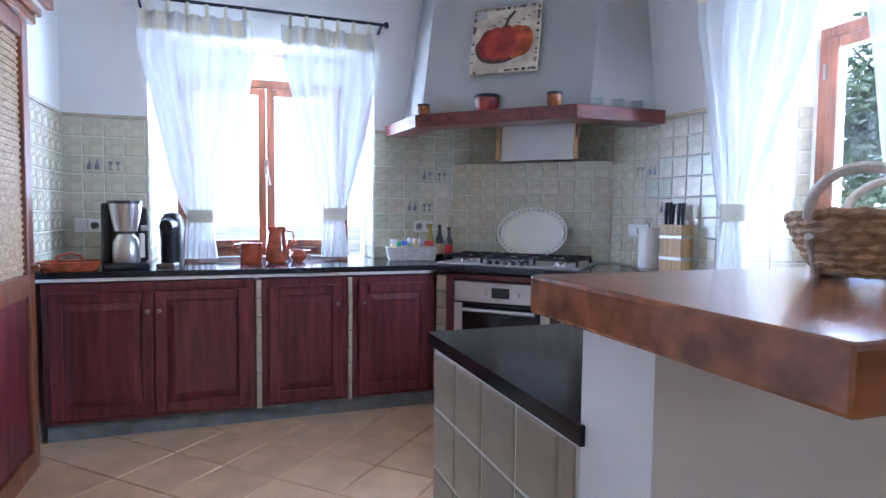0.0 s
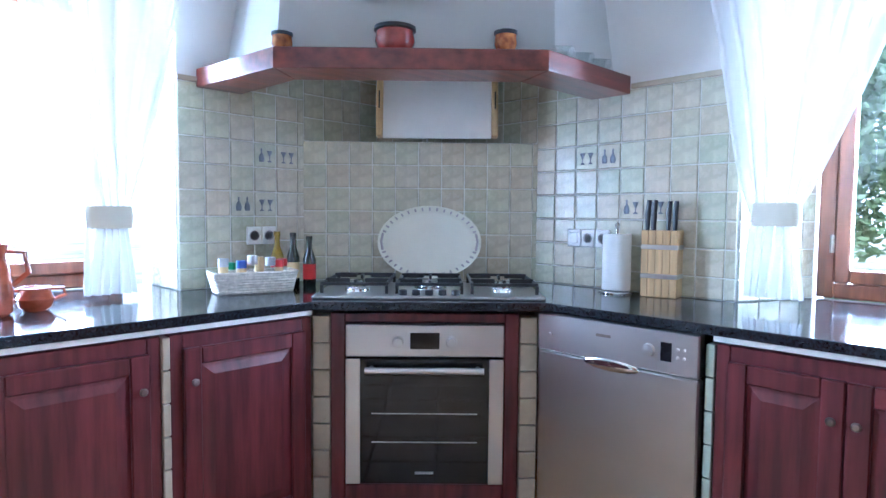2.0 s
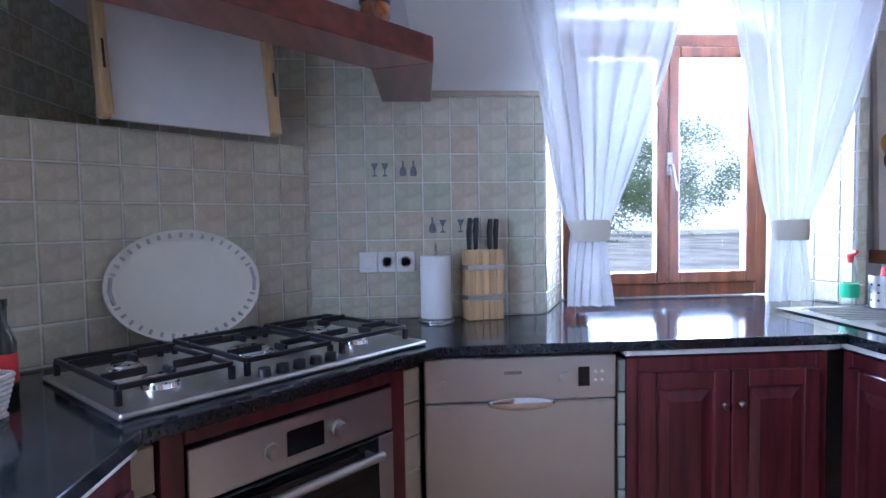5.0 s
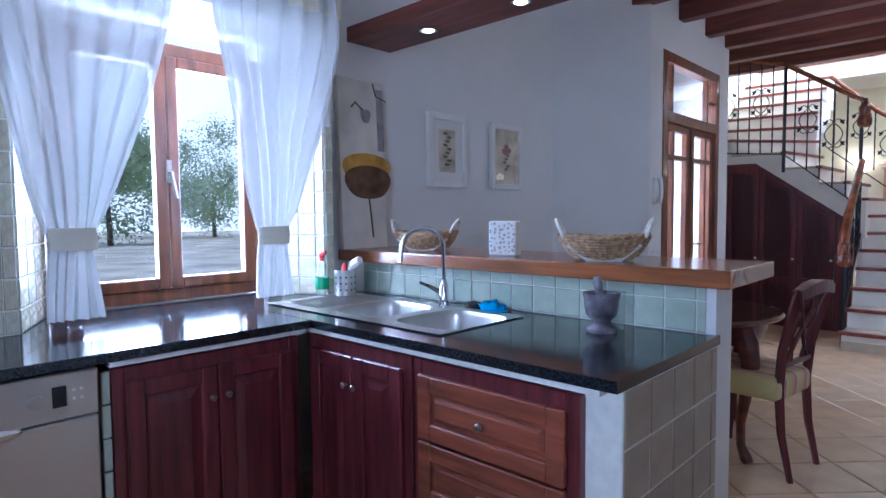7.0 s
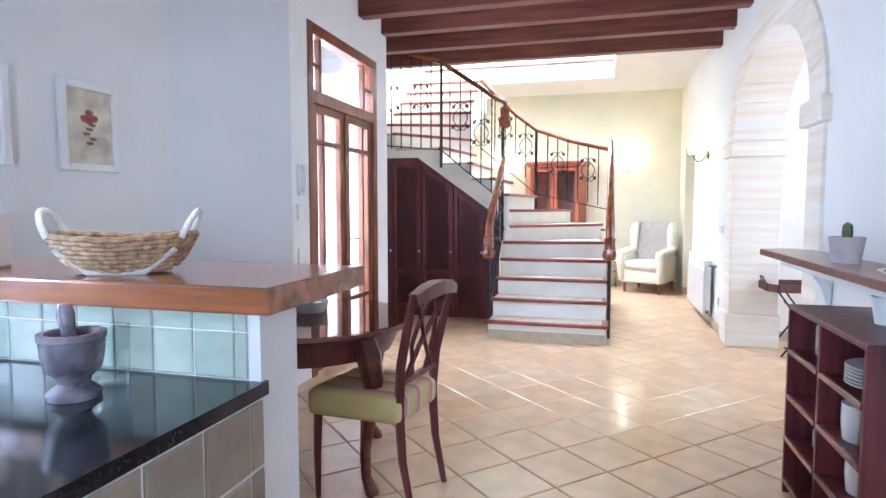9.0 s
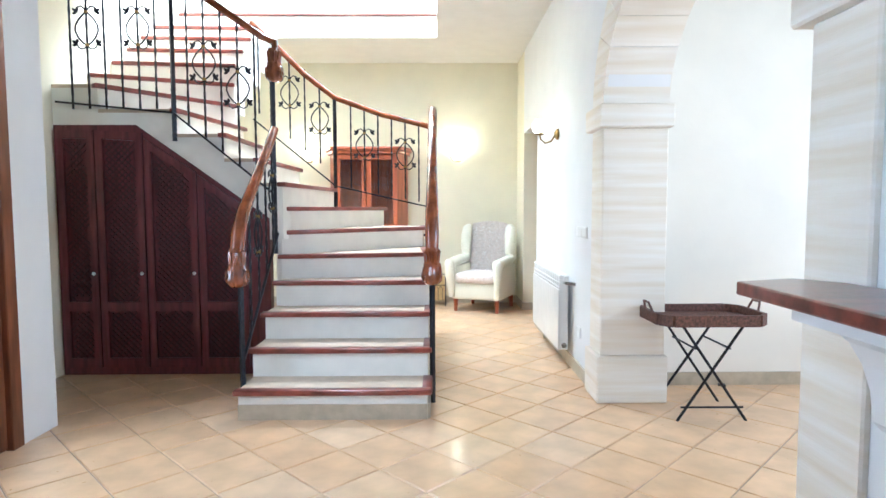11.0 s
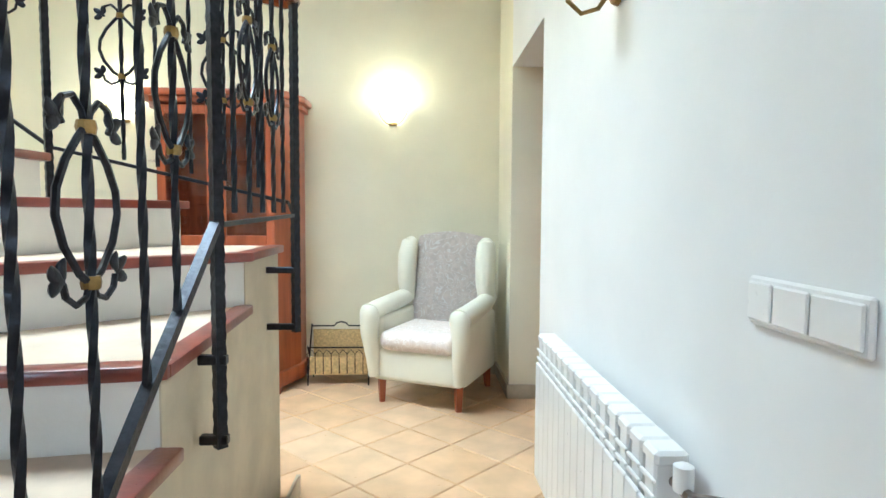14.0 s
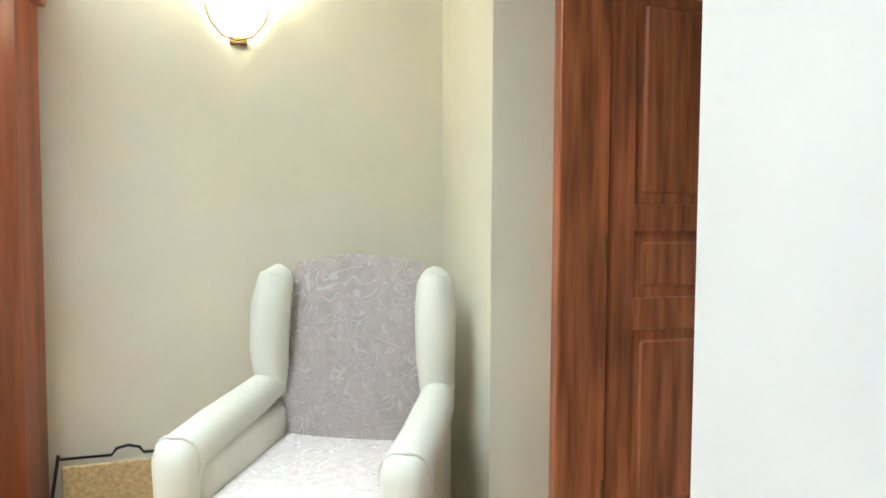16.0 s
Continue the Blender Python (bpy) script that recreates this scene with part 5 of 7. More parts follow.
for sx in (-1, 1):
    # arm: rounded bar over a panel, swelling at the front
    am = soft_box(sx * 0.27 - 0.04, -0.34, 0.16, sx * 0.27 + 0.06 if sx > 0 else sx * 0.27 + 0.04, 0.24, 0.56, 0.03)
    tube([(sx * 0.30, -0.428, 0.573), (sx * 0.30, -0.422, 0.573), (sx * 0.30, -0.405, 0.574), (sx * 0.30, -0.37, 0.575), (sx * 0.305, -0.2, 0.59), (sx * 0.30, 0.05, 0.61), (sx * 0.29, 0.22, 0.64)], [0.012, 0.034, 0.055, 0.065, 0.064, 0.06, 0.05], 14, bm=am)
    part("arm", am, IVORY, ac, "padded ivory arm")
    part("arm_front", tube([(sx * 0.30, -0.375, 0.639), (sx * 0.30, -0.375, 0.632), (sx * 0.30, -0.375, 0.612), (sx * 0.30, -0.375, 0.575), (sx * 0.305, -0.372, 0.45), (sx * 0.29, -0.36, 0.30), (sx * 0.285, -0.35, 0.18)], [0.012, 0.034, 0.054, 0.064, 0.056, 0.042, 0.035], 14), IVORY, ac, "scrolled arm front")
    part("piping", tube([(sx * 0.30 + 0.066 * math.cos(a), -0.405 + 0.03 * abs(math.cos(a)), 0.565 + 0.075 * math.sin(a)) for a in (math.pi * (-0.15 + 1.3 * i / 20) for i in range(21))], 0.0045, 6), IVORY, ac, "ivory piped seam")
    part("wing", tube([(sx * 0.29, 0.16, 0.60), (sx * 0.288, 0.13, 0.75), (sx * 0.285, 0.14, 0.9), (sx * 0.28, 0.17, 0.985), (sx * 0.27, 0.20, 1.0)], [0.055, 0.065, 0.068, 0.062, 0.045], 12), IVORY, ac, "padded wing")
    for fy, nm in ((-0.29, "front_leg"), (0.25, "back_leg")):
        part("leg", tube([(sx * 0.26, fy, 0.17), (sx * 0.26, fy + (0.0 if fy < 0 else 0.04), 0.0)], [0.032, 0.022], 4), CHERRY, ac, "red-brown tapered leg")

# magazine rack
mg = thing("magazine_rack", 0.08, -7.53, 0, label="iron and wicker magazine rack by the wall", category="magazine rack")
for y, z0, z1 in ((-7.62, 0.13, 0.36), (-7.46, 0.08, 0.20)):
    part("wicker_panel", box(-0.13, y - 0.006, z0, 0.27, y + 0.006, z1, 0.003), STRAW, mg, "woven yellow wicker panel", world=True)
part("wicker_base", box(-0.13, -7.62, 0.07, 0.27, -7.46, 0.085), STRAW, mg, world=True, soft=False)
for x in (-0.14, 0.28):
    part("side_frame", tube([(x, -7.44, 0.0), (x, -7.46, 0.1), (x, -7.62, 0.40)], 0.006, 6), IRON, mg, world=True)
    part("side_frame", tube([(x, -7.66, 0.0), (x, -7.60, 0.1), (x, -7.45, 0.27)], 0.006, 6), IRON, mg, world=True)
part("top_rail", tube([(-0.14, -7.62, 0.385)] + [(0.07 + 0.05 * math.cos(a) * (1 if a < 3 else 1), -7.62, 0.385 + 0.03 * math.sin(a)) for a in (3.1, 2.4, 1.6, 0.8, 0.0)] + [(0.28, -7.62, 0.385)], 0.005, 6), IRON, mg, world=True)
part("front_rail", tube([(-0.14, -7.45, 0.265), (0.28, -7.45, 0.265)], 0.005, 6), IRON, mg, world=True)
for i in range(7):
    x = -0.10 + i * 0.055
    part("hoop", tube([(x, -7.45, 0.08), (x, -7.45, 0.22), (x + 0.0275, -7.45, 0.25), (x + 0.055, -7.45, 0.22), (x + 0.055, -7.45, 0.08)], 0.003, 5), IRON, mg, world=True)

# radiator on the west wall
rd = thing("radiator", -1.02, -5.15, 0.13, label="white sectional aluminium radiator hung on the wall", category="radiator")
for i in range(15):
    y0 = -5.735 + i * 0.0795
    s = box(-0.975, y0 + 0.0015, 0.13, -0.965, y0 + 0.078, 0.60, 0.003)
    box(-1.045, y0 + 0.012, 0.13, -0.975, y0 + 0.067, 0.70, 0.006, bm=s)
    box(-1.045, y0 + 0.002, 0.685, -0.972, y0 + 0.077, 0.718, 0.008, bm=s)
    for zz in (0.615, 0.65):
        box(-0.975, y0 + 0.004, zz, -0.967, y0 + 0.075, zz + 0.010, 0.002, bm=s)
    part("section", s, WHITE, rd, world=True)
vl = tube([(-1.01, -4.54, 0.66), (-1.01, -4.47, 0.66), (-1.075, -4.45, 0.655)], 0.012, 10)
part("valve", vl, PEWTER, rd, "metal radiator valve", world=True)
part("valve_cap", lathe([(0.02, 0), (0.02, 0.05), (0.01, 0.055)], 14, m=Matrix.Translation((-1.01, -4.5, 0.66))), WHITE, rd, world=True)
part("bleed_plug", lathe([(0.02, 0), (0.02, 0.02), (0.012, 0.03)], 14, m=Matrix.Translation((-1.01, -4.54, 0.17)) @ pose(0, 0, 0, -90, 0, 0)), PEWTER, rd, world=True)

# wall lamps
def sconce(x):
    t = thing("wall_sconce", x, -7.70, 1.83, label="lit glass bowl wall sconce with brass scroll mount", category="wall lamp", group="wall sconces")
    own = bmesh.new()
    rows = []
    for r in range(7):
        k = r / 6
        rows.append([own.verts.new(((0.035 + 0.075 * k ** 0.8) * math.cos(a), (0.03 + 0.075 * k ** 0.8) * math.sin(a) * 0.9, 0.02 + 0.13 * k)) for a in (math.pi * i / 16 for i in range(17))])
    for a, b in zip(rows, rows[1:]):
        for i in range(16):
            own.faces.new((a[i], a[i + 1], b[i + 1], b[i]))
    part("shade", own, LAMPGLOW, t, "lit milky glass bowl")
    part("mount", tube([(-0.11, 0.03, 0.12), (-0.09, 0.05, 0.06), (-0.05, 0.06, 0.01), (0, 0.065, -0.005), (0.05, 0.06, 0.01), (0.09, 0.05, 0.06), (0.11, 0.03, 0.12)], 0.004, 6), BRASS, t, "brass scroll mount")
    part("back_plate", box(-0.03, -0.02, 0.0, 0.03, 0.0, 0.10, 0.004), BRASS, t)
    lamp("sconce_lamp", "POINT", Matrix.Translation((x, -7.62, 2.03)), 6, (1, 0.78, 0.45), radius=0.05)


sconce(-0.30)
sconce(1.60)
wl = thing("wall_lamp", -1.07, -5.13, 1.86, label="brass wall lamp with a white glass globe on a curved arm", category="wall lamp")
part("rose", lathe([(0.05, 0), (0.045, 0.015), (0.02, 0.03)], 18, m=pose(0, 0, 0, 0, 90, 0)), BRASS, wl, "dark brass wall rose")
part("arm", tube([(0.02, 0, 0), (0.06, 0.0, -0.06), (0.11, 0, -0.075), (0.15, 0, -0.04), (0.155, 0, 0.0)], 0.007, 8), BRASS, wl)
part("cup", lathe([(0.012, -0.01), (0.04, 0.005), (0.042, 0.015)], 16, m=Matrix.Translation((0.155, 0, 0))), BRASS, wl)
own = bmesh.new()
bmesh.ops.create_uvsphere(own, u_segments=20, v_segments=12, radius=0.068)
own.transform(Matrix.Translation((0.155, 0, 0.062)))
part("globe", own, LAMPGLOW, wl, "lit white glass globe")
t = thing("light_switch", -1.073, -4.25, 1.02, label="white triple light switch on the hall wall", category="switch")
part("plate", box(-1.075, -4.392, 1.015, -1.064, -4.112, 1.098, 0.004), WHITE, t, world=True)
for y0, y1 in ((-4.385, -4.320), (-4.314, -4.229), (-4.223, -4.119)):
    part("rocker", box(-1.0645, y0, 1.024, -1.058, y1, 1.089, 0.003), WHITE, t, world=True)
t = thing("wall_socket", -1.073, -4.30, 0.28, label="white wall socket near the floor", category="socket", group="wall sockets")
part("plate", box(-1.075, -4.345, 0.28, -1.063, -4.26, 0.36, 0.004), WHITE, t, world=True)
# passage door, open into the room behind
pd = thing("door_1", -1.3, -7.1, 0, label="open panelled wooden door in the wall recess", category="door", kind="structure")
fr = box(-1.455, -7.134, 0, -1.28, -7.085, 2.12, 0.004)
box(-1.455, -6.25, 0, -1.28, -6.202, 2.12, 0.004, bm=fr)
box(-1.455, -7.085, 2.07, -1.28, -6.25, 2.12, 0.004, bm=fr)
part("door_frame", fr, MIDWOOD, pd, world=True)
lf = thing("door_leaf", -1.46, -7.10, 0.01, 180, "reddish panelled interior door standing open", "door")
def panel_leaf(t, w, h, panels, mat):
    s = 0.10
    b = box(0, 0, 0, s, 0.04, h, 0.004)
    box(w - s, 0, 0, w, 0.04, h, 0.004, bm=b)
    zs = [0.0] + [p for pr in panels for p in pr] + [h]
    for a, c in zip(zs[0::2], zs[1::2]):
        box(s, 0, a, w - s, 0.04, c, 0.004, bm=b)
    ob = part("leaf_frame", b, mat, t)
    for a, c in panels:
        part("leaf_panel", box(s, 0.012, a, w - s, 0.028, c), mat, t, soft=False)
        part("raised_field", box(s + 0.035, 0.004, a + 0.035, w - s - 0.035, 0.036, c - 0.035, 0.007), mat, t)
panel_leaf(lf, 0.74, 2.04, ((0.20, 0.82), (0.93, 1.15), (1.24, 1.92)), MIDWOOD)
for zz in (0.25, 1.05, 1.85):
    part("hinge", lathe([(0.009, zz), (0.009, zz + 0.09)], 10, m=Matrix.Translation((-0.012, -0.008, 0))), BRASS, lf, "brass hinge")
# terracotta skirting in the hall
bm = box(-1.075, -6.2, 0, -1.06, -3.96, 0.09)
box(-1.075, -7.72, 0, -1.06, -7.136, 0.09, bm=bm)
box(-1.27, -7.136, 0, -1.06, -7.121, 0.09, bm=bm)
box(-1.06, -7.72, 0, 2.75, -7.705, 0.09, bm=bm)
box(-3.6, -4.06, 0, -1.455, -4.045, 0.09, bm=bm)
box(0.012, -5.85, 0, 0.028, -3.43, 0.09, bm=bm)
box(0.03, -3.43, 0, 1.13, -3.415, 0.09, bm=bm)
solid("baseboard", bm, BEIGETILE, "terracotta skirting tiles along the hall walls", "skirting", kind="structure")

# stone arch surround
ar = thing("stone_arch", -1.07, -2.74, 0, label="pale limestone arch surround with moulded imposts", category="arch", kind="structure")
for y0, y1 in ((-3.95, -3.70), (-1.69, -1.44)):
    part("pilaster", box(-1.46, y0, 0.30, -1.055, y1, 1.72, 0.006), STONE, ar, world=True)
    part("plinth_block", box(-1.475, y0 - 0.03, 0, -1.03, y1 + 0.03, 0.30, 0.008), STONE, ar, world=True)
    part("impost", box(-1.48, y0 - 0.05, 1.72, -1.02, y1 + 0.05, 1.86, 0.008), STONE, ar, world=True)
c, a0, b0 = -2.695, 1.005, 0.68
for k in range(13):
    own = bmesh.new()
    v = []
    for q in range(5):
        th = math.pi * (k + 0.01 + 0.98 * q / 4) / 13
        for ra, rb in ((a0, b0), (a0 + 0.25, b0 + 0.25)):
            for x in (-1.46, -1.055):
                v.append(own.verts.new((x, c - ra * math.cos(th), 1.86 + rb * math.sin(th))))
    for q in range(4):
        i, j = q * 4, q * 4 + 4
        for p, r in ((0, 1), (1, 3), (3, 2), (2, 0)):
            own.faces.new((v[i + p], v[i + r], v[j + r], v[j + p]))
    own.faces.new((v[0], v[2], v[3], v[1])), own.faces.new((v[16], v[17], v[19], v[18]))
    part("voussoir", own, STONE, ar, world=True, soft=False)

# ---- second bar with shelf unit ----
solid("side_bar", prism([(-1.07, -1.50), (-0.98, -1.62), (-0.80, -1.56), (-0.80, 0.9), (-1.07, 0.9)], 1.0, 1.035, bev=0.005), WARMWOOD, "long varnished wooden side bar along the wall", "bar")
bm = prism([(-1.07, -1.40), (-0.88, -1.45), (-0.88, 0.9), (-1.07, 0.9)], 0.955, 0.999)
solid("bar_slab", bm, PLASTER, "white plaster slab under the bar top", "slab")
own = bmesh.new()
pts = [(-1.07, 0.955), (-0.90, 0.955)] + [(-0.90 - 0.15 * math.sin(a), 0.955 - 0.25 + 0.25 * math.cos(a)) for a in (0.3, 0.6, 0.9, 1.2, 1.5)] + [(-1.07, 0.70)]
f = own.faces.new([own.verts.new((x, -1.40, z)) for x, z in pts])
r = bmesh.ops.extrude_face_region(own, geom=[f])
bmesh.ops.translate(own, verts=[v for v in r["geom"] if isinstance(v, bmesh.types.BMVert)], vec=(0, 0.14, 0))
solid("bar_corbel", own, PLASTER, "curved white plaster corbel under the bar", "corbel")
su = thing("shelf_unit", -0.9, -0.35, 0, label="dark mahogany open shelf unit holding crockery", category="shelf unit")
SU0, SU1, SF, SBK, SH = -0.745, 0.06, -0.735, -1.06, 0.845
for y in (SU0, -0.365, SU1 - 0.022):
    part("upright", box(SBK, y, 0, SF, y + 0.022, SH - 0.022, 0.002), DARKWOOD, su, world=True, soft=False)
part("top", box(SBK, SU0, SH - 0.022, SF, SU1, SH, 0.002), DARKWOOD, su, world=True, soft=False)
part("back", box(SBK - 0.008, SU0, 0, SBK, SU1, SH), DARKWOOD, su, world=True, soft=False)
for ya, yb in ((SU0 + 0.022, -0.365), (-0.343, SU1 - 0.022)):
    for z in (0.05, 0.24, 0.43, 0.63):
        part("shelf", box(SBK, ya, z, SF - 0.004, yb, z + 0.02, 0.002), DARKWOOD, su, world=True, soft=False)
        part("shelf_lip", box(SF - 0.004, ya, z, SF + 0.004, yb, z + 0.02, 0.002), WARMWOOD, su, "paler shelf edge", world=True, soft=False)


def plate_stack(x, y, z, n, r):
    for k in range(n):
        t = thing("plate", x, y, z + k * 0.012, label="white china plate in a stack on the shelf", category="plate", group="stacked plates")
        part("dish", lathe([(r * 0.55, 0), (r * 0.6, 0.002), (r * 0.97, 0.017), (r, 0.018), (r * 0.98, 0.021), (r * 0.58, 0.006), (0.001, 0.005)], 28), CERAMIC, t)


plate_stack(-0.89, -0.56, 0.65, 10, 0.10)
plate_stack(-0.88, -0.15, 0.65, 6, 0.125)
plate_stack(-0.89, -0.56, 0.26, 6, 0.095)
for k in range(4):
    t = thing("bowl", -0.89, -0.56, 0.45 + k * 0.016, label="white china bowl in a stack on the shelf", category="bowl", group="stacked bowls")
    part("dish", lathe([(0.035, 0), (0.04, 0.004), (0.07, 0.045), (0.073, 0.05), (0.068, 0.048), (0.036, 0.008), (0.001, 0.007)], 24), CERAMIC, t)


def mug(x, y, z, rz, r=0.045, h=0.11):
    t = thing("mug", x, y, z, rz, "white china mug on the shelf", "mug", "mugs")
    part("cup", lathe([(r * 0.85, 0), (r * 0.9, 0.004), (r, h * 0.5), (r * 0.98, h), (r * 0.92, h), (r * 0.9, 0.01), (0.001, 0.008)], 24), CERAMIC, t)
    part("handle", tube([(r * 0.95, 0, h * 0.8), (r + 0.03, 0, h * 0.78), (r + 0.035, 0, h * 0.4), (r * 0.95, 0, h * 0.25)], 0.007, 8), CERAMIC, t)


mug(-0.82, -0.20, 0.45, 200, 0.055, 0.13)
mug(-0.86, -0.06, 0.45, 160, 0.05)
mug(-0.84, -0.20, 0.26, 200, 0.055, 0.13)
mug(-0.84, -0.06, 0.26, 190, 0.055, 0.13)
def pot(name, x, y, z, r0, r1, h, mat, label):
    t = thing(name, x, y, z, label=label, category="pot")
    part("pot", lathe([(r0, 0), (r0 * 1.02, 0.004), (r1, h), (r1 * 0.93, h), (r0 * 0.9, h * 0.8), (0.001, h * 0.8)], 28), mat, t)
    return t
GREYPOT = material("grey_ceramic", (0.46, 0.42, 0.42), 0.5, vary=0.08, scale=20)
cp2 = pot("cactus_pot", -0.93, -0.70, 1.035, 0.052, 0.068, 0.11, GREYPOT, "small green cactus in a grey pot on the bar")
own = lathe([(0.010, 0.08), (0.018, 0.10), (0.021, 0.13), (0.018, 0.16), (0.002, 0.172)], 14)
for i, v in enumerate(own.verts):
    if i % 2:
        v.co.x *= 0.8
        v.co.y *= 0.8
part("cactus", own, LEAFGREEN, cp2, "ribbed green cactus")
pot("patterned_pot", -0.95, -0.33, 0.845, 0.045, 0.062, 0.10, WHITE, "white pot with a grey lattice pattern on the shelf unit")
tl = thing("table_lamp", -0.95, -0.12, 1.035, label="table lamp with a lit yellow fabric shade", category="lamp")
part("base", lathe([(0.05, 0), (0.05, 0.012), (0.012, 0.03), (0.012, 0.20)], 18), WHITE, tl)
part("shade", lathe([(0.10, 0.17), (0.10, 0.172), (0.085, 0.36), (0.083, 0.36), (0.098, 0.17)], 28), SHADEGLOW, tl, "lit yellow fabric shade")
part("cable", tube([(0.05, 0, 0.004), (0.06, -0.1, 0.004), (0.03, -0.25, 0.004), (-0.05, -0.34, 0.004), (-0.10, -0.36, 0.05)], 0.004, 6), WHITE, tl, "white cable")
t = thing("wall_socket", -1.073, -0.50, 1.06, label="white double wall socket above the bar", category="socket", group="wall sockets")
part("plate", box(-1.075, -0.56, 1.07, -1.062, -0.42, 1.15, 0.004), WHITE, t, world=True)
# tray table beyond the arch
tt = thing("tray_table", -1.61, -3.53, 0, label="dark wicker tray on a folding iron stand", category="side table")
tr = [(-0.30 + 0.06, -0.2), (0.24, -0.2), (0.30, -0.14), (0.30, 0.14), (0.24, 0.2), (-0.24, 0.2), (-0.30, 0.14), (-0.30, -0.14)]
part("tray_base", prism(tr, 0.56, 0.575), DARKWICKER, tt, soft=False)
for a, b in zip(tr, tr[1:] + tr[:1]):
    v = Vector(b) - Vector(a)
    n4 = Vector((v.y, -v.x)).normalized() * 0.012
    part("tray_side", prism([a, b, Vector(b) + n4 * 1.6, Vector(a) + n4 * 1.6], 0.555, 0.62), DARKWICKER, tt, soft=False)
for sx in (-1, 1):
    part("tray_handle", tube([(sx * 0.31, -0.06, 0.61), (sx * 0.33, -0.04, 0.67), (sx * 0.33, 0.04, 0.67), (sx * 0.31, 0.06, 0.61)], 0.007, 8), DARKWICKER, tt)
    for sy in (-1, 1):
        part("leg", tube([(sx * 0.18 * 1, sy * 0.16, 0.56), (-sx * 0.20, sy * 0.17, 0.0)], 0.008, 6), IRON, tt)
    part("cross_bar", tube([(sx * 0.10, -0.165, 0.42), (sx * 0.10, 0.165, 0.42)], 0.006, 6), IRON, tt)
    part("leaf", prism([(sx * 0.2, -0.17), (sx * 0.24, -0.15), (sx * 0.25, -0.19), (sx * 0.21, -0.2)], 0.10, 0.11), IRON, tt)
part("low_bar", tube([(-0.18, 0.17, 0.08), (0.18, 0.17, 0.08)], 0.006, 6), IRON, tt)

# glazed entrance door
ed = thing("door_2", 2.2, -2.42, 0, label="brown wooden double door with glazed panes and a transom", category="door", kind="structure")
def bars(specs, x0=2.15, x1=2.20):
    b = None
    for y0, y1, z0, z1 in specs:
        b = box(x0, y0, z0, x1, y1, z1, 0.004, bm=b)
    return b
part("door_frame", bars([(-1.84, -1.76, 0, 2.615), (-3.08, -3.0, 0, 2.615), (-3.0, -1.84, 2.53, 2.615), (-3.0, -1.84, 2.04, 2.13)], 2.125, 2.22), FRAMEWOOD, ed, world=True)
part("transom_bar", bars([(-2.02, -1.99, 2.13, 2.53), (-2.85, -2.82, 2.13, 2.53), (-1.99, -1.84, 2.31, 2.34), (-3.0, -2.85, 2.31, 2.34)]), FRAMEWOOD, ed, world=True)
for a, b, m1 in ((-2.415, -1.845, -2.0), (-2.995, -2.425, -2.84)):
    lf2 = part("leaf", bars([(a, a + 0.085, 0.01, 2.04), (b - 0.085, b, 0.01, 2.04), (a + 0.085, b - 0.085, 0.01, 0.28), (a + 0.085, b - 0.085, 0.46, 0.50), (a + 0.085, b - 0.085, 1.98, 2.04), (a + 0.085, b - 0.085, 1.74, 1.78), (m1 - 0.016 - (0.04 if m1 > -2.4 else -0.04), m1 + 0.016 - (0.04 if m1 > -2.4 else -0.04), 0.28, 1.98)]), FRAMEWOOD, ed, world=True)
    pn = part("pane", box(2.172, a + 0.085, 0.28, 2.178, b - 0.085, 1.98), GLASS, lf2, world=True, soft=False)
    pn.visible_shadow = False
pn = part("pane", box(2.172, -3.0, 2.13, 2.178, -1.84, 2.53), GLASS, ed, world=True, soft=False)
pn.visible_shadow = False
part("cover_strip", box(2.135, -2.44, 0.01, 2.15, -2.40, 2.04, 0.004), FRAMEWOOD, ed, world=True)
hd = tube([(2.15, -2.47, 1.0), (2.10, -2.47, 1.0), (2.10, -2.57, 1.0)], 0.008, 8)
box(2.14, -2.49, 0.90, 2.15, -2.45, 1.10, 0.003, bm=hd)
part("door_handle", hd, BRASS, ed, "brass lever handle", world=True)
# intercom
ic = thing("intercom", 2.13, -1.62, 1.35, label="white intercom handset on the wall", category="intercom")
part("base", box(2.105, -1.68, 1.35, 2.134, -1.58, 1.57, 0.008), WHITE, ic, world=True)
part("handset", tube([(2.09, -1.61, 1.37), (2.075, -1.61, 1.42), (2.075, -1.61, 1.50), (2.09, -1.61, 1.56)], [0.022, 0.016, 0.016, 0.024], 10), WHITE, ic, world=True)
t = thing("light_switch", 2.13, -1.60, 1.2, label="white thermostat box on the wall", category="switch")
part("plate", box(2.115, -1.64, 1.18, 2.134, -1.57, 1.29, 0.004), WHITE, t, world=True)
t = thing("light_switch", 2.13, -1.62, 0.85, label="white double light switch on the wall", category="switch")
part("plate", box(2.122, -1.66, 0.82, 2.134, -1.58, 0.98, 0.004), WHITE, t, world=True)
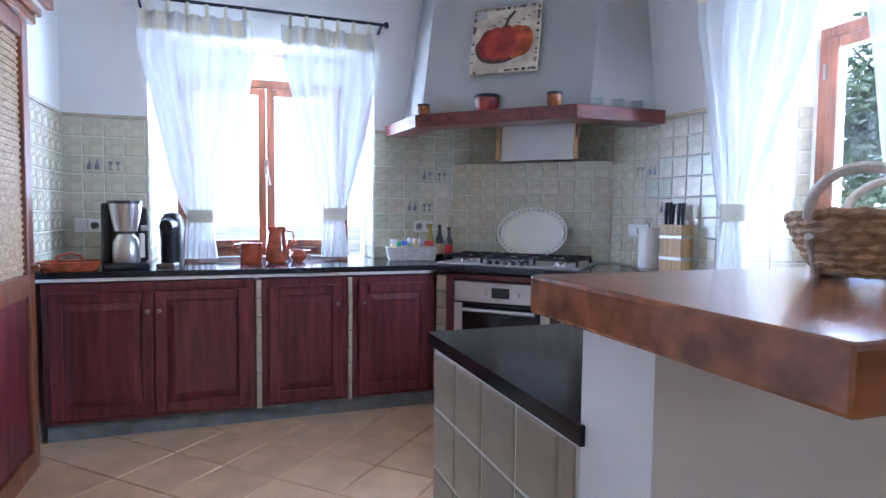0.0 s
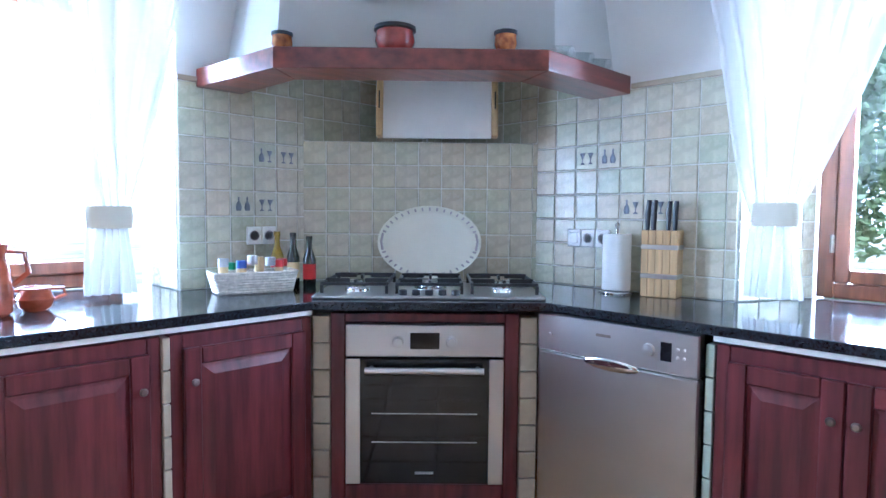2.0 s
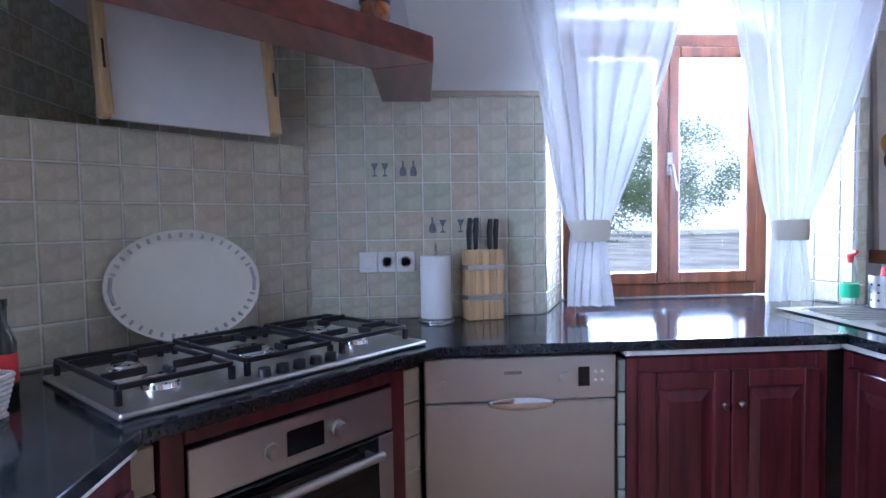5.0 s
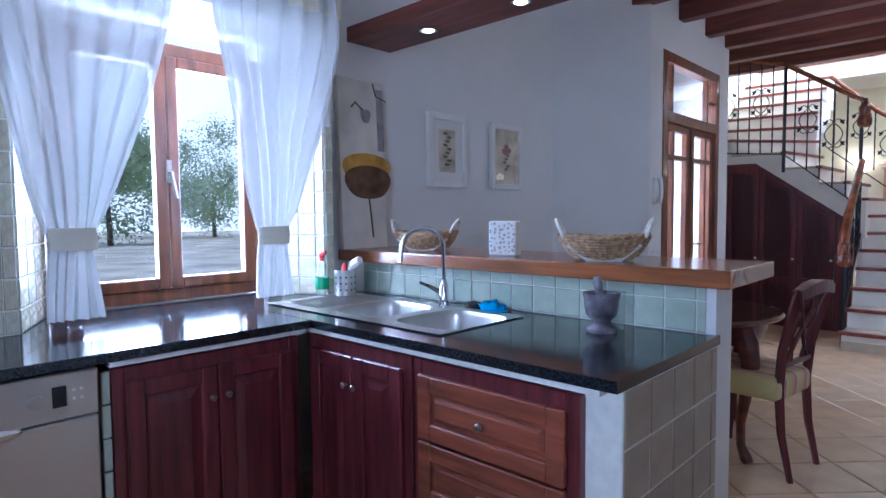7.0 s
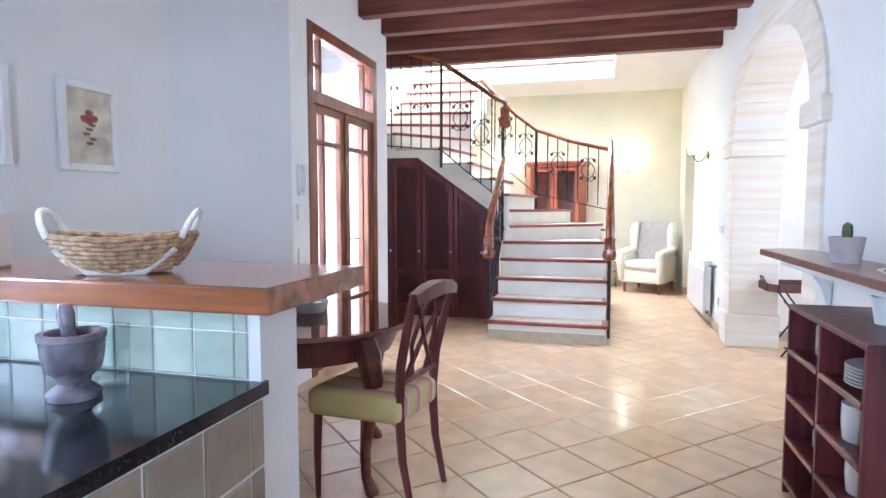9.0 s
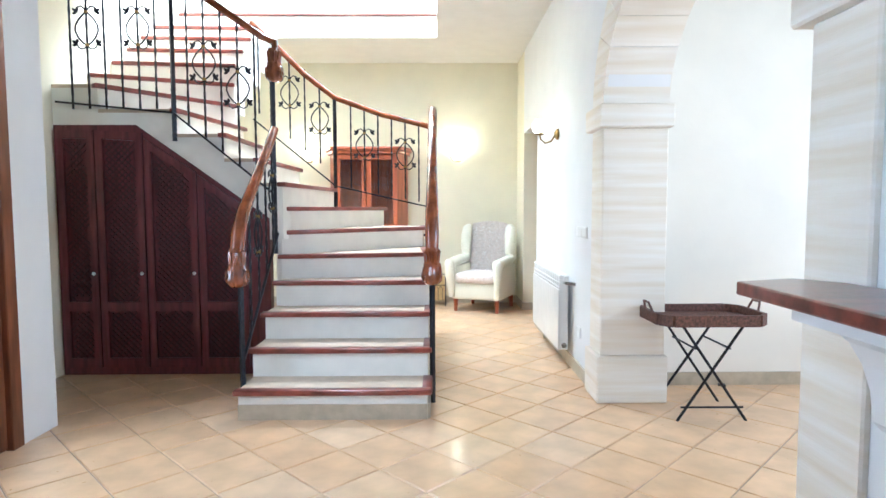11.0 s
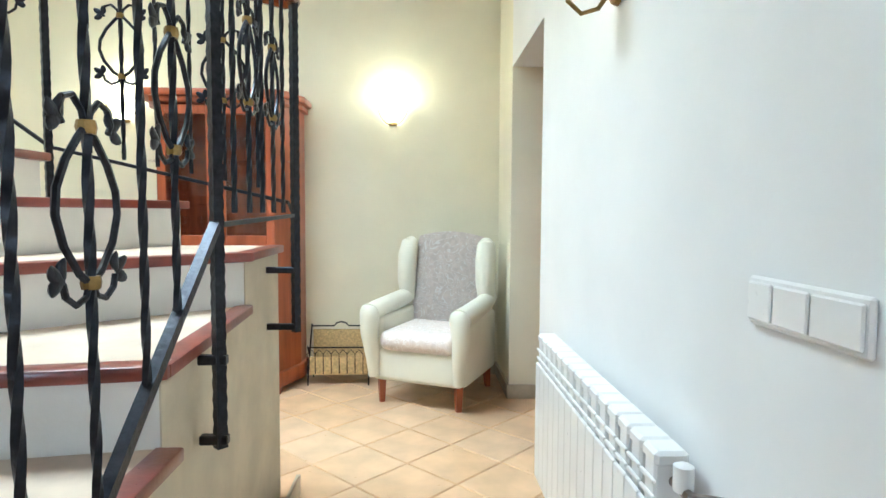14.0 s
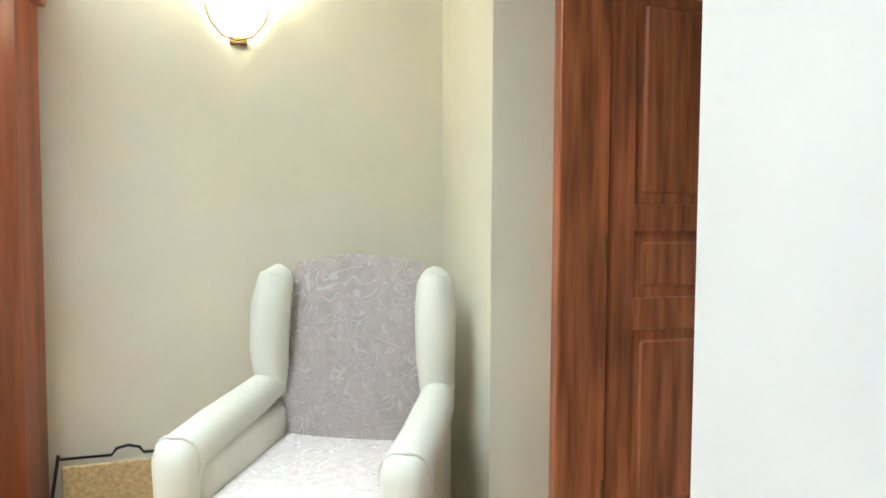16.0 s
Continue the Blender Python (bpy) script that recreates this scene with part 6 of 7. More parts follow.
# ---- kitchen things ----
WT = 0.8805
cm = thing("coffee_machine", -0.25, 3.80, WT, 12, "black and steel filter coffee machine with a steel jug", "coffee machine")
part("base", box(-0.11, -0.12, 0, 0.11, 0.12, 0.03, 0.008), BLACK, cm)
part("tower", box(-0.11, 0.02, 0.03, 0.11, 0.12, 0.33, 0.01), BLACK, cm)
part("filter_holder", lathe([(0.055, 0.20), (0.075, 0.30), (0.08, 0.345), (0.07, 0.35)], 24, m=Matrix.Translation((0, -0.035, 0))), STEEL, cm, "steel filter holder")
part("lid", lathe([(0.082, 0.345), (0.082, 0.362), (0.001, 0.366)], 24, m=Matrix.Translation((0, -0.03, 0))), BLACK, cm)
part("jug", lathe([(0.062, 0.032), (0.068, 0.05), (0.066, 0.14), (0.045, 0.185), (0.04, 0.19)], 24, m=Matrix.Translation((0, -0.035, 0))), STEEL, cm, "steel thermos jug")
part("jug_handle", box(0.06, -0.10, 0.06, 0.085, -0.07, 0.19, 0.006), WHITE, cm, "pale jug handle")
part("display", box(0.075, -0.005, 0.20, 0.108, 0.022, 0.23, 0.002), STEEL, cm)
part("tank", box(-0.112, -0.02, 0.03, -0.07, 0.10, 0.35, 0.01), BLACK, cm)
cap = thing("capsule_machine", -0.03, 3.93, WT, -10, "small rounded black capsule coffee machine", "coffee machine")
own = lathe([(0.065, 0.0), (0.07, 0.02), (0.068, 0.14), (0.075, 0.20), (0.07, 0.26), (0.045, 0.295), (0.001, 0.305)], 24)
own.transform(Matrix.Diagonal((0.85, 1.25, 1, 1)))
part("body", own, BLACK, cap)
part("head", tube([(0, -0.03, 0.235), (0, -0.13, 0.225)], [0.05, 0.035], 16), BLACK, cap)
part("drip_tray", box(-0.05, -0.15, 0, 0.05, -0.05, 0.02, 0.006), PEWTER, cap)
bt = thing("bread_basket", -0.49, 3.70, WT, 8, "flat reddish wicker basket with a hoop handle", "basket")
for k in range(4):
    pts = [(0.12 * math.copysign(abs(math.cos(a)) ** 0.6, math.cos(a)) * (1 + 0.05 * k), 0.08 * math.copysign(abs(math.sin(a)) ** 0.6, math.sin(a)) * (1 + 0.05 * k), 0.008 + 0.012 * k) for a in (2 * math.pi * i / 28 for i in range(28))]
    part("weave", tube(pts, 0.007, 6, closed=True), TERRA, bt)
part("bottom", prism([(-0.11, -0.07), (0.11, -0.07), (0.11, 0.07), (-0.11, 0.07)], 0, 0.008), TERRA, bt, soft=False)
part("handle", tube([(-0.07, 0.0, 0.03), (-0.05, 0, 0.075), (0, 0, 0.09), (0.05, 0, 0.075), (0.07, 0, 0.03)], 0.006, 8), TERRA, bt)


def pitcher(x, y, rz, s, profile, label, handles=1, name="jug"):
    t = thing(name, x, y, WT, rz, label, name, "terracotta jugs")
    part("body", lathe([(r * s, z * s) for r, z in profile], 28), TERRA, t)
    for k in range(handles):
        sg = 1 if k == 0 else -1
        hz = profile[-2][1]
        hr = max(r for r, _ in profile)
        part("handle", tube([(sg * hr * 0.8 * s, 0, hz * 0.9 * s), (sg * (hr + 0.03) * s, 0, hz * 0.88 * s), (sg * (hr + 0.038) * s, 0, hz * 0.6 * s), (sg * hr * 0.95 * s, 0, hz * 0.42 * s)], 0.008 * s, 8), TERRA, t)


pitcher(0.55, 3.98, -20, 1.0, [(0.055, 0), (0.065, 0.01), (0.07, 0.08), (0.06, 0.14), (0.052, 0.18), (0.062, 0.22), (0.058, 0.22), (0.05, 0.18)], "brown glazed terracotta water jug")
pitcher(0.40, 3.96, 160, 1.0, [(0.058, 0), (0.064, 0.008), (0.066, 0.05), (0.06, 0.10), (0.064, 0.125), (0.06, 0.125), (0.055, 0.10)], "brown glazed terracotta mug", name="mug")
pitcher(0.68, 4.02, 0, 0.8, [(0.04, 0), (0.06, 0.02), (0.068, 0.05), (0.05, 0.085), (0.054, 0.095), (0.05, 0.095), (0.045, 0.085)], "brown glazed terracotta sugar bowl with two handles", 2, name="sugar_bowl")
# spice basket
sb = thing("spice_basket", 1.42, 4.00, WT, -14, "white wicker basket full of spice jars", "basket")
for k in range(8):
    f = 1 + 0.018 * k
    pts = [(0.15 * f * math.copysign(abs(math.cos(a)) ** 0.35, math.cos(a)), 0.07 * f * math.copysign(abs(math.sin(a)) ** 0.35, math.sin(a)), 0.008 + 0.0105 * k) for a in (2 * math.pi * i / 40 for i in range(40))]
    part("weave", tube(pts, 0.0062, 6, closed=True), WHITEWICKER, sb)
part("bottom", box(-0.145, -0.065, 0, 0.145, 0.065, 0.008), WHITEWICKER, sb, soft=False)
caps = [material("cap_" + n, c, 0.35, vary=0.05) for n, c in (("red", (0.55, 0.03, 0.03)), ("green", (0.05, 0.35, 0.15)), ("grey", (0.5, 0.5, 0.52)), ("blue", (0.06, 0.12, 0.45)), ("cream", (0.65, 0.5, 0.25)))]
for i, (x, y, ci, h) in enumerate(((-0.12, -0.02, 2, 0.13), (-0.085, 0.02, 1, 0.11), (-0.05, -0.02, 3, 0.12), (-0.01, -0.03, 2, 0.14), (0.03, 0.02, 4, 0.13), (0.065, -0.02, 2, 0.13), (0.10, -0.015, 0, 0.12), (0.125, 0.02, 0, 0.12))):
    m = sb.matrix_world @ Matrix.Translation((x, y, 0.009))
    t = thing("spice_jar", *m.translation, label="small spice jar with a coloured cap in the basket", category="jar", group="spice jars")
    part("jar", lathe([(0.018, 0), (0.019, h * 0.75)], 14), TUMBLER if i % 2 else caps[4], t)
    part("cap", lathe([(0.02, h * 0.75), (0.02, h), (0.001, h + 0.001)], 14), caps[ci], t, "coloured cap")
OIL = material("oil_bottle", (0.35, 0.26, 0.03), 0.1, vary=0.1, coat=0.5)
DARKBOTTLE = material("dark_bottle", (0.015, 0.02, 0.012), 0.08, vary=0.1, coat=0.5)
for x, y, h, mt2, lc in ((1.585, 4.10, 0.24, OIL, 0), (1.64, 4.06, 0.235, DARKBOTTLE, 2), (1.685, 4.00, 0.22, DARKBOTTLE, 0)):
    t = thing("oil_bottle", x, y, WT, label="tall glass oil or vinegar bottle with a label", category="bottle", group="oil bottles")
    part("bottle", lathe([(0.026, 0), (0.028, 0.01), (0.028, h * 0.55), (0.012, h * 0.75), (0.012, h * 0.92), (0.014, h * 0.92), (0.014, h)], 18), mt2, t)
    part("label", lathe([(0.0285, h * 0.15), (0.0288, h * 0.16), (0.0288, h * 0.44), (0.0285, h * 0.45)], 18), caps[lc if lc == 0 else 4], t, "coloured paper label")
# oval tray leaning behind the hob
ot = thing("oval_tray", 2.176, 3.752, WT, -45, "cream lacquered oval tray with a pierced rim leaning on the tiles", "tray")
own = bmesh.new()
rings = []
for f, d in ((0.001, 0.0), (0.80, 0.0), (0.86, -0.006), (0.97, -0.02), (1.0, -0.022), (1.0, -0.012), (0.9, 0.012), (0.001, 0.012)):
    rings.append([own.verts.new((0.245 * f * math.cos(a), d, 0.18 + 0.175 * f * math.sin(a))) for a in (2 * math.pi * i / 48 for i in range(48))])
for a, b in zip(rings, rings[1:]):
    for i in range(48):
        own.faces.new((a[i], a[(i + 1) % 48], b[(i + 1) % 48], b[i]))
LEAN = Matrix.Translation((0, 0, 0.012)) @ Matrix.Rotation(radians(-14), 4, "X")
own.transform(LEAN)
part("dish", own, CREAMPAINT, ot)
for i in range(40):
    a = 2 * math.pi * i / 40
    if abs(math.sin(a)) < 0.25:
        continue
    own = box(-0.004, -0.017, -0.009, 0.004, -0.012, 0.009)
    own.transform(LEAN @ Matrix.Translation((0.225 * math.cos(a), -0.001, 0.18 + 0.161 * math.sin(a))) @ Matrix.Rotation(-a + math.pi / 2, 4, "Y"))
    part("rim_cutout", own, GREYPOT, ot, soft=False)
for sx in (-1, 1):
    own = tube([(sx * 0.22, -0.018, 0.14), (sx * 0.228, -0.018, 0.18), (sx * 0.22, -0.018, 0.22)], 0.006, 8)
    own.transform(LEAN)
    part("hand_hole", own, GREYPOT, ot)
# framed tray on the ledge in the hood
wtx = thing("serving_tray", 2.19, 3.72, 1.553, -45, "white serving tray with wooden ends standing on the ledge", "tray")
Lm = Matrix.Rotation(radians(-8), 4, "X")
for nm, b, m2 in (("panel", box(-0.25, 0, 0, 0.25, 0.012, 0.34), PAPER), ("end", box(-0.28, -0.03, 0, -0.25, 0.02, 0.34, 0.006), BAMBOO), ("end", box(0.25, -0.03, 0, 0.28, 0.02, 0.34, 0.006), BAMBOO), ("rim", box(-0.25, -0.02, 0.33, 0.25, 0.015, 0.345, 0.003), BAMBOO)):
    b.transform(Lm)
    part(nm, b, m2, wtx, soft=False)
for sx in (-1, 1):
    b = box(sx * 0.266 - 0.003, -0.034, 0.13, sx * 0.266 + 0.003, -0.028, 0.21)
    b.transform(Lm)
    part("grip_hole", b, BLACK, wtx, soft=False)
# kitchen roll and knife block
kr = thing("kitchen_roll", 2.52, 2.98, WT, label="white kitchen roll on a chrome stand", category="kitchen roll")
part("stand", lathe([(0.07, 0), (0.07, 0.006), (0.06, 0.01), (0.006, 0.012), (0.006, 0.27), (0.001, 0.27)], 24), CHROME, kr)
part("roll", lathe([(0.02, 0.014), (0.058, 0.014), (0.058, 0.245), (0.02, 0.245)], 32), PAPER, kr, "embossed white paper roll")
part("ring", tube(arc(0, 0, 0.28, 0.014, 0, 340, 14), 0.003, 6), CHROME, kr)
kb = thing("knife_block", 2.553, 2.80, WT, -80, "bamboo knife block with steel bands and black-handled knives", "knife block")
for i in range(5):
    part("slat", box(-0.07 + i * 0.028, -0.05, 0, -0.043 + i * 0.028, 0.05, 0.265, 0.002), BAMBOO, kb)
for z in (0.075, 0.19):
    part("band", box(-0.0715, -0.0515, z, 0.0715, 0.0515, z + 0.018, 0.001), STEEL, kb, "steel band")
for i, (x, y, h) in enumerate(((-0.055, -0.02, 0.12), (-0.03, -0.02, 0.12), (-0.045, 0.02, 0.11), (0.025, -0.02, 0.115), (0.05, -0.02, 0.115))):
    part("knife_handle", tube([(x, y, 0.265), (x, y, 0.265 + h * 0.6), (x + 0.004, y, 0.265 + h)], [0.008, 0.011, 0.009], 8), BLACK, kb, "black knife handle")


def socket(x, y, z, rz, n, kinds, label):
    t = thing("wall_socket", x, y, z, rz, label, "socket", "wall sockets")
    for i in range(n):
        part("plate", box(i * 0.072, -0.010, 0, i * 0.072 + 0.07, 0, 0.08, 0.004), WHITE, t)
        if kinds[i]:
            part("socket_well", lathe([(0.022, 0), (0.022, 0.003), (0.018, 0.0005), (0.001, 0.0005)], 20, m=Matrix.Translation((i * 0.072 + 0.035, -0.0095, 0.04)) @ pose(0, 0, 0, 90, 0, 0)), GREYPOT, t, "round socket well")
        else:
            part("rocker", box(i * 0.072 + 0.012, -0.014, 0.015, i * 0.072 + 0.058, -0.009, 0.065, 0.003), WHITE, t)


socket(2.604, 3.27, 1.06, -90, 3, (0, 1, 1), "white switch and double socket on the tiles")
socket(1.50, 4.219, 1.06, 0, 2, (1, 1), "white double socket on the tiles")
socket(-0.58, 4.219, 1.06, 0, 2, (0, 1), "white socket with a plugged black cable")
# jars and glasses on the mantle
MZ = 1.7905
for x, y, r, h, mt2, nm in ((1.42, 3.76, 0.038, 0.075, AMBER, "candle_jar"), (1.72, 3.47, 0.075, 0.10, RED, "candle_bowl"), (2.00, 3.17, 0.042, 0.085, AMBER, "candle_jar")):
    t = thing(nm, x, y, MZ, label="glazed red and amber candle pot on the mantle", category="candle pot", group="candle pots")
    part("pot", lathe([(r * 0.6, 0), (r * 0.75, 0.005), (r, h * 0.45), (r * 0.92, h * 0.85), (r * 0.95, h * 0.9)], 24), mt2, t)
    part("rim", lathe([(r * 0.93, h * 0.84), (r * 1.04, h * 0.88), (r * 1.04, h), (r * 0.9, h), (r * 0.85, h * 0.9), (0.001, h * 0.9)], 24), BLACK, t, "dark glazed rim")
for x, y in ((2.16, 3.07), (2.29, 3.06), (2.42, 3.06)):
    t = thing("tumbler", x, y, MZ + 0.027, 60, "clear glass tumbler lying on the mantle", "glass", "tumblers on the mantle")
    part("glass", lathe([(0.022, 0), (0.023, 0.004), (0.027, 0.075), (0.025, 0.075), (0.021, 0.008), (0.001, 0.006)], 20, m=pose(0, 0, 0, 90, 0, 0)), TUMBLER, t)


# ---- pictures ----
def blob(cx, cz, rx, rz2, y, n=28, wob=0.0, bm=None):
    own = bmesh.new()
    own.faces.new([own.verts.new((cx + rx * (1 + wob * math.sin(3 * a)) * math.cos(a), y, cz + rz2 * (1 + wob * math.cos(2 * a)) * math.sin(a))) for a in (2 * math.pi * i / n for i in range(n))])
    return merge(bm, own)


AGED = material("aged_canvas", (0.66, 0.60, 0.46), 0.8, vary=0.3, scale=9, second=(0.42, 0.34, 0.24))
PUMPKIN = material("painted_orange_red", (0.45, 0.05, 0.025), 0.7, vary=0.5, scale=9, second=(0.20, 0.02, 0.02))
STALK = material("painted_brown", (0.12, 0.06, 0.04), 0.7, vary=0.3, scale=30)
pp = thing("pumpkin_picture", 1.815, 3.452, 2.02, -45, "square canvas print of a red pumpkin on aged paper", "picture")
T = Matrix.Rotation(radians(-13), 4, "X")
for nm, b, m2 in (("canvas", box(-0.21, -0.03, 0, 0.21, -0.003, 0.42, 0.003), AGED), ("painted_shadow", blob(-0.035, 0.155, 0.15, 0.105, -0.0305, wob=0.05), STALK), ("painted_stalk", tube([(0.0, -0.031, 0.28), (0.01, -0.031, 0.33), (0.05, -0.031, 0.38)], [0.012, 0.010, 0.008], 6), STALK), ("painted_stamp", box(-0.195, -0.0312, 0.35, -0.125, -0.0302, 0.405), GREYPOT)):
    b.transform(T)
    part(nm, b, m2, pp, soft=False)
LOBES = [PUMPKIN, material("painted_crimson", (0.34, 0.03, 0.03), 0.7, vary=0.4, scale=12), material("painted_vermilion", (0.52, 0.10, 0.03), 0.7, vary=0.4, scale=12)]
for i, (cx, rx, h, k) in enumerate(((-0.10, 0.065, 0.095, 1), (0.11, 0.065, 0.095, 2), (-0.055, 0.07, 0.105, 0), (0.07, 0.07, 0.105, 2), (0.005, 0.068, 0.11, 0))):
    b = blob(cx, 0.185, rx, h, -0.0309 - 0.0003 * i)
    b.transform(T)
    part("painted_lobe", b, LOBES[k], pp, soft=False)
for i in range(9):
    b = box(-0.08 + 0.03 * i, -0.0311, 0.30 + 0.018 * (i % 5), -0.062 + 0.03 * i, -0.0302, 0.306 + 0.018 * (i % 5))
    b.transform(T)
    part("faded_writing", b, STALK, pp, soft=False)
for i in range(60):
    a = random.random() * 0.40
    e = random.choice(((a - 0.2, 0.008), (a - 0.2, 0.405), (-0.2, a), (0.198, a)))
    b = blob(e[0], e[1], 0.005 + 0.008 * random.random(), 0.005 + 0.010 * random.random(), -0.0312, 9, 0.35)
    b.transform(T)
    part("worn_spot", b, STALK, pp, soft=False)
POPPY = material("painted_ochre", (0.50, 0.27, 0.03), 0.7, vary=0.3, scale=12)
UMBER = material("painted_umber", (0.14, 0.07, 0.03), 0.7, vary=0.4, scale=14)
PALE = material("pale_canvas", (0.66, 0.61, 0.50), 0.8, vary=0.12, scale=4, second=(0.5, 0.46, 0.42))
GREYWASH = material("grey_wash", (0.36, 0.33, 0.33), 0.8, vary=0.3, scale=10)
cv = thing("poppy_canvas", 2.722, 1.062, 1.1005, -90, "tall canvas painting of an ochre poppy leaning on the wall", "painting")
T = Matrix.Rotation(radians(-2.5), 4, "X")
W0 = 0.315
for nm, b, m2 in (("canvas", box(0, -0.03, 0, W0, 0.0, 0.94, 0.002), PALE), ("petals", blob(0.185, 0.44, 0.17, 0.10, -0.0312, wob=0.08), POPPY), ("petals", blob(0.19, 0.37, 0.165, 0.10, -0.0318, wob=0.06), UMBER), ("stem", tube([(0.19, -0.031, 0.28), (0.20, -0.031, 0.18), (0.21, -0.031, 0.06)], 0.005, 6), UMBER), ("painted_bud", blob(0.19, 0.74, 0.035, 0.045, -0.0312, wob=0.15), GREYWASH), ("painted_stem", tube([(0.09, -0.031, 0.78), (0.12, -0.031, 0.81), (0.17, -0.031, 0.77)], 0.005, 6), UMBER), ("wash", box(0.27, -0.0311, 0.55, 0.32, -0.0303, 0.9), GREYWASH), ("painted_stem", tube([(0.25, -0.031, 0.93), (0.27, -0.031, 0.86), (0.34, -0.031, 0.84)], 0.004, 6), UMBER)):
    b.transform(T)
    part(nm, b, m2, cv, soft=False)
for y0, flower in ((0.36, 0), (-0.275, 1)):
    t = thing("framed_print", 2.76, y0, 1.462, -90, "white framed botanical print on the wall" if not flower else "white framed print of a pink flower on the wall", "picture", "framed prints")
    w, h = 0.375, 0.475
    f = 0.042
    b = box(0, -0.03, 0, f, 0, h, 0.005)
    box(w - f, -0.03, 0, w, 0, h, 0.005, bm=b)
    box(f, -0.03, 0, w - f, 0, f, 0.005, bm=b)
    box(f, -0.03, h - f, w - f, 0, h, 0.005, bm=b)
    part("frame", b, WHITE, t, "white painted frame")
    part("mount", box(f, -0.012, f, w - f, -0.004, h - f), AGED if flower else PAPER, t, "card mount", soft=False)
    part("print", box(0.11, -0.0135, 0.10, w - 0.11, -0.0122, h - 0.10), AGED, t, "aged paper print", soft=False)
    for i in range(9 if not flower else 5):
        zz = 0.15 + 0.025 * i
        part("painted_leaf", blob(w / 2 + 0.022 * math.sin(i * 2.1), zz, 0.024, 0.012, -0.0139, 10, 0.2), UMBER if flower else LEAFGREEN, t, soft=False)
    if flower:
        for dx, dz in ((0, 0.27), (0.03, 0.285), (-0.03, 0.28), (0.0, 0.31)):
            part("painted_petal", blob(w / 2 + dx, dz, 0.026, 0.022, -0.0142, 12, 0.15), RED, t, soft=False)
    pn = part("glazing", box(f, -0.02, f, w - f, -0.018, h - f), GLASS, t, soft=False)
    pn.visible_shadow = False


# ---- things on the bar and peninsula ----
BZ = 1.1005
def boat_basket(x, y, rz, s, mat, label):
    t = thing("woven_basket", x, y, BZ, rz, label, "basket", "woven baskets")
    for k in range(8):
        f = 0.62 + 0.38 * (k / 7) ** 0.6
        pts = [(0.19 * s * f * math.cos(a), 0.13 * s * f * math.sin(a), (0.012 + 0.0115 * k + (0.004 if (i + k) % 2 else 0)) * s + 0.012 * abs(math.cos(a)) * k / 7) for i, a in enumerate(2 * math.pi * i / 40 for i in range(40))]
        part("weave", tube(pts, 0.0095 * s, 6, closed=True), mat, t)
    part("bottom", lathe([(0.001, 0.004), (0.115 * s, 0.004), (0.12 * s, 0.010), (0.115 * s, 0.014), (0.001, 0.014)], 24, m=Matrix.Diagonal((1, 0.7, 1, 1))), mat, t)
    for sx in (-1, 1):
        hp = [(sx * (0.165 + 0.035 * math.sin(a)) * s, -0.075 * math.cos(a) * s, (0.10 + 0.075 * math.sin(a)) * s) for a in (math.pi * i / 14 for i in range(15))]
        part("handle", tube(hp, 0.0085 * s, 8), ROPE, t, "white wrapped handle")
    part("runner", tube([(-0.15 * s, 0.07, 0.07 * s), (-0.07 * s, 0.07, 0.006), (0.07 * s, 0.07, 0.006), (0.15 * s, 0.07, 0.07 * s)], 0.007, 8), ROPE, t, "white wrapped runner")
    return t


boat_basket(2.31, 0.82, 28, 0.90, WICKER, "boat-shaped straw basket with white handles on the bar")
boat_basket(1.255, 0.88, 28, 0.92, WICKER, "boat-shaped straw basket with white handles on the bar")
nb = thing("napkin_box", 1.735, 0.89, BZ, 15, "white pierced metal box on the bar", "box")
part("body", box(-0.065, -0.035, 0, 0.065, 0.035, 0.155, 0.006), WHITE, nb)
for i in range(6):
    for j in range(7):
        part("piercing", blob(-0.052 + 0.021 * i + random.uniform(-0.006, 0.006), 0.02 + 0.0195 * j + random.uniform(-0.006, 0.006), 0.004 + 0.004 * random.random(), 0.004 + 0.005 * random.random(), 0.0358, 8, 0.2), GREYPOT, nb, soft=False)
PESTLE = material("dark_marble", (0.20, 0.18, 0.20), 0.22, vary=0.5, scale=18, second=(0.07, 0.065, 0.075))
mo = thing("mortar", 1.10, 1.185, WT, label="dark marble mortar with its pestle", category="mortar")
part("mortar_bowl", lathe([(0.05, 0), (0.052, 0.012), (0.03, 0.03), (0.032, 0.04), (0.052, 0.06), (0.058, 0.09), (0.06, 0.118), (0.063, 0.122), (0.063, 0.135), (0.05, 0.135), (0.045, 0.09), (0.001, 0.07)], 28), PESTLE, mo)
part("pestle", tube([(0, 0, 0.08), (0.01, 0, 0.14), (0.015, 0, 0.17), (0.018, 0, 0.19)], [0.018, 0.014, 0.017, 0.012], 12), PESTLE, mo, "marble pestle")
t = thing("tumbler", 1.10, 1.085, WT, label="clear tall glass beside the mortar", category="glass")
part("glass", lathe([(0.033, 0), (0.034, 0.006), (0.036, 0.13), (0.034, 0.13), (0.032, 0.01), (0.001, 0.008)], 24), TUMBLER, t)
BLUE = material("blue_cloth", (0.03, 0.30, 0.62), 0.9, vary=0.2, scale=30, bump=0.4)
own = bmesh.new()
bmesh.ops.create_icosphere(own, subdivisions=3, radius=1)
for v in own.verts:
    n5 = noise.noise(v.co * 2.2)
    v.co = Vector((v.co.x * 0.065 * (1 + 0.35 * n5), v.co.y * 0.04, max(0, (v.co.z + 0.4)) * 0.028 * (1 + 0.6 * n5)))
own.transform(Matrix.Translation((1.66, 1.075, WT)))
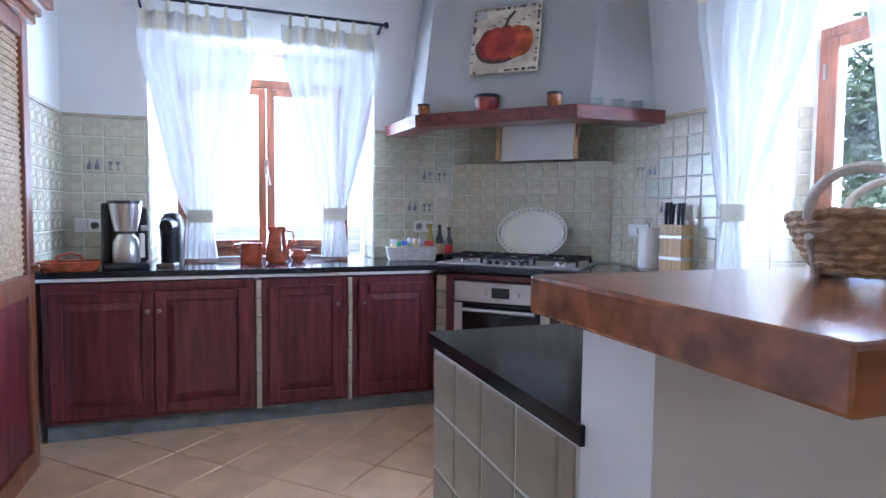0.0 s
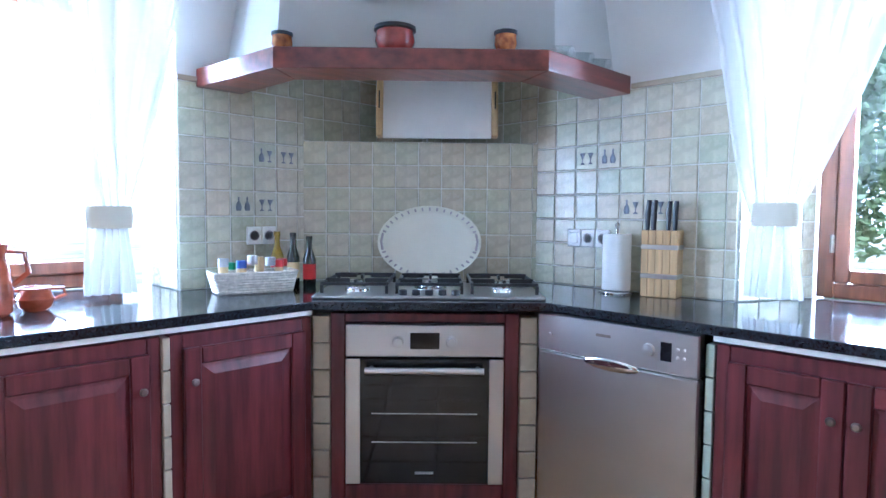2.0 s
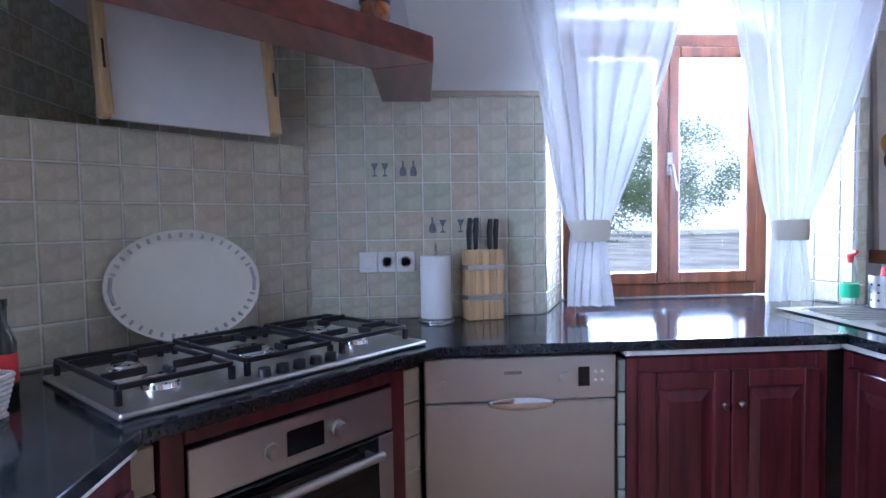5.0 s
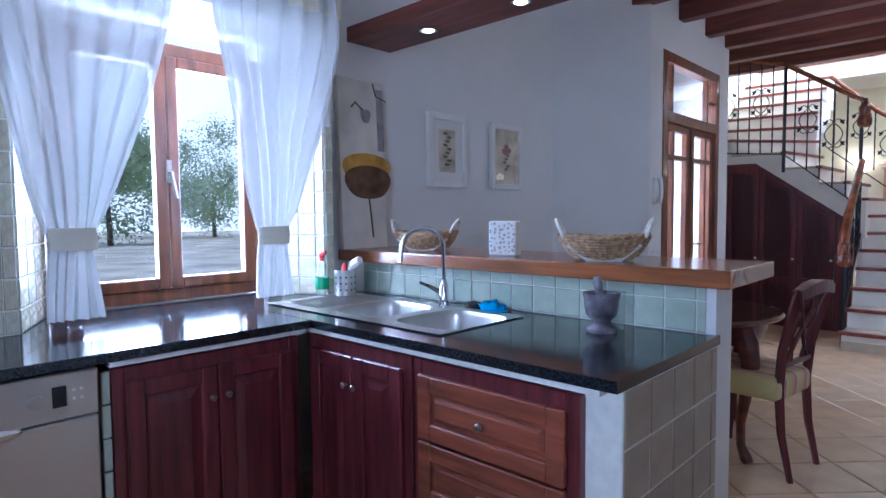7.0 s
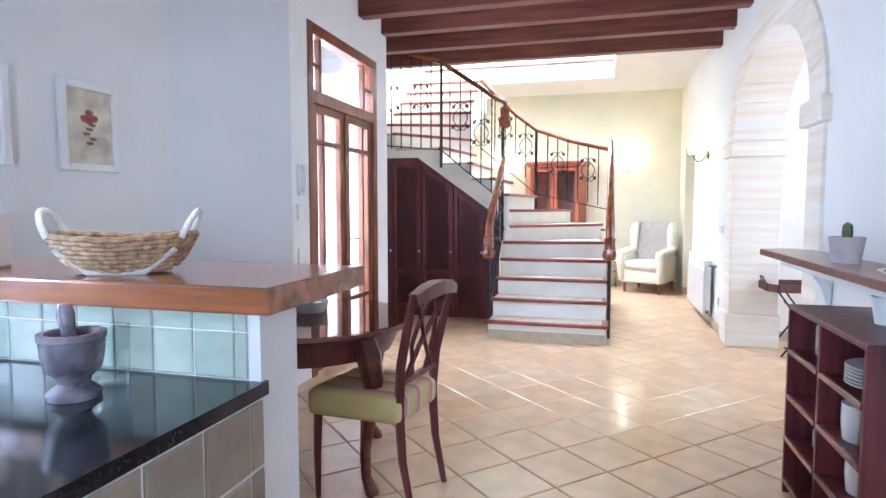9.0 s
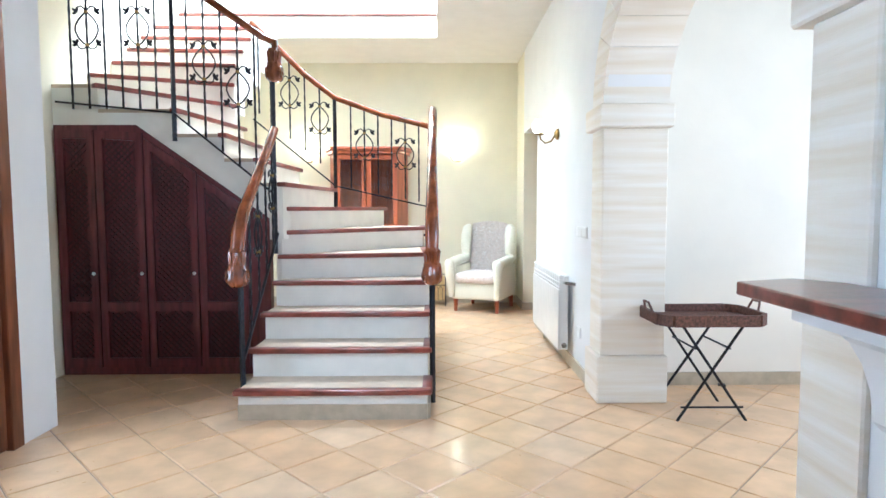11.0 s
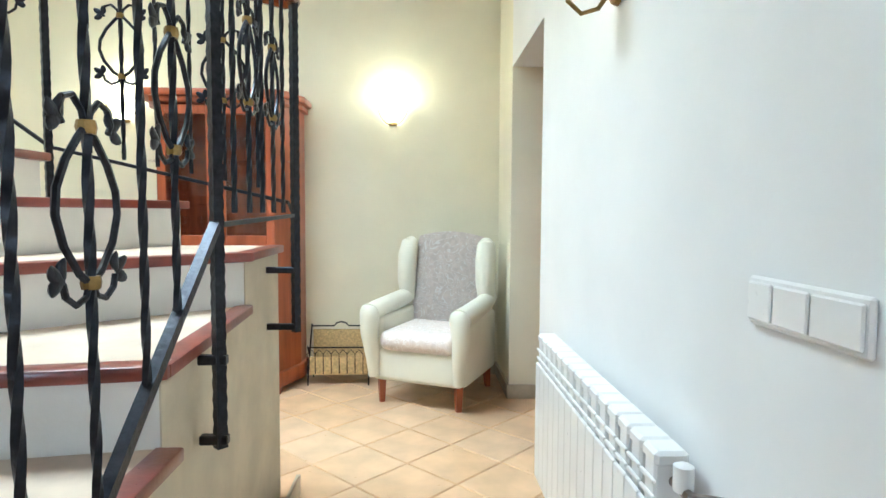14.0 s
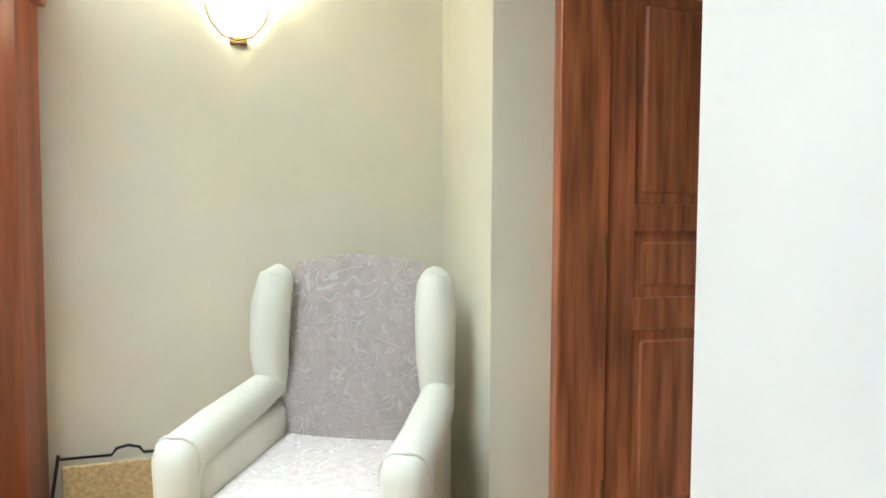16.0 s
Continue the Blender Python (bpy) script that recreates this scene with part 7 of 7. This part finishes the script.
solid("dish_cloth", own, BLUE, "crumpled blue dish cloth beside the sink", "cloth", soft=True)
own = bmesh.new()
bmesh.ops.create_icosphere(own, subdivisions=3, radius=1)
for v in own.verts:
    n5 = noise.noise(v.co * 3)
    v.co = Vector((v.co.x * 0.045 * (1 + 0.3 * n5), v.co.y * 0.03, max(0, v.co.z + 0.3) * 0.02 * (1 + 0.5 * n5)))
own.transform(Matrix.Translation((1.77, 1.07, WT)))
solid("scouring_pad", own, BLACK, "dark scouring pad beside the sink", "scouring pad", soft=True)
ch = thing("cutlery_drainer", 2.47, 1.23, WT + 0.012, label="pierced steel cutlery drainer holding a brush", category="cutlery holder")
part("can", lathe([(0.05, 0), (0.052, 0.004), (0.052, 0.125), (0.049, 0.125), (0.048, 0.006), (0.001, 0.006)], 28), STEEL, ch)
for i in range(12):
    for z in (0.03, 0.06, 0.09):
        a = 2 * math.pi * i / 12
        part("hole", lathe([(0.001, 0), (0.005, 0), (0.005, 0.001)], 8, m=Matrix.Translation((0.0522 * math.cos(a), 0.0522 * math.sin(a), z)) @ Matrix.Rotation(a, 4, "Z") @ Matrix.Rotation(math.pi / 2, 4, "Y")), BLACK, ch)
part("brush", tube([(0, 0, 0.02), (-0.04, 0.0, 0.13), (-0.075, 0.0, 0.16), (-0.12, 0.0, 0.18)], [0.006, 0.007, 0.022, 0.018], 10), WHITE, ch, "white washing-up brush")
part("cap", lathe([(0.012, 0.10), (0.014, 0.14), (0.006, 0.16)], 12), caps[0], ch)
ds = thing("soap_bottle", 2.56, 1.30, WT + 0.012, label="clear green washing-up liquid bottle with a red top", category="bottle")
part("bottle", lathe([(0.03, 0), (0.034, 0.01), (0.033, 0.10), (0.018, 0.15), (0.012, 0.17)], 18), TUMBLER, ds)
part("label", lathe([(0.0345, 0.03), (0.0350, 0.032), (0.0350, 0.085), (0.0345, 0.087)], 18), caps[1], ds, "green paper label")
part("spray_top", tube([(0, 0, 0.17), (0, 0, 0.20), (-0.035, 0, 0.215)], [0.010, 0.014, 0.008], 10), caps[0], ds, "red trigger top")
cd = thing("candle_dish", 1.45, -0.48, 0.7505, label="white bowl with red potpourri on the table", category="bowl")
part("bowl", lathe([(0.06, 0), (0.065, 0.005), (0.085, 0.05), (0.088, 0.055), (0.08, 0.05), (0.058, 0.012), (0.001, 0.012)], 28), CERAMIC, cd)
part("filling", lathe([(0.072, 0.04), (0.05, 0.05), (0.001, 0.052)], 16), RED, cd, "red potpourri")

# ---- outside ----
solid("ground", box(-300, -300, -0.5, 300, 300, -0.21), GROUNDMAT, "pale dry ground around the house", "ground", kind="structure")
# Emissive sheets, added so the view through the windows washes out to white.
DISTANCE_GLOW = glow("distance_glow", (0.93, 0.98, 1.0), 0.6)
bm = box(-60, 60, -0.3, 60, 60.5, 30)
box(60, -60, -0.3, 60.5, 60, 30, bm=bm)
solid("backdrop", bm, DISTANCE_GLOW, "glowing pale sheets standing in for the overexposed distance", "backdrop", kind="structure")


def tree(x, y, h, r, seed):
    rng = random.Random(seed)
    t = thing("garden_tree", x, y, -0.21, label="leafy green garden tree in bright light", category="tree", group="garden trees")
    part("trunk", tube([(0, 0, 0), (0.05, 0.03, h * 0.3), (-0.03, 0.05, h * 0.6)], [0.16, 0.12, 0.06], 8), BARK, t)
    for k in range(5):
        a = k * 1.3 + seed
        part("limb", tube([(0, 0, h * (0.22 + 0.06 * k)), (0.35 * r * math.cos(a), 0.35 * r * math.sin(a), h * (0.38 + 0.06 * k)), (0.6 * r * math.cos(a), 0.6 * r * math.sin(a), h * (0.46 + 0.07 * k))], [0.07, 0.04, 0.012], 6), BARK, t)
    clumps = []
    for i in range(46):
        a, e, q = rng.random() * 6.283, rng.random() * 2 - 1, rng.random() ** 0.35
        w = r * q * math.sqrt(1 - e * e) * (0.8 + 0.3 * rng.random())
        clumps.append((Vector((w * math.cos(a), w * math.sin(a), h * 0.54 + e * h * 0.44 * q)), r * (0.16 + 0.14 * rng.random())))
    vs, fs = [], []
    for i in range(14000):
        m, w = clumps[rng.randrange(len(clumps))]
        c = m + Vector((rng.gauss(0, 0.6), rng.gauss(0, 0.6), rng.gauss(0, 0.5))) * w
        d1 = Vector((rng.gauss(0, 1), rng.gauss(0, 1), rng.gauss(0, 0.6))).normalized() * 0.10
        d2 = d1.orthogonal().normalized() * 0.055
        k = len(vs)
        vs += [c - d1, c + d2, c + d1, c - d2]
        fs.append((k, k + 1, k + 2, k + 3))
    me = bpy.data.meshes.new("crown")
    me.from_pydata(vs, [], fs)
    me.materials.append(FOLIAGE)
    cr2 = new("crown", me)
    cr2.parent = t
    return t


for i, (x, y, h, r) in enumerate(((11.5, 4.6, 6.5, 2.3), (12.5, 7.6, 7.5, 2.6), (15, 2.2, 7, 2.2), (34, -7.5, 7, 4.2), (42, -17, 8, 5.0), (38, -25, 8, 4.6))):
    tree(x, y, h, r, i + 3)
palm = thing("agave", 5.6, 3.45, -0.21, label="spiky yellow-green agave in the garden bed", category="plant")
for k in range(16):
    a = k * 2.4
    c, q = math.cos(a), math.sin(a)
    part("blade", tube([(r * c, r * q, h) for r, h in ((0.05, 0.0), (0.22, 0.5 + 0.03 * (k % 5)), (0.45, 0.85 + 0.05 * (k % 4)), (0.62, 0.95))], [0.05, 0.045, 0.03, 0.003], 4), LEAFGREEN, palm, soft=False)

# ---- wall tiles ----
P = 0.11
def tile_mesh(name, mat, s=0.105, d=0.0045):
    b = bmesh.new()
    lo = [b.verts.new((x, y, 0)) for x, y in ((-s / 2, -s / 2), (s / 2, -s / 2), (s / 2, s / 2), (-s / 2, s / 2))]
    k = s / 2 - 0.004
    hi = [b.verts.new((x + random.uniform(-0.0006, 0.0006), y, d)) for x, y in ((-k, -k), (k, -k), (k, k), (-k, k))]
    mid = [b.verts.new((v.co.x, v.co.y, d * 0.4)) for v in lo]
    for p, q in ((lo, mid), (mid, hi)):
        for i in range(4):
            b.faces.new((p[i], p[(i + 1) % 4], q[(i + 1) % 4], q[i]))
    b.faces.new(hi)
    me = mesh_of(name, b, mat)
    smooth(me, 0.2)
    return me


def tile_field(name, origin, u, width, height, mat, mesh, label, from_top=True, pitch=0.11):
    """Tiles on a backing of grout; u runs along the wall, and the tiles face u x z."""
    o, u = Vector(origin), Vector(u).normalized()
    w = Vector((0, 0, 1))
    n = u.cross(w)
    back = bmesh.new()
    vs = [back.verts.new(o + u * a + w * b + n * c) for c in (0.0, 0.003) for a, b in ((0, 0), (width, 0), (width, height), (0, height))]
    for f in ((0, 1, 2, 3), (4, 5, 6, 7), (0, 1, 5, 4), (1, 2, 6, 5), (2, 3, 7, 6), (3, 0, 4, 7)):
        back.faces.new([vs[i] for i in f])
    parent = solid(name, back, GROUT, label, "tiling", kind="structure")
    P = pitch
    nu, nv = math.ceil(width / P - 0.12), math.ceil(height / P - 0.12)
    rot = Matrix((u, w, n)).transposed().to_4x4()
    for i in range(nu):
        for j in range(nv):
            a0, a1 = i * P, min((i + 1) * P, width)
            b1 = height - j * P if from_top else min((j + 1) * P, height)
            b0 = max(0, b1 - P) if from_top else j * P
            ob = new("tile", mesh)
            ob.parent = parent
            tilt = Matrix.Rotation(random.uniform(-0.006, 0.006), 4, "X") @ Matrix.Rotation(random.uniform(-0.006, 0.006), 4, "Y")
            ob.matrix_local = Matrix.Translation(o + u * (a0 + a1) / 2 + w * (b0 + b1) / 2 + n * 0.0032) @ rot @ tilt @ Matrix.Diagonal(((a1 - a0) / 0.11, (b1 - b0) / 0.11, 1, 1))
    return parent


GT, MTl, BT = tile_mesh("glazed_tile", TILE), tile_mesh("mint_tile", MINT), tile_mesh("taupe_tile", BROWNTILE)
Z0, Z1 = 0.8805, 1.735
glz = "handmade grey-green glazed wall tiles with pale joints"
tile_field("wall_tiling_north_west", (-0.64, 4.2295, Z0), (1, 0, 0), 0.46, Z1 - Z0, TILE, GT, glz)
tile_field("wall_tiling_north", (1.213, 4.2295, Z0), (1, 0, 0), 0.585, Z1 - Z0, TILE, GT, glz)
tile_field("wall_tiling_hood_north", (1.80, 4.2295, 1.546), (1, 0, 0), 0.80, 0.44, TILE, GT, glz)
tile_field("wall_tiling_west", (-0.6395, 3.402, Z0), (0, 1, 0), 0.82, Z1 - Z0, TILE, GT, glz)
tile_field("window_tiling_left", (-0.1795, 4.232, Z0), (0, 1, 0), 0.298, Z1 - Z0, TILE, GT, glz)
tile_field("window_tiling_right", (1.2125, 4.53, Z0), (0, -1, 0), 0.298, Z1 - Z0, TILE, GT, glz)
tile_field("wall_tiling_corner", (1.797, 4.2285, Z0), (0.818, -0.77, 0), 1.123, 1.5445 - Z0, TILE, GT, glz)
tile_field("wall_tiling_east", (2.6145, 3.46, Z0), (0, -1, 0), 0.92, Z1 - Z0, TILE, GT, glz)
tile_field("wall_tiling_hood_left", (1.50, 4.2295, Z1 + 0.001), (1, 0, 0), 0.298, 0.22, TILE, GT, glz)
tile_field("wall_tiling_hood_right", (2.6145, 3.459, Z1 + 0.001), (0, -1, 0), 0.29, 0.22, TILE, GT, glz)
tile_field("wall_tiling_hood_east", (2.6145, 4.22, 1.546), (0, -1, 0), 0.76, 0.44, TILE, GT, glz)
tile_field("sink_window_tiling_left", (2.617, 2.5385, Z0), (0.913, -0.407, 0), 0.40, Z1 - Z0, TILE, GT, glz)
tile_field("sink_window_tiling_right", (2.983, 1.3555, Z0), (-0.951, -0.308, 0), 0.385, Z1 - Z0, TILE, GT, glz)
tile_field("wall_tiling_sink", (2.6145, 1.235, Z0), (0, -1, 0), 0.044, Z1 - Z0, TILE, GT, glz)
tile_field("peninsula_tiling", (2.61, 0.9905, Z0), (-1, 0, 0), 1.79, 1.038 - Z0, MINT, MTl, "pale green glazed tiles behind the sink", from_top=False)
tile_field("peninsula_end_tiling", (0.7895, 1.66, 0.002), (0, -1, 0), 0.666, 0.842, BROWNTILE, BT, "taupe tiles on the end of the peninsula", from_top=True, pitch=0.155)
bm = box(-0.64, 4.216, Z1, -0.18, 4.23, Z1 + 0.022, 0.003)
box(1.213, 4.216, Z1, 1.30, 4.23, Z1 + 0.022, 0.003, bm=bm)
box(2.60, 2.54, Z1, 2.615, 2.98, Z1 + 0.022, 0.003, bm=bm)
box(-0.64, 3.402, Z1, -0.626, 4.216, Z1 + 0.022, 0.003, bm=bm)
solid("trim", bm, BEIGETILE, "narrow beige tile border above the wall tiles", "trim", kind="structure")
# decorated tiles with little glass and bottle motifs in relief
MOTIF = material("slate_blue_glaze", (0.16, 0.17, 0.21), 0.3, vary=0.2, scale=60)
def motif(o, u, k):
    o, u = Vector(o), Vector(u)
    n = u.cross(Vector((0, 0, 1)))
    t = thing("tile_motif", *o, label="raised grey glasses and bottles motif on a tile", category="ornament", group="tile motifs")
    M = Matrix.Translation(o) @ Matrix((u, n, Vector((0, 0, 1)))).transposed().to_4x4()
    for s, dx in ((k % 2, -0.02), ((k + 1) % 3, 0.02)):
        prof = [(0.011, 0), (0.010, 0.003), (0.0025, 0.008), (0.0025, 0.022), (0.014, 0.046)] if s else [(0.011, 0), (0.014, 0.012), (0.010, 0.028), (0.004, 0.036), (0.004, 0.055)]
        b = lathe(prof, 10)
        b.transform(M @ Matrix.Translation((dx, 0.011, -0.03)) @ Matrix.Diagonal((1, 0.25, 1.1, 1)))
        part("relief", b, MOTIF, t, world=True)


zr = lambda j: Z1 - (j + 0.5) * P
for i, j, k in ((3, 2, 0), (4, 2, 1), (2, 4, 2), (3, 4, 3)):
    motif((1.213 + (i + 0.5) * P, 4.2295, zr(j)), (1, 0, 0), k)
for i, j, k in ((2, 2, 1), (3, 2, 2), (4, 4, 0), (5, 4, 3)):
    motif((2.6145, 3.46 - (i + 0.5) * P, zr(j)), (0, -1, 0), k)
for i, j, k in ((1, 2, 2), (2, 2, 1)):
    motif((-0.64 + (i + 0.5) * P, 4.2295, zr(j)), (1, 0, 0), k)

# ---- floor tiles, laid diagonally ----
F = 0.32
FM = tile_mesh("floor_tile", COTTO, 0.314, 0.008)
c45 = math.sqrt(0.5)
U0, V0 = 3.022, 1.396
spots = []
for i in range(-40, 40):
    for j in range(-40, 40):
        u, v = U0 + (i + 0.5) * F, V0 + (j + 0.5) * F
        x, y = (u - v) * c45, (u + v) * c45
        if -3.6 < x < 3.0 and -7.9 < y < 4.3:
            spots.append((x, y))
near = sorted(spots, key=lambda p: abs(p[0] - 0.1) + max(0, p[1] - 3.8) * 3 + max(0, -p[1] - 7.6) * 3)
rot45 = Matrix.Rotation(math.pi / 4, 4, "Z")
for x, y in near[:300]:
    ob = new("floor_tile", FM)
    ob.parent = floor
    ob.matrix_local = Matrix.Translation((x, y, -0.0078)) @ rot45 @ Matrix.Rotation(random.choice((0, 1, 2, 3)) * math.pi / 2, 4, "Z") @ Matrix.Rotation(random.uniform(-0.002, 0.002), 4, "X")
rest = bmesh.new()
for x, y in near[300:]:
    own = bmesh.new()
    own.from_mesh(FM)
    own.transform(Matrix.Translation((x, y, -0.0078)) @ rot45)
    merge(rest, own)
me = mesh_of("floor_tiles", rest, COTTO)
ob = tagged(new("floor_tiles", me), "terracotta floor tiles laid diagonally", kind="stuff")
ob.parent = floor
